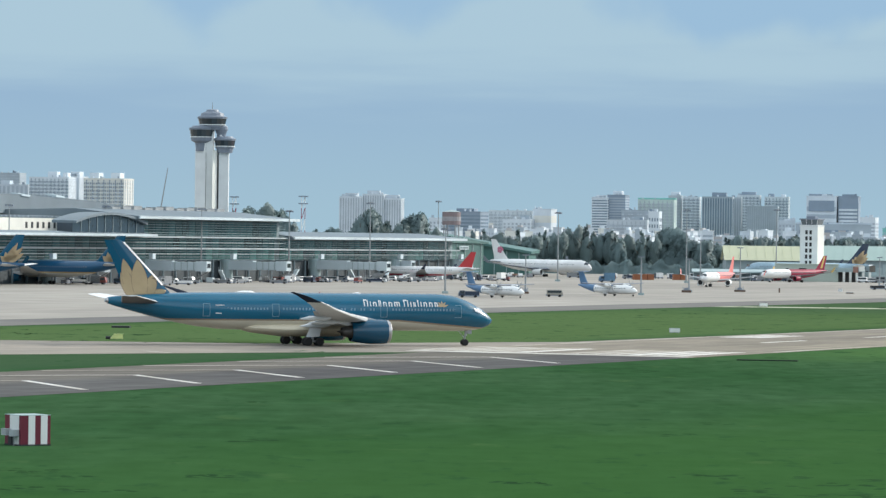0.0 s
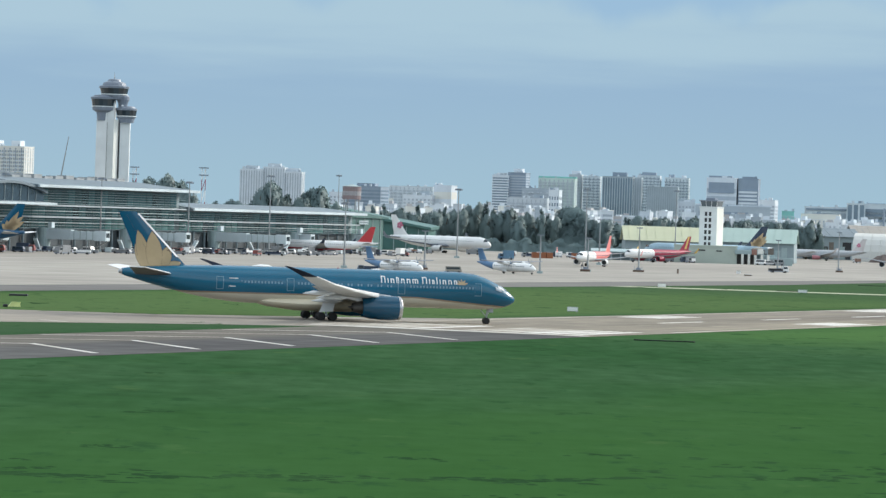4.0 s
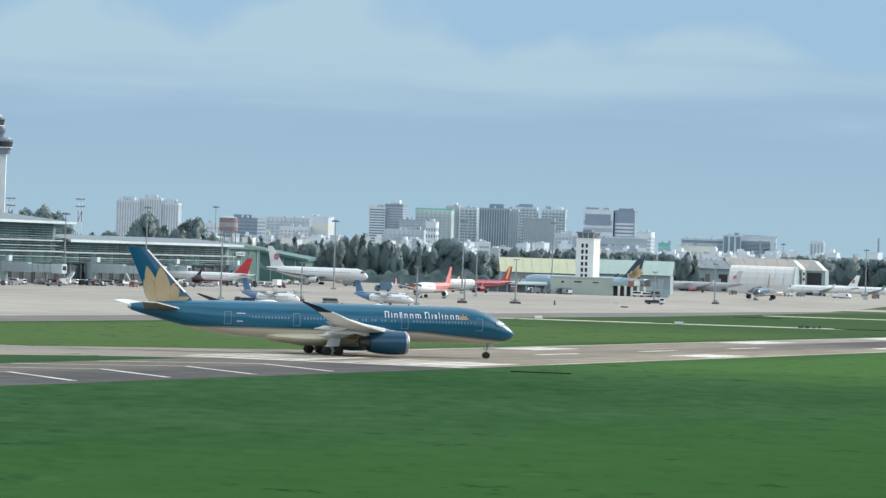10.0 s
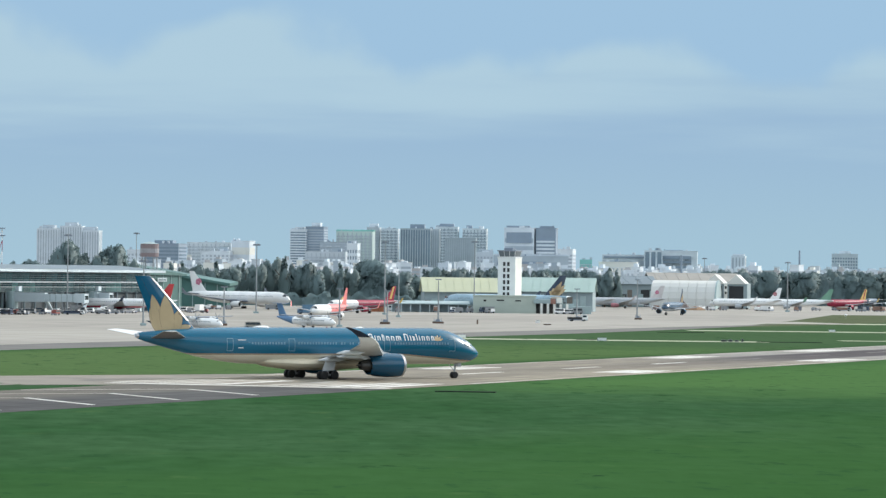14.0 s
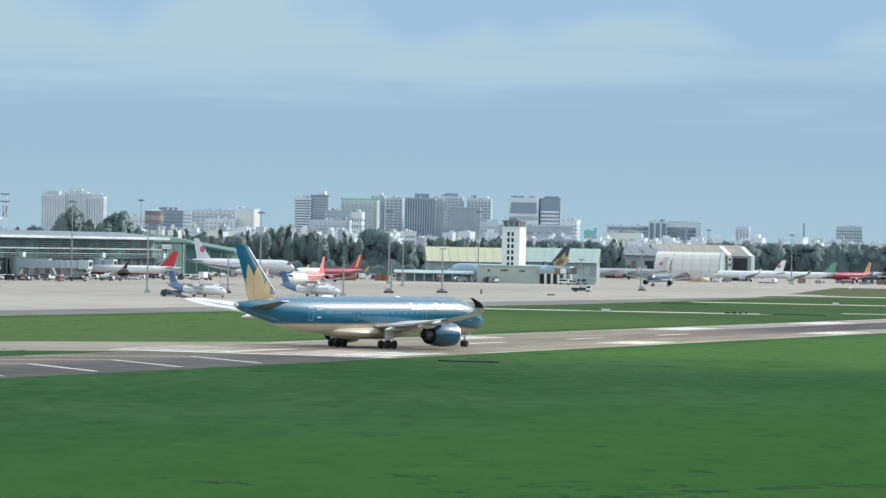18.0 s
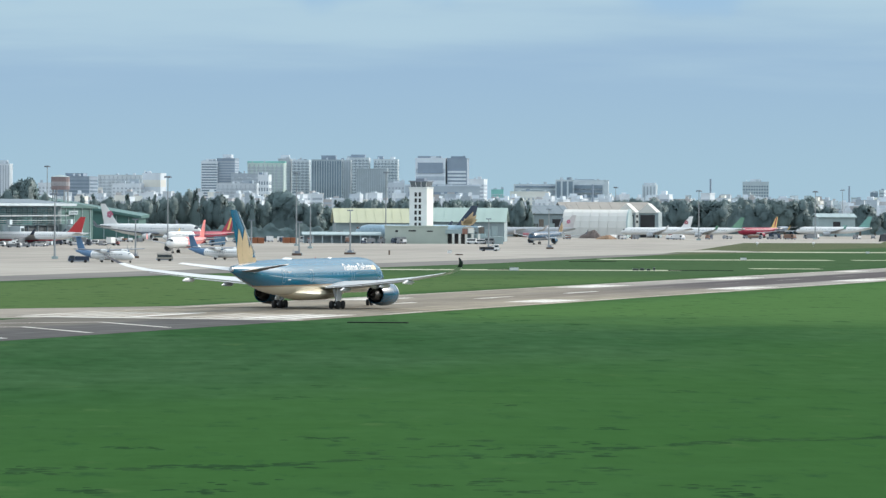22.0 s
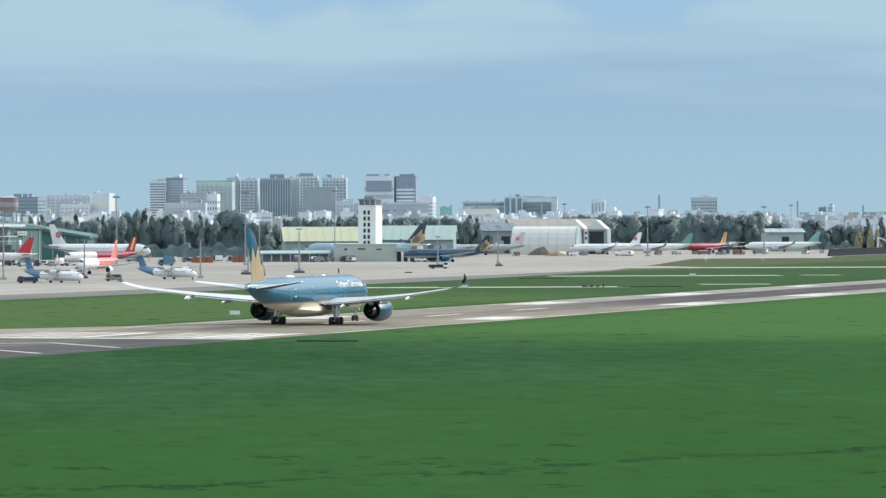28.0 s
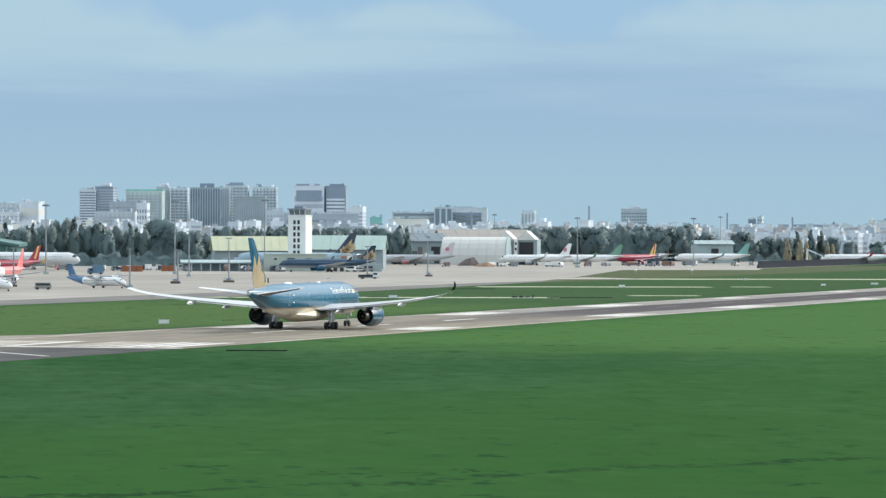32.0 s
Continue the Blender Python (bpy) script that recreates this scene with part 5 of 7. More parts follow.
gable_hangar(312, 2530, 50, 40, 15.0, 19.5, 0, mat("brown_roof", (0.30, 0.28, 0.25), 0.7, vary=0.1, scale=0.1), WALLG, "older hangar with a brown-grey roof", 8)
gable_hangar(462, 2640, 22, 20, 11.5, 13.5, 0, SLAB, SLAB, "white shed with a pale roof", 4)

fab = thing("fabric_hangar", pose(293, 2440, 0, 0, 0, -14), "large white fabric barrel hangar of bowed bays", "hangar")
FABRIC = mat("white_fabric", (0.60, 0.60, 0.57), 0.7, vary=0.05, scale=0.15)
arc = [(-0.5 * math.cos(math.pi * i / 12), math.sin(math.pi * i / 12) ** .75) for i in range(13)]
seg = Shape().loft([[(sx, 14 + 28 * a, 15.3 * b) for a, b in arc] for sx in (0, 4.9)]).mesh("fabric_bay", FABRIC)
for i in range(7):
    twin("fabric_bay", seg, fab, Matrix.Translation((-17 + 5 * i, 0, 0)))
part("frame_end", Shape().loft([[(sx, 14 + 28.6 * a, 15.6 * b) for a, b in arc] for sx in (18, 18.8)]), SLAB, fab)
gate = thing("hangar_gatehouse", pose(320.5, 2470, 0, 0, 0, -14), "grey hangar front with two small gables and a white arch", "hangar")
part("wall", Shape().box(-11, 12.4, 0, 18, 0, 14), WALLG, gate)
for x in (-5.4, 6.4):
    part("gable", Shape().loft([[(x - 5.6, y, 13.6), (x + 5.6, y, 13.6), (x, y, 18.8)] for y in (-1, 18)]), FABRIC, gate, "pale gable roof")
    # No real opening: a dark panel paints the shade inside.
    part("door_opening", Shape().box(x - 4, x + 4, -.15, 0, 0, 12.5), DARK, gate, "tall doorway painted as dark shade")
part("round_leaf", Shape().loft([[(-11 + 10.5 * math.sin(math.pi * i / 20), y, 13 * math.cos(math.pi * i / 20)) for i in range(11)] + [(-11, y, 0)] for y in (-9, -7.5)]), FABRIC, gate, "white quarter-round end screen")
part("sign_panel", Shape().box(-.2, 1.6, -.9, -.7, 1.5, 13.8), TOWER_W, gate, "white upright sign with unreadable marks")
for z in (4, 8, 11):
    part("sign_bar", Shape().box(.2, 1.2, -1.0, -.9, z, z + 1.4), DARK, gate)

# ---- the town behind the airfield ----
RND = random.Random(7)
# Town wall colours have distance haze mixed in: paler, mostly bluer.
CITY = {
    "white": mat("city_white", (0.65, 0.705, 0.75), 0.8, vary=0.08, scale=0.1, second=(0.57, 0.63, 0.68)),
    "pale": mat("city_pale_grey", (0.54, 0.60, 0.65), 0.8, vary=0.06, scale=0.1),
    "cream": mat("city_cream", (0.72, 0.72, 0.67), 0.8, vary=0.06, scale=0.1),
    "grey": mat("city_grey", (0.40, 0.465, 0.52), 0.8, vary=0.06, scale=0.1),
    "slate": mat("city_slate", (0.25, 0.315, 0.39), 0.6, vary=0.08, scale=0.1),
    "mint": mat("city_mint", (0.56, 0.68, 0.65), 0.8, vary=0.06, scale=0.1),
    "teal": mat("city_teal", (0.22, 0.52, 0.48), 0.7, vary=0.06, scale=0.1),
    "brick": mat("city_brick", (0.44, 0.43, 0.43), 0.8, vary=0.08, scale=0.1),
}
# Window colours are lifted towards blue-grey to paint the same haze.
CGLASS = mat("hazed_city_glass", (0.20, 0.265, 0.33), 0.2, vary=0.2, scale=0.05, spec=0.6)
CGLASS2 = mat("hazed_city_window", (0.38, 0.44, 0.50), 0.3, vary=0.2, scale=0.05)


def openings(w, d, z0, z1, storey, bay, style, fill=0.6):
    """Window faces for the four walls of a block, 6 cm proud."""
    s = Shape()
    for side in range(3):
        length = w if side == 0 else d
        n = max(1, int(length / bay))
        step = length / n
        m = max(1, int((z1 - z0) / storey))
        for j in range(m if style != "strip" else 1):
            for i in range(n if style != "band" else 1):
                a0, a1 = -length / 2 + step * (i + .5 - fill / 2), -length / 2 + step * (i + .5 + fill / 2)
                b0, b1 = z0 + storey * (j + .28), z0 + storey * (j + .28 + .52)
                if style == "strip":
                    b0, b1 = z0, z1
                if style == "flats":
                    for e0, e1 in ((-.40, -.20), (.20, .40)):
                        c0, c1 = -length / 2 + step * (i + .5 + e0), -length / 2 + step * (i + .5 + e1)
                        if side == 0:
                            s.add([(c0, -.06, b0), (c1, -.06, b0), (c1, -.06, b1), (c0, -.06, b1)], [(0, 1, 2, 3)])
                    a0, a1 = -length / 2 + step * (i + .40), -length / 2 + step * (i + .60)
                    if j:
                        continue
                    b0, b1 = z0, z1
                if style == "band":
                    a0, a1 = -length / 2 + .5, length / 2 - .5
                if side == 0:
                    s.add([(a0, -.06, b0), (a1, -.06, b0), (a1, -.06, b1), (a0, -.06, b1)], [(0, 1, 2, 3)])
                else:
                    x = (w / 2 + .06) * (1 if side == 1 else -1)
                    s.add([(x, d / 2 + a0, b0), (x, d / 2 + a1, b0), (x, d / 2 + a1, b1), (x, d / 2 + a0, b1)], [(0, 1, 2, 3)])
    return s


def relief(w, d, z0, z1, storey, bay, style):
    """Floor edges along the front and one side, and balconies or ribs before the bays."""
    s = Shape()
    m, n = max(1, int((z1 - z0) / storey)), max(1, int(w / bay))
    step = w / n
    if style in ("flats", "grid"):
        for j in range(m + 1):
            z = z0 + storey * j
            s.box(-w / 2, w / 2, -.34, -.02, z - .12, z + .22)
            s.box(w / 2 + .02, w / 2 + .34, 0, d, z - .12, z + .22)
    if style == "flats":
        for j in range(m):
            for i in range(n):
                c, z = -w / 2 + step * (i + (.3 if (i + j // 4) % 2 else .7)), z0 + storey * j
                s.box(c - step * .2, c + step * .2, -1.2, -.36, z - .1, z + 1.0)
    if style == "strip":
        for i in range(n + 1):
            s.box(-w / 2 + step * i - .22, -w / 2 + step * i + .22, -.5, -.02, z0, z1)
    return s


def block_house(name, x, y, w, d, h, turn, wall, style="grid", storey=3.3, bay=3.6, fill=0.55, glass=None, label="", category="building", extras=(), group="", panels=()):
    """A flat-roofed block of the far town with real window faces; extras: roof boxes as x0, x1, z, kind of wall; panels: fields on its front as x0, x1, z0, z1, kind of wall."""
    far = min(1.5, 4880 / (y + 30)) if category == HR else 1.0
    big = far if storey > 3.6 else 1.0
    x, y, w, d, h = x * far, y * far, w * far, d * far, 18.1 + (h - 18.1) * far
    b = thing(name, pose(x, y, 0, 0, 0, turn), label, category, group)
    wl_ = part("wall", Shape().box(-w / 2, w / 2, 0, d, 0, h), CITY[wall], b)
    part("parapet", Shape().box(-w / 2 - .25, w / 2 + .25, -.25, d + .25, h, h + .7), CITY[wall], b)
    tagged(part("glazing", openings(w, d, 2.5, h - 1.0, storey * big, bay, style, fill), glass or CGLASS2, wl_, "rows of windows with painted haze"), kind="stuff")
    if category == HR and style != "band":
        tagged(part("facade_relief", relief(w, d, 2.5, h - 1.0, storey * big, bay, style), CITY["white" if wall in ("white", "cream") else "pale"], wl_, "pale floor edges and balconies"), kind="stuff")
    for x0, x1, z, k in extras:
        part("roof_house", Shape().box(x0 * far, x1 * far, d * .25, d * .7, h + .7, h + z * far), CITY[k], b)
    for x0, x1, z0, z1, k in panels:
        part("front_panel", Shape().box(x0 * far, x1 * far, -.9, -.1, 18.1 + (z0 - 18.1) * far, 18.1 + (z1 - 18.1) * far), CITY[k], b)
    if category == HR:
        for k in range(ROOFS.randint(2, 5)):
            c, q = ROOFS.uniform(-w * .42, w * .42), ROOFS.uniform(.5, 1.6)
            part("roof_plant", Shape().box(c - q, c + q, d * .1, d * .1 + 2 * q, h + .6, h + .7 + ROOFS.uniform(.8, 2.6)), CITY[ROOFS.choice(("white", "pale", "grey", "slate"))], b)
    return b


ROOFS = random.Random(23)
HR = "high-rise block"
# far left: cream flats and grey towers
block_house("apartment_block", -214, 2850, 27, 18, 51.5, -16, "cream", "flats", 3.5, 5.6, .5, CGLASS, "cream apartment block with rows of windows and roof pavilions", HR, ((-11, -5, 4, "white"), (3, 9, 4, "white")))
block_house("apartment_block", -240, 2930, 9, 16, 53.5, -16, "white", "strip", 3.5, 3.0, .4, None, "narrow white apartment tower", HR, ((-3, 3, 3.5, "white"),))
block_house("apartment_block", -253, 2900, 26, 18, 52.5, -10, "white", "flats", 3.4, 3.7, .7, CGLASS, "grey glazed apartment block with balconies", HR, ((-2, 4, 4, "white"), (8, 11, 3.4, "white")))
block_house("apartment_block", -287, 3000, 24, 18, 48.5, -10, "pale", "strip", 3.4, 4.2, .5, CGLASS2, "pale grey apartment block with vertical strips", HR, ((-8, -2, 3, "pale"),))
block_house("apartment_block", -318, 3300, 18, 18, 60, -10, "grey", "grid", 3.4, 3.2, .6, CGLASS2, "grey apartment tower with many windows", HR)
# behind the terminal
for dx, w, h in ((-67, 17, 46.0), (-51, 16, 48.0), (-37, 13, 45.0)):
    block_house("apartment_block", dx, 3300 + dx * .1, w, 16, h, -8, "white", "strip", 3.4, 2.6, .36, CGLASS2, "pale white apartment block with vertical window strips", HR, ((-5, 4, 3, "pale"),), "pale apartment row")
block_house("office_block", 13, 2900, 23, 18, 34, -18, "slate", "band", 3.4, 3, .6, CGLASS, "dark slate office block with glass bands", HR, ((-6, 6, 2.4, "slate"),))
block_house("apartment_block", 51, 3400, 33, 18, 38, -8, "white", "flats", 3.4, 4.4, .5, None, "wide pale apartment block", HR)
block_house("apartment_block", 49, 3000, 19, 14, 30, -12, "white", "grid", 3.4, 3.6, .5, None, "white low block with a roof frame", HR, ((2, 8, 3, "grey"),))
block_house("apartment_block", 66, 3010, 13, 10, 37, -24, "white", "band", 9, 3, .5, CITY["cream"], "bright white blank-walled block", HR)
block_house("apartment_block", 28, 2960, 10, 14, 27, 0, "cream", "grid", 3.4, 3.2, .5, None, "cream low block of flats", HR)
block_house("apartment_block", -3, 2960, 12, 14, 30, 0, "white", "grid", 3.4, 3.2, .5, None, "white low block of flats", HR)
# central towers
block_house("office_tower", 104, 3000, 11, 14, 45, -14, "white", "band", 2.6, 3, .6, CGLASS, "white tower with dark glass bands", HR, ((-3, 3, 2, "white"),))
block_house("office_tower", 115, 3000, 12, 14, 47, -14, "slate", "band", 2.6, 3, .6, CGLASS2, "dark glass tower with white edges", HR, ((-3, 3, 3, "white"),))
block_house("office_block", 127, 2990, 18, 18, 37, -10, "grey", "flats", 3.3, 4.5, .7, CGLASS2, "grey stepped office block", HR)
block_house("office_block", 118, 2900, 26, 14, 30, -8, "pale", "flats", 3.3, 4.3, .4, CGLASS2, "pale grey low office block", HR, ((4, 10, 2.4, "grey"),))
block_house("apartment_block", 146, 3100, 25, 16, 45, -10, "mint", "flats", 3.1, 4.2, .6, CGLASS2, "pale mint apartment tower with a projecting flat roof", HR, ((-13, 13, 1.6, "teal"),))
block_house("apartment_block", 138, 2960, 7, 10, 36, -14, "white", "grid", 4.2, 2.6, .5, CGLASS, "narrow white block with dark openings", HR)
block_house("apartment_block", 164, 3200, 9, 16, 49, -8, "pale", "flats", 3.1, 3.0, .5, CGLASS2, "pale slim apartment tower", HR, ((-3, 3, 3, "white"),))
block_house("apartment_block", 175, 3190, 12, 16, 48, -8, "white", "flats", 3.1, 4.0, .5, CGLASS, "white apartment tower with grid windows", HR)
block_house("office_tower", 191, 3150, 21, 16, 48, -8, "grey", "strip", 3.1, 2.6, .7, CGLASS, "grey glass tower with vertical ribs", HR, ((-4, 6, 3.4, "slate"),))
block_house("office_tower", 205, 3170, 8, 14, 48, -8, "pale", "strip", 3.1, 2.2, .5, CGLASS2, "pale grey slim tower", HR)
block_house("apartment_block", 216, 3200, 16, 16, 50, -8, "white", "flats", 3.1, 4.0, .55, CGLASS, "white apartment tower with dark windows", HR, ((-5, 5, 2.6, "slate"),))
block_house("apartment_block", 236, 3200, 17, 16, 49, -8, "white", "flats", 3.1, 3.4, .5, CGLASS, "white apartment tower with balconies", HR, ((-6, -2, 2.6, "slate"), (3, 6, 2.2, "white")))
block_house("office_block", 219, 3100, 21, 14, 41.5, -8, "grey", "strip", 3.1, 2.2, .6, CGLASS2, "plain grey ribbed block", HR)
# blue-grey office pair by the small tower
block_house("office_tower", 226, 2700, 18, 16, 45, -10, "white", "band", 4.6, 16, .86, CGLASS2, "white framed office tower with a dark glass field", HR, ((-8, 6, 1.6, "slate"),), panels=((-7.6, 7.6, 36.2, 42.6, "slate"),))
block_house("office_tower", 242, 2700, 12, 16, 45, -10, "slate", "band", 4.2, 3, .6, CITY["slate"], "dark tower with white floor bands", HR, ((-4, 4, 1.6, "slate"),), panels=((-5.5, 5.5, 36.6, 37.8, "white"), (-5.5, 5.5, 34.4, 35.6, "white"), (-5.5, 5.5, 32.2, 33.4, "white"), (-5.5, 5.5, 30.0, 31.2, "white")))
block_house("office_block", 229, 2650, 44, 14, 28, -4, "grey", "band", 5.0, 3, .4, CGLASS, "wide grey podium block under a pale roof slab", HR, ((-22, 23, 1.4, "pale"),), panels=((-20, 9, 12, 25.0, "slate"), (-20, 5, 22.2, 22.9, "white")))
block_house("office_block", 259, 2780, 14, 14, 33, -14, "white", "band", 3.4, 3, .5, CGLASS2, "white office block with bands", HR)
block_house("office_block", 204, 2680, 10, 12, 30, -4, "pale", "grid", 3.4, 3, .5, CGLASS2, "pale block with a flat canopy", HR, ((-5, 5, 1.6, "grey"),))
# white offices
block_house("office_block", 322, 3000, 30, 16, 31, -6, "white", "band", 5.2, 3, .6, CGLASS2, "pale grey office block with dark bands", HR, panels=((-14, 14, 29.0, 30.3, "slate"), (-14, 14, 24.0, 25.0, "grey")))
block_house("office_block", 340, 2990, 12, 16, 34, -6, "white", "strip", 3.4, 5, .7, CGLASS, "white office block with a dark glass front", HR)
block_house("office_block", 357, 3000, 27, 16, 34, -8, "white", "band", 5, 3, .6, CITY["white"], "white framed modern office with recessed glass storeys", HR, ((-8, 4, .9, "slate"),), panels=((-11, 9.5, 19, 31.0, "slate"), (-11.4, 9.0, 27.6, 28.6, "white"), (-11.4, 9.0, 24.2, 26.0, "white"), (-9, 8, 20.0, 22.6, "white")))
block_house("shop_house", 256.5, 2600, 7, 10, 26, -6, "teal", "grid", 3.4, 3, .4, CGLASS2, "narrow teal painted town house", HR)
block_house("shop_house", 276, 2610, 22, 12, 25, -10, "cream", "grid", 3.6, 3.4, .4, CGLASS2, "cream house with a blank side wall", HR)
block_house("office_block", 398, 3000, 9, 10, 31, -14, "white", "strip", 3.4, 3, .4, CGLASS2, "white block with a ribbed front", HR, ((-4, 4, 1.8, "pale"),))
block_house("office_tower", 517, 3300, 19, 15, 35, -8, "pale", "grid", 3.4, 2.6, .6, CGLASS, "grey-white tower block with dark windows", HR, ((-4, 4, 2.4, "white"),))
block_house("office_tower", 642, 3500, 6, 8, 28, -10, "slate", "band", 3.4, 3, .5, CGLASS, "slim dark office tower", HR)
block_house("office_tower", 648, 3500, 4, 8, 30, -20, "white", "band", 3.4, 3, .5, CGLASS2, "slim white office tower", HR)
block_house("office_block", 640, 3260, 54, 18, 22, -4, "pale", "band", 4.4, 3, .5, CGLASS2, "long pale low block with a dark roof", HR, ((-20, 24, 2.2, "slate"),))
block_house("office_block", 632, 2900, 30, 14, 26, -4, "white", "band", 4.0, 3, .6, CGLASS, "white office block with dark bands", HR)
# small houses all along the edge of the town
WALLS = ("white", "white", "pale", "white", "white", "grey", "pale", "cream", "pale", "white", "grey", "brick")
LOWS = {"white": "white low house among town roofs", "pale": "pale grey low house among town roofs", "cream": "cream low house among town roofs", "grey": "grey low house among town roofs", "brick": "dull grey-brown low house among town roofs"}
FAR_TOWN = {}


def joined_house(ratio, y, w, h):
    """A house too far off to be told apart: it goes into the one mass of roofs."""
    m, d = pose(ratio * y, y, 0, 0, 0, RND.uniform(-30, 12)), RND.uniform(9, 16)
    own, panes = Shape().box(-w / 2, w / 2, 0, d, 0, h).box(-w / 2 - .2, w / 2 + .2, -.2, d + .2, h, h + .5), openings(w, d, 2.5, h - .8, 3.4, RND.uniform(1.9, 3.0), RND.choice(("grid", "grid", "band")), RND.uniform(.35, .6))
    if RND.random() < .6:
        own.box(-w * .4, w * .1, d * .25, d * .7, h + .5, h + RND.uniform(1.6, 3.4))
    for key, q in ((RND.choice(WALLS), own), ("pane", panes)):
        FAR_TOWN.setdefault(key, Shape()).add([m @ Vector(p) for p in q.v], q.f)


def town_house(ratio, y, w, h):
    wall = RND.choice(WALLS)
    block_house("town_house", ratio * y, y, w, RND.uniform(9, 16), h, RND.uniform(-30, 12), wall, RND.choice(("grid", "grid", "band")), 3.4, RND.uniform(1.9, 3.0), RND.uniform(.35, .6), CGLASS2, LOWS[wall], "house",
                ((-w * .4, w * .1, RND.uniform(1.6, 3.4), RND.choice(("white", "pale", "brick"))),) if RND.random() < .6 else (), "town houses")


for i in range(330):
    near = RND.random()
    (town_house if i < 70 else joined_house)(RND.uniform(.076, .222), 3150 + 1650 * near, RND.uniform(3.8, 8.0) * (1.5 if RND.random() < .12 else 1), 18.1 + RND.uniform(.5, 7.2) * (.55 + .9 * near) + (4 if RND.random() < .06 else 0))
for i in range(110):
    town_house(RND.uniform(.168, .222), RND.uniform(2900, 3200), RND.uniform(3.8, 9), RND.uniform(9, 18.2))
for i in range(115):
    town_house(RND.uniform(-.006, .09), RND.uniform(3500, 4200), RND.uniform(4.5, 10), 18.1 + RND.uniform(0, 8.5))
town = thing("far_town", Matrix.Identity(4), "dense white and grey house roofs of the far town", "houses", kind="stuff")
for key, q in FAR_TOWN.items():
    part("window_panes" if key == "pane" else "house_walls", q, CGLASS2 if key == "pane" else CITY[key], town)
for x, y, h in ((498, 3400, 38), (372, 3100, 32), (640, 3600, 34), (655, 3400, 30)):
    c = thing("chimney", pose(x, y, 0), "slim dark chimney over the town roofs", "chimney")
    part("flue", Shape().tube((0, 0, 0), (0, 0, h), .9, .7, 10), CITY["slate"], c)

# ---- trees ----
# Leaf colours are made paler and bluer to carry the haze of distance.
LEAF = [leafy("hazed_leaves_" + k, c, c2, 0.12, 0.30, 0.22, 0.08, 0.6, 0.6) for k, c, c2 in (("dark", (0.150, 0.222, 0.228), (0.136, 0.207, 0.215)), ("mid", (0.166, 0.238, 0.236), (0.148, 0.215, 0.216)))]
BARK = mat("bark", (0.12, 0.095, 0.07), 0.9, vary=0.2, scale=1.0)
TAN_LEAF = leafy("dry_leaves", (0.56, 0.51, 0.37), (0.50, 0.45, 0.32), 0.2, 0.4)


def leaf_mesh(s, name, material, facing):
    """A mesh of leaves whose shading follows the round outline of the whole."""
    faces = []
    for f in s.f:
        a, b, c = (Vector(s.v[f[i]]) for i in (0, 1, 2))
        faces.append(f if (b - a).cross(c - a).dot(facing(s.v[f[0]])) >= 0 else f[::-1])
    me = bpy.data.meshes.new(name)
    me.from_pydata(s.v, [], faces)
    me.materials.append(material)
    for q in me.polygons:
        q.use_smooth = True
    me.normals_split_custom_set_from_vertices([facing(p) for p in s.v])
    return me


def crown_mesh(kind, seed, material, count=4200, size=0.026):
    """A unit crown, 1 m high and about 1 m wide, of small bent leaf sprays round a ragged heart."""
    r, s = random.Random(seed), Shape()
    lobes = [(0, 0, .45, .36)] + [(r.uniform(-.34, .34), r.uniform(-.34, .34), r.uniform(.18, .80), r.uniform(.11, .22)) for _ in range(20)]
    if kind == "cone":
        lobes = []
        for i in range(30):
            z = .06 + .86 * (i / 29) ** 1.1
            q, a = (.34 * (1 - z) ** .75 + .03) * r.uniform(.45, 1.1), r.uniform(0, 6.283)
            lobes.append((q * math.cos(a), q * math.sin(a), z, (.15 * (1 - z) + .045) * r.uniform(.8, 1.25)))
    for lx, ly, lz, lr in lobes:
        s.loft([[(lx + lr * .88 * math.sin(q) * math.cos(a), ly + lr * .88 * math.sin(q) * math.sin(a), lz - lr * .80 * math.cos(q)) for a in [i * math.pi / 4 for i in range(8)]] for q in (.08, .7, 1.4, 2.1, 2.7, 3.06)])
    reach = [lr ** 1.6 for *_, lr in lobes]
    for lx, ly, lz, lr in r.choices(lobes, reach, k=count):
        v = Vector((r.gauss(0, 1), r.gauss(0, 1), r.gauss(0, 1))).normalized() * lr * r.uniform(.84, 1.10)
        c = Vector((lx, ly, lz)) + Vector((v.x, v.y, v.z * .9))
        n = (Vector((r.gauss(0, .6), r.gauss(0, .6), r.gauss(.2, .6))) + Vector((c.x, c.y, c.z - .4)).normalized()).normalized()
        u = n.orthogonal().normalized()
        w = n.cross(u)
        h = size * r.uniform(.6, 1.5)
        s.add([c - u * h - w * h * .4, c + w * h * .55, c + u * h - w * h * .3, c + n * h * .45 - w * h * .7, ], [(0, 1, 3), (1, 2, 3)])
    ruffle = lambda p: Vector((math.sin(p[0] * 61 + p[2] * 47), math.sin(p[1] * 59 + p[0] * 43), math.sin(p[2] * 53 + p[1] * 37))) * .22
    return leaf_mesh(s, "crown", material, lambda p: (Vector((p[0], p[1], (p[2] - .35) * (.4 if kind == "cone" else 1))).normalized() + ruffle(p)).normalized())


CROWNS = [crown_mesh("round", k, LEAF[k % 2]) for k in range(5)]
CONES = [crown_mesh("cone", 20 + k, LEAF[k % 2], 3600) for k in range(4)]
TRUNK = Shape().tube((0, 0, 0), (0, 0, .55), .035, .018, 8).mesh("trunk", BARK)
LIMB = Shape().tube((0, 0, 0), (0, 0, .34), .016, .005, 6).mesh("limb", BARK)


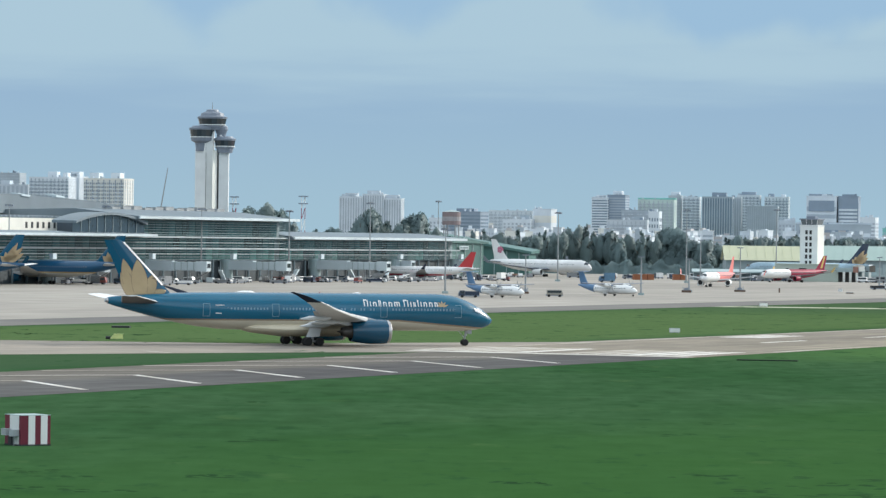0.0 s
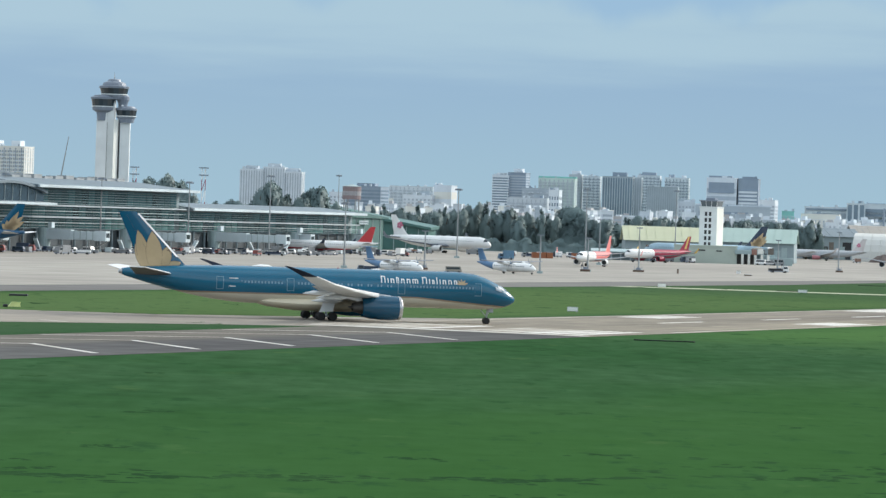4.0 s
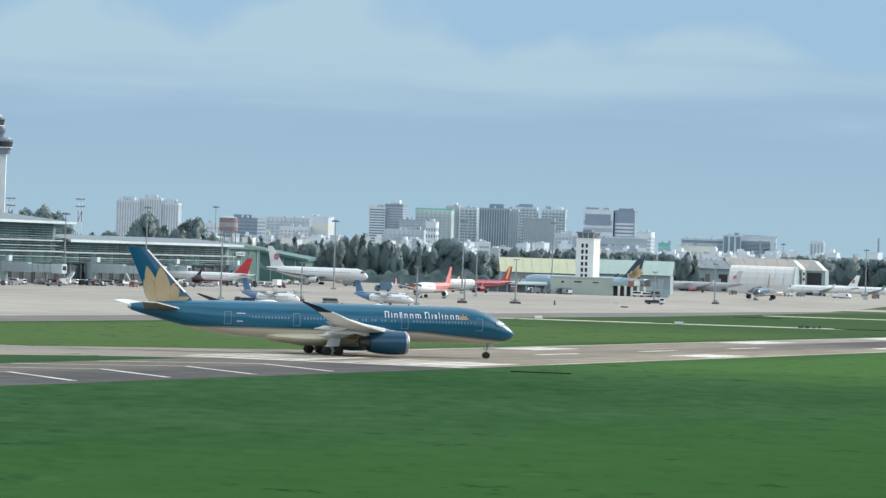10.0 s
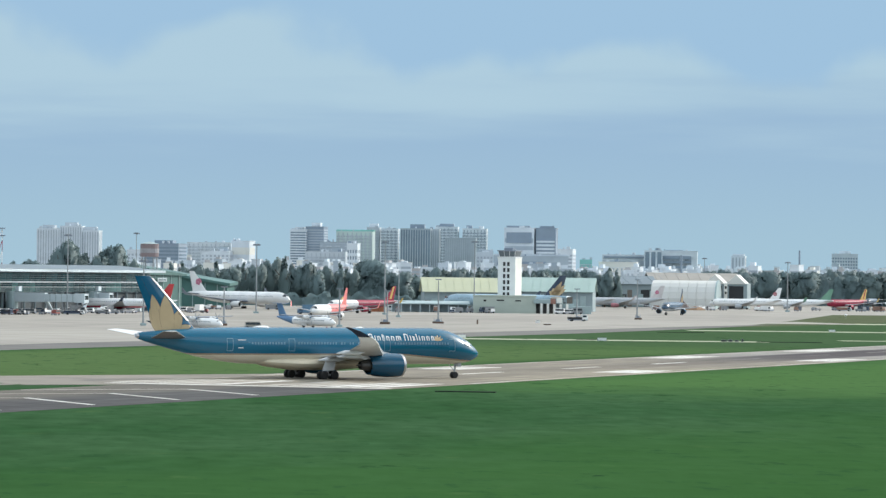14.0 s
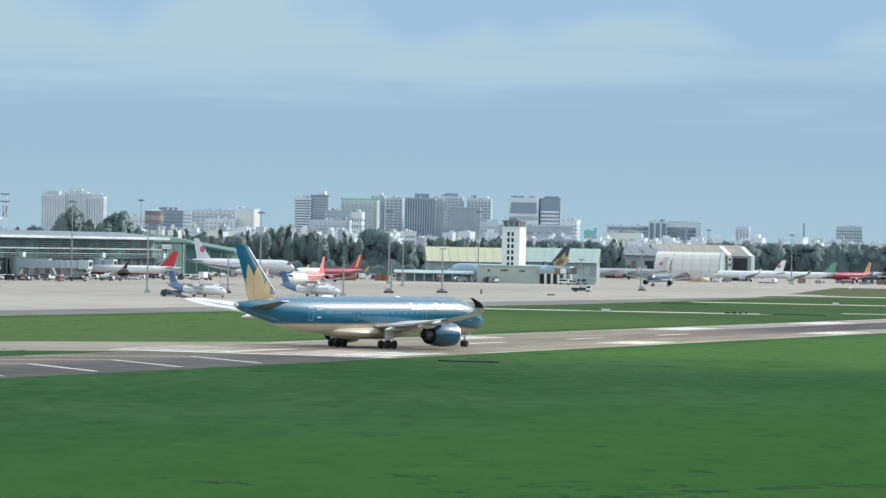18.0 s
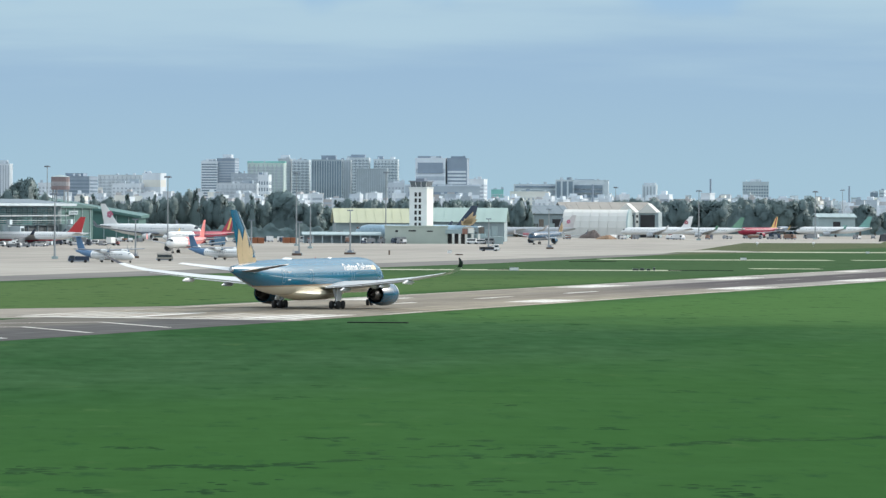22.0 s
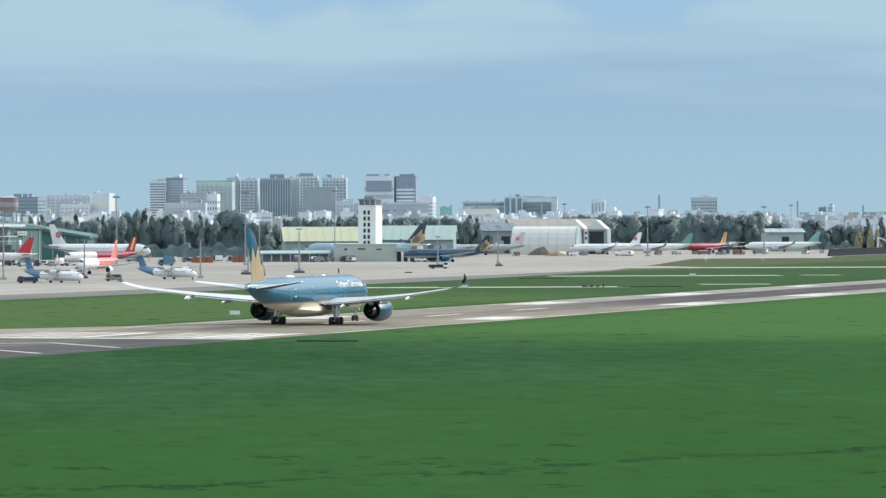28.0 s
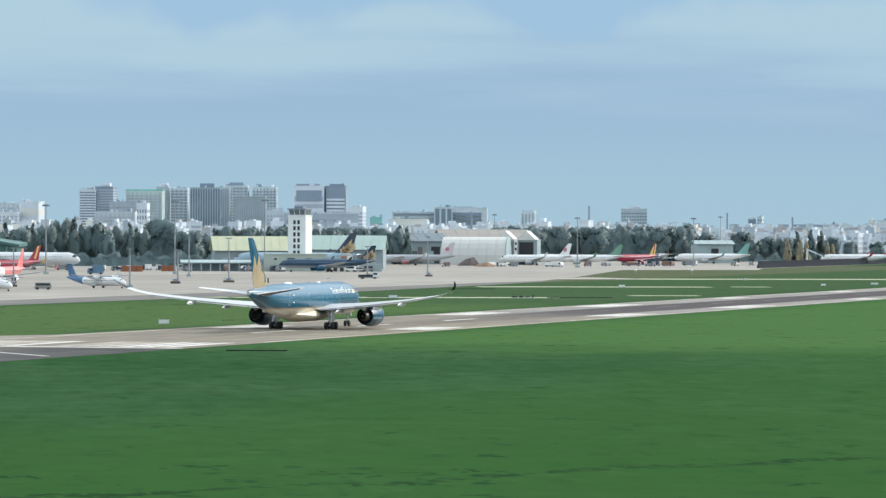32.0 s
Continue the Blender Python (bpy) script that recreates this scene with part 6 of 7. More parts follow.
def tree(x, y, h, w, kind="round", label="dark green broad-leaved tree behind the apron", leaves=None):
    t = thing("tree", pose(x, y, 0, 0, 0, RND.uniform(0, 360)), label, "tree", "trees")
    twin("trunk", TRUNK, t, Matrix.Diagonal((h * .8, h * .8, h, 1)))
    for k in range(3):
        twin("limb", LIMB, t, Matrix.Translation((0, 0, h * (.36 + .06 * k))) @ Matrix.Rotation(k * 2.1, 4, "Z") @ Matrix.Rotation(.7, 4, "Y") @ Matrix.Diagonal((h * .8, h * .8, h * .9, 1)))
    me = leaves or RND.choice(CONES if kind == "cone" else CROWNS)
    lift = .02 if kind == "cone" else .06
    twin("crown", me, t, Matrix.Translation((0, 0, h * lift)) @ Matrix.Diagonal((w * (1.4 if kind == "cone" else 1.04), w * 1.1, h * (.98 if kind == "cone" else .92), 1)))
    return t


CON = "dark conical tree behind the apron"
BELT = random.Random(61)
for k in range(30):
    x = 16 + 3.5 * k + BELT.uniform(-1.2, 1.2)
    tree(x, 2372 + BELT.uniform(-8, 40), BELT.uniform(17.5, 23.5) - (2.5 if k > 22 else 0), BELT.uniform(6, 9.5), "cone" if BELT.random() < .7 else "round", CON)
for k in range(30):
    x = 157 + 3.6 * k + BELT.uniform(-1.5, 1.5)
    tree(x, 2478 + BELT.uniform(-8, 20), BELT.uniform(20.0, 23.2), BELT.uniform(8, 12.5), "cone" if BELT.random() < .2 else "round")
for k in range(26):
    x = 362 + 4.9 * k + BELT.uniform(-1.5, 1.5)
    tree(x, 2830 + BELT.uniform(0, 40), BELT.uniform(20.5, 25.0), BELT.uniform(11, 16))
for x, h, w, k in ((20, 20, 12, "round"), (30, 22.5, 12, "round"), (38, 20, 10, "round"), (46, 21, 11, "round"), (54, 23, 8, "cone"), (60, 22, 11, "round"), (68, 26.5, 12, "round"), (74.5, 26, 9, "cone"), (80, 21, 10, "round"),
                   (86, 24, 9, "round"), (91, 20, 9, "round"), (97, 22.5, 9, "round"), (104, 23, 8, "cone"), (110, 20, 9, "round"), (124, 26.5, 19, "round"), (117, 20, 12, "round"), (134, 20, 14, "round"), (142, 17, 13, "round"), (150, 14.5, 11, "round")):
    tree(x, 2350 + RND.uniform(-15, 25), h, w, k, CON if k == "cone" else "dark green broad-leaved tree behind the apron")
for x, y, h, w in ((-92, 2062, 32, 14), (-85, 2080, 34.4, 18), (-77, 2066, 32, 14), (-71, 2060, 29, 10), (-38, 2118, 33.5, 15), (-31, 2124, 32.5, 13), (-24, 2130, 27, 11), (-13, 2120, 31.6, 14), (-19, 2110, 26, 9), (-50, 2150, 23.5, 12), (-57, 2150, 22, 11), (-43, 2140, 24, 9), (-5, 2150, 24, 9),
                   (190, 2440, 21.5, 9), (200, 2440, 20.5, 10)):
    tree(x, y, h, w)
for x, h, w in ((366, 20, 16), (376, 22, 17), (388, 23.5, 17), (400, 23, 16), (412, 23, 18), (424, 23.5, 17), (436, 22, 15), (447, 21, 14), (456, 22.5, 15), (466, 24, 15), (474, 26, 15), (481, 19, 12)):
    tree(x, 2800 + RND.uniform(-12, 30), h, w)
for x, h, w, k in ((490, 20.5, 14, "round"), (497, 15, 9, "round"), (506, 17, 11, "round"), (515, 16.5, 11, "round"), (526, 20, 8, "cone"), (532, 21, 8, "cone"), (539, 20.5, 9, "cone"), (548, 17, 8, "round"), (557, 14, 8, "round"), (571, 14, 9, "round"), (590, 15, 10, "round")):
    tree(x, 2700 + RND.uniform(-10, 20), h, w, k)
for k in range(24):
    tree(BELT.uniform(488, 690), 2860 + BELT.uniform(0, 260), BELT.uniform(10, 15.5), BELT.uniform(6, 10), "round", "small green tree among the town houses")
dry = crown_mesh("cone", 40, TAN_LEAF, 3000)
for x, h in ((509.5, 15.0), (517, 15.5), (521.0, 14.6), (534, 13.0), (537, 12)):
    tree(x, 2660, h, 4.6, "cone", "dry tan columnar tree beyond the blast fence", dry)


def hedge(x0, x1, y, h, seed, label, n):
    """Undergrowth that fills the foot of the trees."""
    r, s = random.Random(seed), Shape()
    for _ in range(n):
        x, z = r.uniform(x0, x1), r.random()
        c = Vector((x, y + r.uniform(-4, 4), h * z * (.72 + .28 * math.sin(x * .55 + seed) * math.sin(x * .21))))
        q = Vector((r.gauss(0, .6), r.gauss(-1, .5), r.gauss(.5, .6))).normalized()
        u = q.orthogonal().normalized()
        w, e = q.cross(u), r.uniform(.4, 1.0)
        s.add([c - u * e - w * e * .4, c + w * e * .6, c + u * e - w * e * .3, c + q * e * .4 - w * e * .7], [(0, 1, 3), (1, 2, 3)])
    ridge = [(x0 + 2.0 * i, h * (.66 + .16 * math.sin((x0 + 2.0 * i) * .55 + seed) * math.sin((x0 + 2.0 * i) * .21) + r.uniform(-.05, .05))) for i in range(int((x1 - x0) / 2) + 1)]
    s.loft([[(x, y - 4, 0), (x, y - 3.5, z * .6), (x, y - 1, z), (x, y + 2, z), (x, y + 4, 0)] for x, z in ridge])
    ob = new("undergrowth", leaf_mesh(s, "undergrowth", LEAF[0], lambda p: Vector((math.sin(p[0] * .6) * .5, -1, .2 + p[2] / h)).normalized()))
    return tagged(ob, label, "shrubs", kind="stuff")


hedge(10, 158, 2368, 17, 1, "dense dark undergrowth below the tree row", 14000)
hedge(4, 150, 2322, 7.5, 6, "low scrub along the foot of the tree row", 9000)
hedge(-95, 12, 2165, 19, 2, "dark tree mass behind the terminal roof", 8400)
hedge(150, 290, 2590, 15, 3, "dark tree mass behind the hangars", 10400)
hedge(358, 486, 2815, 21.5, 4, "dense dark trees behind the parked row", 13000)
hedge(486, 720, 2790, 6.5, 5, "low green scrub at the end of the field", 9000)

# ---- masts, signs, vehicles and other small things ----
def light_mast(x, y, h, kind="ring"):
    m = thing("light_mast", pose(x, y, 0, 0, 0, RND.uniform(-20, 20)), "tall grey floodlight mast on the apron", "light mast", "light masts")
    part("pole", Shape().tube((0, 0, 0), (0, 0, h), .36, .16, 10), STEEL, m)
    part("base", Shape().box(-.9, .9, -.9, .9, 0, .8), SLAB, m)
    if kind == "ring":
        part("head_frame", Shape().tube((0, 0, h - .1), (0, 0, h + .35), 1.15, 1.15, 12), STEEL, m)
        for k in range(6):
            a = k * math.pi / 3
            part("floodlight", Shape().box(-.35, .35, -.2, .2, -.35, .25), CABGREY, m).matrix_basis = Matrix.Translation((1.35 * math.cos(a), 1.35 * math.sin(a), h - .1)) @ Matrix.Rotation(a + 1.57, 4, "Z")
    else:
        part("cross_arm", Shape().box(-1.0, 1.0, -.08, .08, h - .2, h), STEEL, m)
        for k in range(4):
            part("floodlight", Shape().box(-.18, .18, -.15, .15, -.1, .25), CABGREY, m).location = (-.9 + .6 * k, 0, h)
    return m


for x, y, h in ((48.3, 1890, 28.7), (1.0, 1437, 20.6), (102.6, 1900, 30.6), (155.1, 2100, 32.5), (-122.9, 1650, 27.6), (-89.6, 1680, 27.2), (-58.4, 1720, 27), (-28.9, 1800, 31), (-2.3, 2300, 36), (-152.5, 1590, 27.2), (330.9, 2300, 25.3), (408.3, 2400, 25.6), (363, 2900, 29.2), (528.8, 3000, 28.6)):
    light_mast(x, y, h)
for x, y, h in ((107.4, 1629, 15.5), (102.8, 1800, 18), (64.3, 1460, 12.4), (27.0, 1462, 12.5), (170.5, 1762, 12.2), (200.3, 1817, 16), (85.0, 1556, 11.5)):
    light_mast(x, y, h, "arm")
lat = thing("lattice_mast", pose(-61.8, 2000, 0), "red and white lattice mast with a platform", "mast")
for k in range(7):
    mt = RED if k % 2 else WHITE
    part("mast_section", Shape().tube((-.8, -.8, 5 * k), (-.8, -.8, 5 * k + 5), .14).tube((.8, -.8, 5 * k), (.8, -.8, 5 * k + 5), .14).tube((-.8, .8, 5 * k), (.8, .8, 5 * k + 5), .12).tube((-.8, -.8, 5 * k), (.8, -.8, 5 * k + 5), .1), mt, lat)
for z in (31.6, 34.8):
    part("platform", Shape().box(-2.1, 2.1, -1.6, 1.6, z, z + .5), CABGREY, lat)
copy_thing(lat, pose(-96, 2080, 0.0))
tank = thing("water_tower", pose(4.0, 2100, 0), "red and white water tank on tall legs", "water tower")
part("tank", Shape().tube((0, 0, 23.6), (0, 0, 29.6), 4.3, 4.3, 20), mat("faded_red", (0.25, 0.195, 0.20), 0.7, vary=0.12, scale=0.3), tank, "faded red tank")
part("tank_roof", Shape().tube((0, 0, 29.6), (0, 0, 30.6), 4.4, .4, 20), SLAB, tank)
part("tank_band", Shape().tube((0, 0, 25.4), (0, 0, 27.4), 4.36, 4.36, 20), mat("faded_white", (0.38, 0.37, 0.385), 0.7), tank, "faded white band")
for k in range(6):
    a = k * math.pi / 3
    part("leg", Shape().tube((3.8 * math.cos(a), 3.8 * math.sin(a), 0), (3.4 * math.cos(a), 3.4 * math.sin(a), 23.8), .3), STEEL, tank)
crane = thing("tower_crane", pose(-163, 2600, 0), "slim raised crane jib behind the terminal", "crane")
part("jib", Shape().tube((-4.5, 0, 0), (4.5, 0, 55.6), .7, .25, 6), STEEL, crane)

boom = thing("lift_boom", pose(519.3, 2650, 0), "pale raised boom of a lift truck by the dry trees", "lift")
part("arm", Shape().tube((0, 0, 8.3), (12.0, 0, 3.1), .5, .4, 6), FASCIA, boom)
part("mast", Shape().tube((0, 0, 0), (0, 0, 8.3), .6, .5, 6), FASCIA, boom)

# red and white cabin on the near grass
hut = thing("equipment_cabin", pose(-34.9, 382.6, 0, 0, 0, -56) @ Matrix.Diagonal((1.13, 1.13, 1, 1)), "small red and white striped equipment cabin on the grass", "cabin")
HUT_RED = mat("cabin_red", (0.17, 0.012, 0.032), 0.6, vary=0.12, scale=1.0)
part("body", Shape().box(-1.25, 1.25, -1.25, 1.25, .1, 2.55), HUT_RED, hut, "dark red cabin walls")
part("plinth", Shape().box(-1.27, 1.27, -1.27, 1.27, 0, .12), DARK, hut)
part("roof", Shape().box(-1.27, 1.27, -1.27, 1.27, 2.55, 2.60), SLAB, hut, "grey thin roof")
for y in (-.35, .7):
    part("white_panel", Shape().box(1.25, 1.28, y - .28, y + .28, .12, 2.55), WHITE, hut, "white stripe")
part("white_panel", Shape().box(-.45, .95, -1.28, -1.25, .12, 2.55), WHITE, hut, "white front panel")
part("meter_box", Shape().box(-.95, -.2, -1.75, -1.28, .85, 1.4), GREY, hut, "grey meter box")
part("meter_box", Shape().box(.2, 1.0, -1.7, -1.28, .8, 1.35), GREY, hut, "grey meter box")
part("dark_panel", Shape().box(-.3, .2, -1.5, -1.28, .12, .75), DARK, hut)
part("pipe", Shape().tube((.6, -1.5, 0), (.6, -1.5, .9), .06), STEEL, hut)


SIGN_BLACK = mat("sign_back", (0.045, 0.055, 0.050), 0.7, vary=0.1)


def field_sign(x, y, w, h, turn, material, label):
    s = thing("airfield_sign", pose(x, y, 0, 0, 0, turn), label, "sign", "airfield signs")
    part("panel", Shape().box(-w / 2, w / 2, -.12, .12, .25, .25 + h), material, s)
    part("frame", Shape().box(-w / 2 - .06, w / 2 + .06, -.06, .06, .2, .25 + h + .06), STEEL, s)
    for k in (-1, 1):
        part("post", Shape().tube((k * w * .35, 0, 0), (k * w * .35, 0, .3), .05), STEEL, s)
    return s


for x, y, w, h in ((45.0, 872, 2.0, .75), (124.3, 1213, 2.4, .7), (226, 1468, 2.0, .6), (306, 1681, 1.2, .6), (301, 1507, 1.6, .6), (326, 1542, 2.6, .6), (88, 1236, 2.2, .8)):
    field_sign(x, y, w, h, 4, WHITE, "small white airfield sign standing on the grass")
for k, (x, w, h) in enumerate(((158.6, 1.5, .4), (160.4, 1.1, .5), (162.2, .9, .35), (163.8, .4, .7))):
    field_sign(x, 1222.5 + .4 * k, w, h, 6, SIGN_BLACK, "dark airfield sign box seen from behind")
YEL = mat("signal_yellow", (0.72, 0.76, 0.30), 0.5, vary=0.08)
b = thing("yellow_marker_box", pose(-54.9, 765, 0, 0, 0, 8), "bright yellow box on the grass with a dark drum", "marker box")
part("box", Shape().loft([[(-1.1, -.5, .1), (1.0, -.5, .1), (1.0, .5, .1), (-1.1, .5, .1)], [(-.5, -.4, .8), (1.0, -.4, .8), (1.0, .4, .8), (-.5, .4, .8)]]), YEL, b)
part("lid", Shape().box(-.5, 1.05, -.45, .45, .8, .9), YEL, b)
part("drum", Shape().tube((-1.9, 0, .28), (-1.1, 0, .28), .26, .26, 10), DARK, b)
d = thing("drain_cover", pose(-60.8, 858, 0), "low dark drain opening in the grass", "drain")
part("frame", Shape().box(-1.7, 1.7, -1.5, 1.5, 0, .35), DARK, d)
for x0, y0, x1, y1 in ((44.8, 683.6, 53.8, 681.8), (169, 1232.5, 187, 1233.5), (120.0, 1240.0, 127.0, 1240.5), (163, 1420, 178, 1421)):
    d = thing("drain_slot", Matrix.Identity(4), "long dark slot drain in the grass beside the runway", "drain")
    part("grate", Shape().prism(band((x0, y0), (x1, y1), -.8, .8), 0.0, 0.16), mat("drain_dark", (0.02, 0.03, 0.022), 0.9, vary=0.3, scale=1.0, spec=0.1), d)

for x, y in ((310, 1974), (336, 1979)):
    g = thing("guard_light", pose(x, y, 0), "small white globe light on a post", "light", "guard lights")
    part("post", Shape().tube((0, 0, 0), (0, 0, 1.0), .08), STEEL, g)
    part("globe", Shape().loft([[(.6 * math.sin(q) * math.cos(a), .6 * math.sin(q) * math.sin(a), 1.4 - .6 * math.cos(q)) for a in [i * math.pi / 6 for i in range(12)]] for q in (.05, .8, 1.57, 2.3, 3.09)]), WHITE, g, "", True)
fence = thing("blast_fence", Matrix.Identity(4), "long dark slatted blast fence at the end of the apron", "fence")
FENCE = mat("dark_fence", (0.030, 0.037, 0.050), 0.9, vary=0.3, scale=0.5, spec=0.1)
panel = Shape().loft([[(0, -.1, 0), (5.8, -.1, 0), (5.8, .9, 0), (0, .9, 0)], [(0, -.35, 3.6), (5.8, -.35, 3.6), (5.8, -.1, 3.6), (0, -.1, 3.6)]]).mesh("fence_panel", FENCE)
fd = Vector((0.375, 0.927))
for k in range(66):
    p = Vector((419.4, 2268.6)) + fd * 6 * k
    twin("fence_panel", panel, fence, Matrix.Translation((p.x, p.y, 0)) @ Matrix.Rotation(math.atan2(fd.y, fd.x), 4, "Z"))


def vehicle(name, x, y, turn, L, W, H, cab, paint, label, category="vehicle", load=None, load_paint=None, group=""):
    """A service vehicle: chassis, cab, glass, four wheels and a load."""
    v = thing(name, pose(x, y, 0.03, 0, 0, turn), label, category, group)
    part("chassis", Shape().box(-L / 2, L / 2, -W / 2 + .1, W / 2 - .1, .35, .75), CABGREY, v)
    c0 = L / 2 - cab
    part("cab", Shape().loft([[(c0, -W / 2, .6), (L / 2, -W / 2, .6), (L / 2, W / 2, .6), (c0, W / 2, .6)], [(c0, -W / 2, H * .55), (L / 2, -W / 2, H * .55), (L / 2, W / 2, H * .55), (c0, W / 2, H * .55)], [(c0, -W / 2 + .12, H), (L / 2 - .45 * min(1, cab / 2), -W / 2 + .12, H), (L / 2 - .45 * min(1, cab / 2), W / 2 - .12, H), (c0, W / 2 - .12, H)]]), paint, v)
    part("side_glass", Shape().box(c0 + .15, L / 2 - .5, -W / 2 - .02, W / 2 + .02, H * .58, H * .88), GLASS_DARK, v)
    if load:
        part("load", Shape().box(-L / 2, c0 - .12, -W / 2, W / 2, .75, load), load_paint or paint, v)
    for sx in (-L * .32, L * .32):
        for sy in (-1, 1):
            part("wheel", wheel_shape(.42, .28, 12), RUBBER, v).location = (sx, sy * (W / 2 - .12), .42)
    return v


vehicle("minivan", 34.5, 1388, 4, 5.2, 1.9, 2.2, 4.9, mat("van_grey", (0.30, 0.28, 0.24), 0.35, coat=.4), "grey-brown minivan on the apron")
vehicle("ground_power_truck", 8.0, 1348, 186, 6.2, 2.2, 2.1, 1.8, NAVY, "dark blue ground power truck beside a turboprop", load=1.9, load_paint=NAVY)
vehicle("lift_truck", 167, 1722, 10, 7.5, 2.3, 2.6, 2.2, WHITE, "white flatbed truck with a dark load", load=1.6, load_paint=DARK)
vehicle("catering_truck", 68.5, 1880, 190, 6.5, 2.4, 2.6, 2.0, mat("truck_blue", (0.06, 0.13, 0.22), 0.4), "blue box truck on the apron", load=3.9, load_paint=mat("truck_blue_box", (0.10, 0.20, 0.30), 0.5))
vehicle("apron_bus", 118, 2052, 2, 12, 2.7, 3.0, 11.6, WHITE, "white apron bus before the shed")
BROWN = mat("brown_container", (0.33, 0.12, 0.055), 0.7, vary=0.12, scale=0.4)
for x0, x1, y in ((84.4, 96, 1999), (103, 109.5, 2018)):
    n = int((x1 - x0) / 3.1)
    for k in range(n):
        c = thing("cargo_box", pose(x0 + 1.5 + 3.1 * k, y + .8 * k, 0.03, 0, 0, 12), "rust-brown cargo box on the apron", "container", "cargo boxes")
        part("body", Shape().box(-1.45, 1.45, -1.2, 1.2, .1, 2.5), BROWN, c)
        part("roof", Shape().box(-1.48, 1.48, -1.23, 1.23, 2.5, 2.6), BROWN, c)
        for q in range(5):
            part("rib", Shape().box(-1.3 + .6 * q, -1.2 + .6 * q, -1.26, -1.2, .2, 2.4), BROWN, c)
SERV = [WHITE, mat("tug_grey", (0.25, 0.26, 0.27), 0.5), mat("tug_orange", (0.24, 0.14, 0.10), 0.6), mat("tug_red", (0.26, 0.07, 0.06), 0.6), NAVY]
SNAME = ["white", "grey", "orange", "red", "navy blue"]
rs = random.Random(11)
for i in range(52):
    a, out = rs.uniform(20, 430), rs.uniform(6, 46)
    p = terminal.matrix_basis @ Vector((a, -out, 0))
    k = rs.choice((0, 0, 1, 1, 1, 1, 3, 4))
    kind = rs.choice((("baggage_tug", 3.0, 1.5, 1.7, 1.4, 1.0), ("belt_loader", 6.5, 1.8, 1.9, 1.6, 1.5), ("service_truck", 6.5, 2.3, 2.6, 2.0, 3.2), ("service_van", 4.8, 1.9, 2.1, 4.5, None), ("dolly_train", 8.0, 1.6, 1.6, 1.5, 1.5)))
    vehicle(kind[0], p.x, p.y, rs.choice((69, 159, 249, 339)) + rs.uniform(-15, 15), kind[1], kind[2], kind[3], kind[4], SERV[k], SNAME[k] + " " + kind[0].replace("_", " ") + " near the terminal", "vehicle", kind[5], SERV[rs.choice((0, 1, 1, 1, 1, 4))], "ground vehicles")
for i in range(46):
    a, out = rs.uniform(20, 436), rs.uniform(3, 22)
    p = terminal.matrix_basis @ Vector((a, -out, 0))
    k = rs.choice((0, 0, 0, 1, 1, 4))
    if i % 3 == 0:
        b = thing("cargo_container", pose(p.x, p.y, .03, 0, 0, 69 + rs.choice((0, 90)) + rs.uniform(-6, 6)), SNAME[k] + " aluminium cargo container on the apron", "container", "cargo containers")
        part("body", Shape().loft([[(-1, -.8, .3), (1, -.8, .3), (1, .8, .3), (-1, .8, .3)], [(-1.5, -.8, .8), (1, -.8, .8), (1, .8, .8), (-1.5, .8, .8)], [(-1.5, -.8, 1.95), (1, -.8, 1.95), (1, .8, 1.95), (-1.5, .8, 1.95)]]), METAL if k else FASCIA, b)
        part("door_curtain", Shape().box(1.0, 1.03, -.7, .7, .4, 1.85), SERV[k], b)
        part("dolly", Shape().box(-1.2, 1.1, -.75, .75, .08, .3), CABGREY, b)
    elif i % 9 == 1:
        b = thing("boarding_stairs", pose(p.x, p.y, .03, 0, 0, 69 + rs.choice((0, 180)) + rs.uniform(-10, 10)), "white mobile boarding stairs parked near the terminal", "stairs", "boarding stairs")
        part("chassis", Shape().box(-3, 2.6, -1, 1, .35, .8), CABGREY, b)
        part("flight", Shape().loft([[(-3, y, .8), (-2.4, y, .8), (2.2, y, 4.2), (2.2, y, 4.7), (1.6, y, 4.7)] for y in (-.7, .7)]), FASCIA, b, "sloping flight of steps")
        for y in (-.75, .75):
            part("handrail", Shape().tube((-2.8, y, 1.9), (1.8, y, 5.7), .06).tube((-2.8, y, .9), (-2.8, y, 1.9), .05).tube((1.8, y, 4.7), (1.8, y, 5.7), .05), STEEL, b)
        for sx in (-2, 1.8):
            for sy in (-.9, .9):
                part("wheel", wheel_shape(.4, .25, 12), RUBBER, b).location = (sx, sy, .4)
    else:
        vehicle("service_van", p.x, p.y, rs.choice((69, 159, 249, 339)) + rs.uniform(-15, 15), 4.6, 1.9, 2.0, 4.3, SERV[k], SNAME[k] + " service van near the terminal", "vehicle", None, None, "ground vehicles")
for i in range(26):
    x, y = rs.uniform(20, 170), rs.uniform(2012, 2078)
    k = rs.choice((0, 0, 1, 1, 1, 2, 3, 4))
    vehicle("service_truck", x, y, rs.uniform(0, 360), rs.uniform(4, 7), 2.1, rs.uniform(1.8, 2.6), 1.9, SERV[k], SNAME[k] + " service truck far out on the apron", "vehicle", rs.uniform(1.2, 3.0), SERV[rs.choice((0, 0, 1, 1, 2, 4))], "ground vehicles")
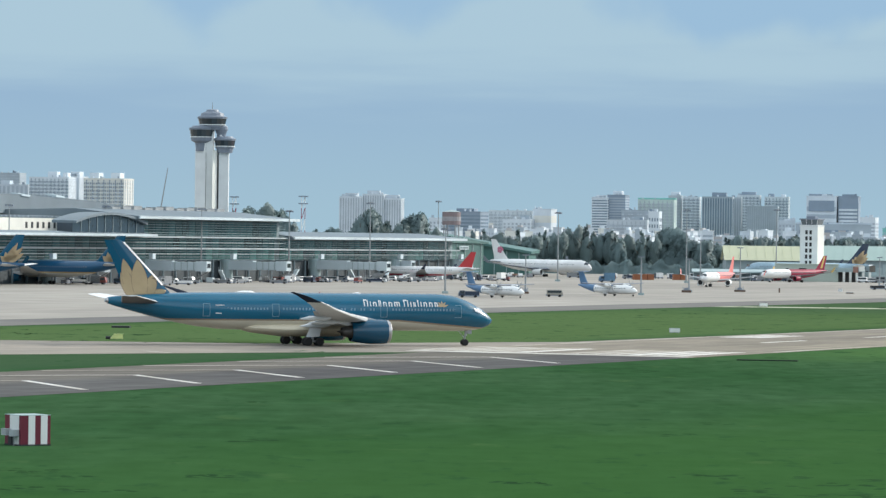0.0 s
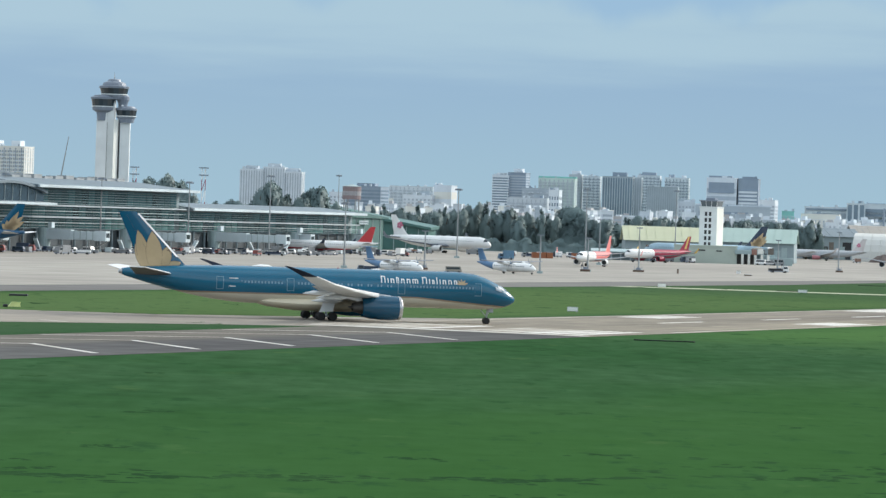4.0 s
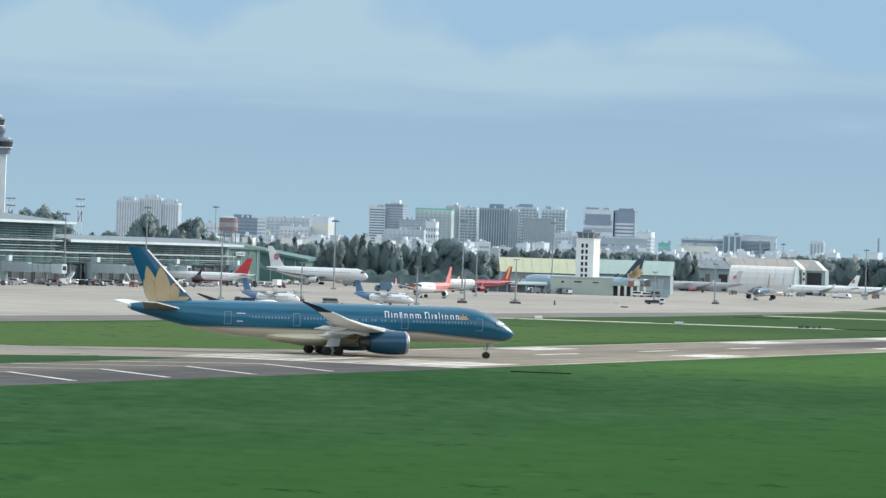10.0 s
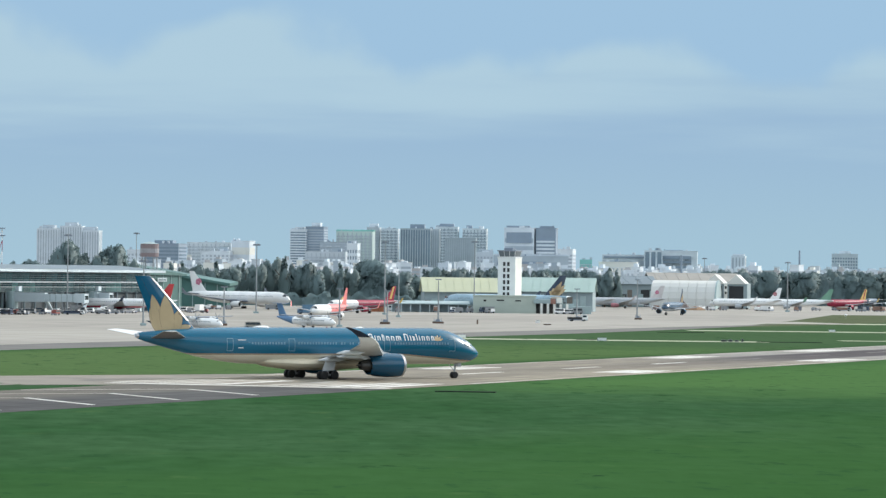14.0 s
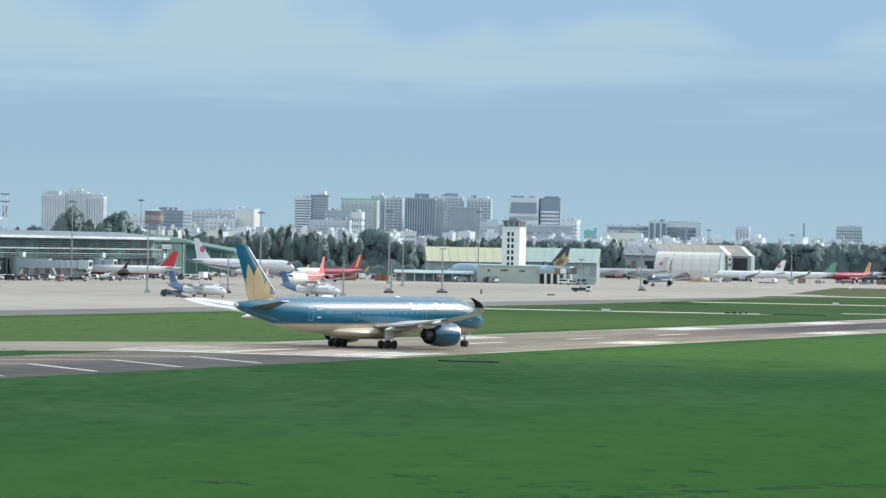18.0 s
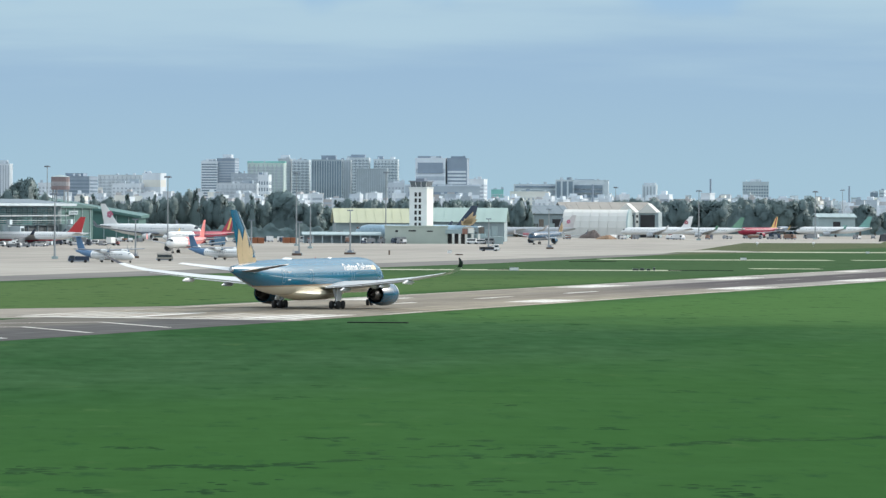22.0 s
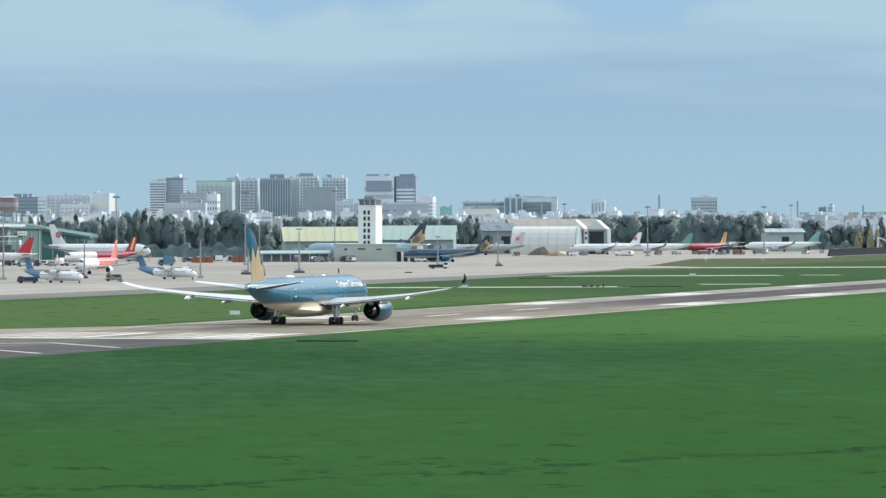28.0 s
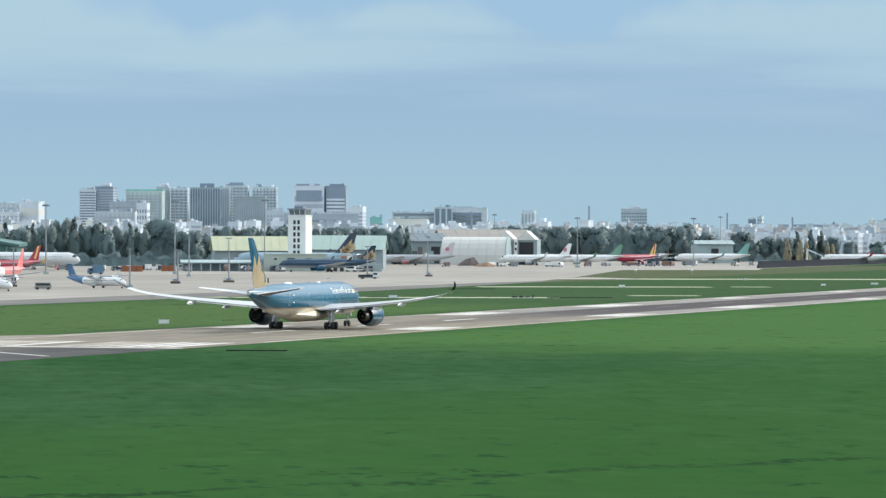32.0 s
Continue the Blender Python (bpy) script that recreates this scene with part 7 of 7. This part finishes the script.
for i in range(22):
    x, y = rs.uniform(262, 470), 2300 + rs.uniform(-10, 60)
    y += max(0, x - 300) * .9
    k = rs.choice((0, 0, 1, 1, 1, 2, 3, 4))
    vehicle("service_truck", x, y, rs.uniform(0, 360), rs.uniform(4, 8), 2.2, rs.uniform(1.8, 2.8), 1.9, SERV[k], SNAME[k] + " service truck by the parked row", "vehicle", rs.uniform(1.4, 3.0), SERV[rs.choice((0, 0, 1, 1, 2, 4))], "ground vehicles")


def heap(x, y, w, d, h, seed, material, label):
    """A tipped heap of spoil: lumpy rings that narrow to a broken ridge, with loose lumps on it."""
    r = random.Random(seed)
    g = thing("spoil_heap", pose(x, y, .02), label, "heap")
    lump = [(r.uniform(.82, 1.15), r.uniform(0, 6.28)) for _ in range(5)]
    edge = lambda a: 1 + sum(.10 * q * math.sin((n + 2) * a + o) for n, (q, o) in enumerate(lump))
    part("mound", Shape().loft([[(w / 2 * q * edge(a) * math.cos(a) + .12 * w * (1 - q), d / 2 * q * edge(a) * math.sin(a), z * h * r.uniform(.88, 1.08)) for a in [i * math.pi / 9 for i in range(18)]] for q, z in ((1.0, -.02), (.84, .30), (.62, .60), (.40, .84), (.14, 1.0))]), material, g)
    for _ in range(12):
        a, q = r.uniform(3.3, 6.1), r.uniform(.35, .95)
        c, e = Vector((w / 2 * q * math.cos(a), d / 2 * q * math.sin(a), h * (1 - q) * .95)), r.uniform(.25, .6)
        part("lump", Shape().loft([[(c.x + e * m * math.cos(b) * r.uniform(.7, 1.2), c.y + e * m * math.sin(b), c.z + e * z) for b in [i * 1.2566 for i in range(5)]] for m, z in ((.7, -.4), (1.0, .1), (.4, .7))]), material, g)
    return g


heap(286.5, 2394, 11.5, 9, 4.3, 31, mat("grey_spoil", (0.16, 0.13, 0.12), 0.95, vary=0.25, scale=0.4), "grey-brown heap of spoil before the fabric hangar")
heap(287.5, 2336, 10.5, 8, 2.1, 32, mat("tan_spoil", (0.34, 0.22, 0.14), 0.95, vary=0.25, scale=0.4), "tan heap of earth before the fabric hangar")
for x, y, k in ((188.5, 2024, 0), (192.5, 2027, 0), (196, 2024, 1), (195, 2034, 1)):
    vehicle("service_van", x, y, rs.choice((0, 180)) + rs.uniform(-20, 20), 5.2, 2.0, rs.uniform(2.1, 3.0), 4.4, SERV[k], SNAME[k] + " van parked beside the station", "vehicle", None, None, "ground vehicles")
RACK = mat("rack_rust", (0.15, 0.095, 0.07), 0.8, vary=0.2, scale=0.6)
for x, y, w, h in ((145.3, 1649, 1.6, .9), (142.9, 1584, 3.6, .4), (118.4, 1586, .5, 1.6), (84, 1553, 4.6, .8), (105, 1593, 5.4, .7), (27, 1460, 3.0, .7), (171, 1760, 4.0, .7), (200.5, 1815, 4.0, .7)):
    g = thing("chock_rack" if w > 1 else "hydrant_post", pose(x, y, .03), "low dark equipment rack on the apron" if h < .85 else "small pale box on the apron", "ground equipment")
    if w > 1 and h < .85:
        w *= .72
    part("frame", Shape().box(-w / 2, w / 2, -.5, .5, 0, h), WHITE if h == .9 else RACK, g)
    part("rail", Shape().tube((-w / 2, -.52, h), (w / 2, -.52, h), .07), STEEL, g)
    if h == .7 or h == .8:
        for q in (-.36, .30):
            part("post", Shape().tube((w * q, -.2, h), (w * q, -.2, h + 1.3), .09), CABGREY, g)
        part("crate", Shape().box(-w * .22, w * .18, -.4, .4, h, h + .8), CABGREY, g, "grey crate on the rack")


# uneven sod: low mounds in the near grass, rank clumps beyond the runway
def field_spot(r):
    y = 285 + 480 * r.random() ** 1.6
    x = y * r.uniform(-.115, .27)
    if (x - 78.8) * .9204 - (y - 789.1) * .391 < 6:
        x = 78.8 + (y - 789.1) * .4248 + r.uniform(8, 60)
    return x, y


def mounds(spot_of, n, seed, material, label, size, height):
    """Rounded hummocks of sod, each a low fan of eight sides in two rings."""
    r, s = random.Random(seed), Shape()
    for _ in range(n):
        cx, cy = spot_of(r)
        w, d, h, o = r.uniform(.5, 1) * size, r.uniform(.4, .9) * size, r.uniform(.4, 1) * height, r.uniform(0, 1)
        v = [(cx, cy, h)]
        for k, (q, z) in enumerate(((.5, h * .7), (1.0, -.01))):
            v += [(cx + w * q * r.uniform(.75, 1.2) * math.cos(o + i * math.pi / 4), cy + d * q * r.uniform(.75, 1.2) * math.sin(o + i * math.pi / 4), z) for i in range(8)]
        f = [(0, 1 + i, 1 + (i + 1) % 8) for i in range(8)] + [(1 + i, 9 + i, 9 + (i + 1) % 8, 1 + (i + 1) % 8) for i in range(8)]
        s.add(v, f)
    ob = part("grass_hummock", s, material)
    for q in ob.data.polygons:
        q.use_smooth = True
    return tagged(ob, label, "grass", kind="stuff")


def tufts(spot_of, n, seed, material, label, spread, height):
    """Patches of rank grass: bunches of narrow upright blades over ground of their own size."""
    r, s = random.Random(seed), Shape()
    for _ in range(n):
        cx, cy = spot_of(r)
        reach = spread * r.uniform(.4, 1.1)
        for _ in range(26):
            a, q = r.uniform(0, 6.283), reach * math.sqrt(r.random())
            x, y, h, w = cx + q * math.cos(a) * 1.5, cy + q * math.sin(a) * 1.9, height * r.uniform(.35, 1.0) * (1.1 - .6 * q / reach), r.uniform(.10, .22)
            t, lean = r.uniform(-.5, .5), r.uniform(-.12, .12)
            s.add([(x - w * math.cos(t), y - w * math.sin(t), -.01), (x + w * math.cos(t), y + w * math.sin(t), -.01), (x + lean + w * .5, y, h), (x + lean - w * .4, y + .03, h * .9)], [(0, 1, 2, 3)])
    ob = new("rank_grass", leaf_mesh(s, "rank_grass", material, lambda p: Vector((.25 * math.sin(p[0] * 9), -.35, 1)).normalized()))
    return tagged(ob, label, "grass", kind="stuff")


mounds(field_spot, 480, 3, GRASS, "low uneven hummocks of grass over the field", 2.4, .10)


def far_spot(r):
    """Between the runway and the taxiway behind it."""
    return rw(r.triangular(-260, 900, 0), r.uniform(56, 170))


FAR_CLUSTERS = [far_spot(random.Random(300 + k)) for k in range(70)]


def far_cluster_spot(r):
    cx, cy = r.choice(FAR_CLUSTERS)
    return cx + r.gauss(0, 2.2), cy + r.gauss(0, 4.0)


tufts(far_cluster_spot, 60, 15, GRASS_RANK, "rank clumps in the grass beyond the runway", .8, .12)
tufts(far_cluster_spot, 90, 16, GRASS_DRY, "dry tufts in the grass beyond the runway", 1.0, .12)

# two low banks in the grass, nearest the camera
BANK_A = [(-40, 258), (-13.4, 276.5), (-7.5, 283), (14.6, 297), (40, 312), (75, 330)]
BANK_B = [(-40, 262), (-13, 265.5), (-1.6, 268.5), (12.9, 262), (30, 256)]


def along_bank(line, x):
    for (xa, ya), (xb, yb) in zip(line, line[1:]):
        if x <= xb:
            break
    return ya + (yb - ya) * (x - xa) / (xb - xa)


for line, seed in ((BANK_A, 11), (BANK_B, 12)):
    r = random.Random(seed)
    rings, x = [], line[0][0]
    while x < line[-1][0]:
        y, h = along_bank(line, x) + r.uniform(-.5, .5), max(.02, .16 + .1 * math.sin(x * .45 + seed) + r.uniform(-.05, .05))
        w = r.uniform(1.3, 2.1)
        rings.append([(x, y - w, -.02), (x, y - w * .4, h * .8), (x, y + w * .3, h), (x, y + w, -.02)])
        x += r.uniform(.7, 1.2)
    tagged(part("grass_bank", Shape().loft(rings), GRASS, None, "", True), "low uneven bank in the mown grass", "grass", kind="structure")

# a shallow ditch grown over with ranker grass, and scattered rank patches
RANK_SOD = mat("rank_sod", (0.027, 0.066, 0.026), 1.0, vary=0.25, scale=0.6, second=(0.020, 0.052, 0.022), spec=0.0)
DITCH = [(-40, 292), (14, 312), (35, 326), (52, 343), (68.5, 353), (110, 372)]
PATCHES = [field_spot(random.Random(70 + k)) for k in range(46)]


def ditch_spot(r):
    x = r.uniform(-34, 100)
    return x, along_bank(DITCH, x) + r.gauss(0, 1.1) + 2.0 * math.sin(x * .33) * math.sin(x * .07)


NEAR = [(q.uniform(-32, 45), 252 + 95 * q.random() ** 1.4) for q in [random.Random(140 + k) for k in range(44)]]


def near_spot(r):
    cx, cy = r.choice(NEAR)
    return cx + r.gauss(0, 1.2), cy + r.gauss(0, 1.6)


def patch_spot(r):
    cx, cy = r.choice(PATCHES)
    return cx + r.gauss(0, .0022 * cy), cy + r.gauss(0, .004 * cy)


mounds(ditch_spot, 420, 21, RANK_SOD, "ranker darker grass along a shallow ditch", 1.1, .05)
mounds(near_spot, 480, 23, RANK_SOD, "dark rank clumps in the nearest grass", .75, .07)
mounds(patch_spot, 200, 22, RANK_SOD, "darker rank patches in the mown grass", 1.1, .05)


# ---- motion ----
def stand(x, y, turn):
    return pose(x, y, 0.06, 0, 0, turn)


def motions():
    walk(JET, [
        (0, stand(-22.84, 740.7, 21.4)),
        (2.5, stand(-10.45, 744.3, 16.0)),
        (5, stand(0.95, 747.8, 12.7)),
        (7.5, stand(10.05, 751.2, 11.6)),
        (10, stand(17.90, 754.0, 15.2)),
        (12.5, stand(24.85, 756.4, 22.7)),
        (14, stand(28.70, 757.3, 29.4)),
        (15.5, stand(32.15, 757.8, 36.6)),
        (18, stand(36.78, 757.9, 49.3)),
        (20, stand(40.56, 764.9, 58.5)),
        (22, stand(43.85, 772.8, 64.5)),
        (24, stand(46.79, 779.7, 67.8)),
        (26.5, stand(50.65, 787.0, 68.2)),
        (28.5, stand(54.83, 795.1, 68.5)),
        (30, stand(59.34, 805.8, 68.5)),
        (31, stand(63.43, 817.0, 68.6)),
        (32, stand(68.73, 832.7, 68.4)),
    ])
    walk(TAXI_JET, [
        (0, stand(259.1, 2090.0, -103)),
        (5, stand(253.2, 2065.0, -103)),
        (10, stand(247.3, 2045.0, -105)),
        (18, stand(232.6, 2030.0, -110)),
        (22, stand(221.8, 2022.0, -116)),
        (24.5, stand(213.3, 2015.0, -131)),
        (26.5, stand(205.3, 2010.0, -147)),
        (28, stand(198.3, 2006.0, -156)),
        (32, stand(175.8, 2000.0, -172)),
    ])
    walk(ORANGE_JET, [
        (0, stand(107.1, 1752.0, -112.5)),
        (6, stand(91.7, 1713.6, -112.5)),
        (12, stand(75.3, 1675.2, -112.5)),
        (18, stand(58.7, 1636.8, -112.5)),
        (25, stand(40.6, 1592.0, -112.5)),
        (32, stand(25.3, 1547.2, -112.5)),
    ])
    walk(RED_JET, [
        (0, stand(154.9, 1988.0, -135.0)),
        (6, stand(130.2, 1970.0, -135.0)),
        (12, stand(104.1, 1952.0, -135.0)),
        (18, stand(78.3, 1934.0, -135.0)),
        (25, stand(51.5, 1913.0, -135.0)),
        (32, stand(31.2, 1892.0, -135.0)),
    ])


motions()
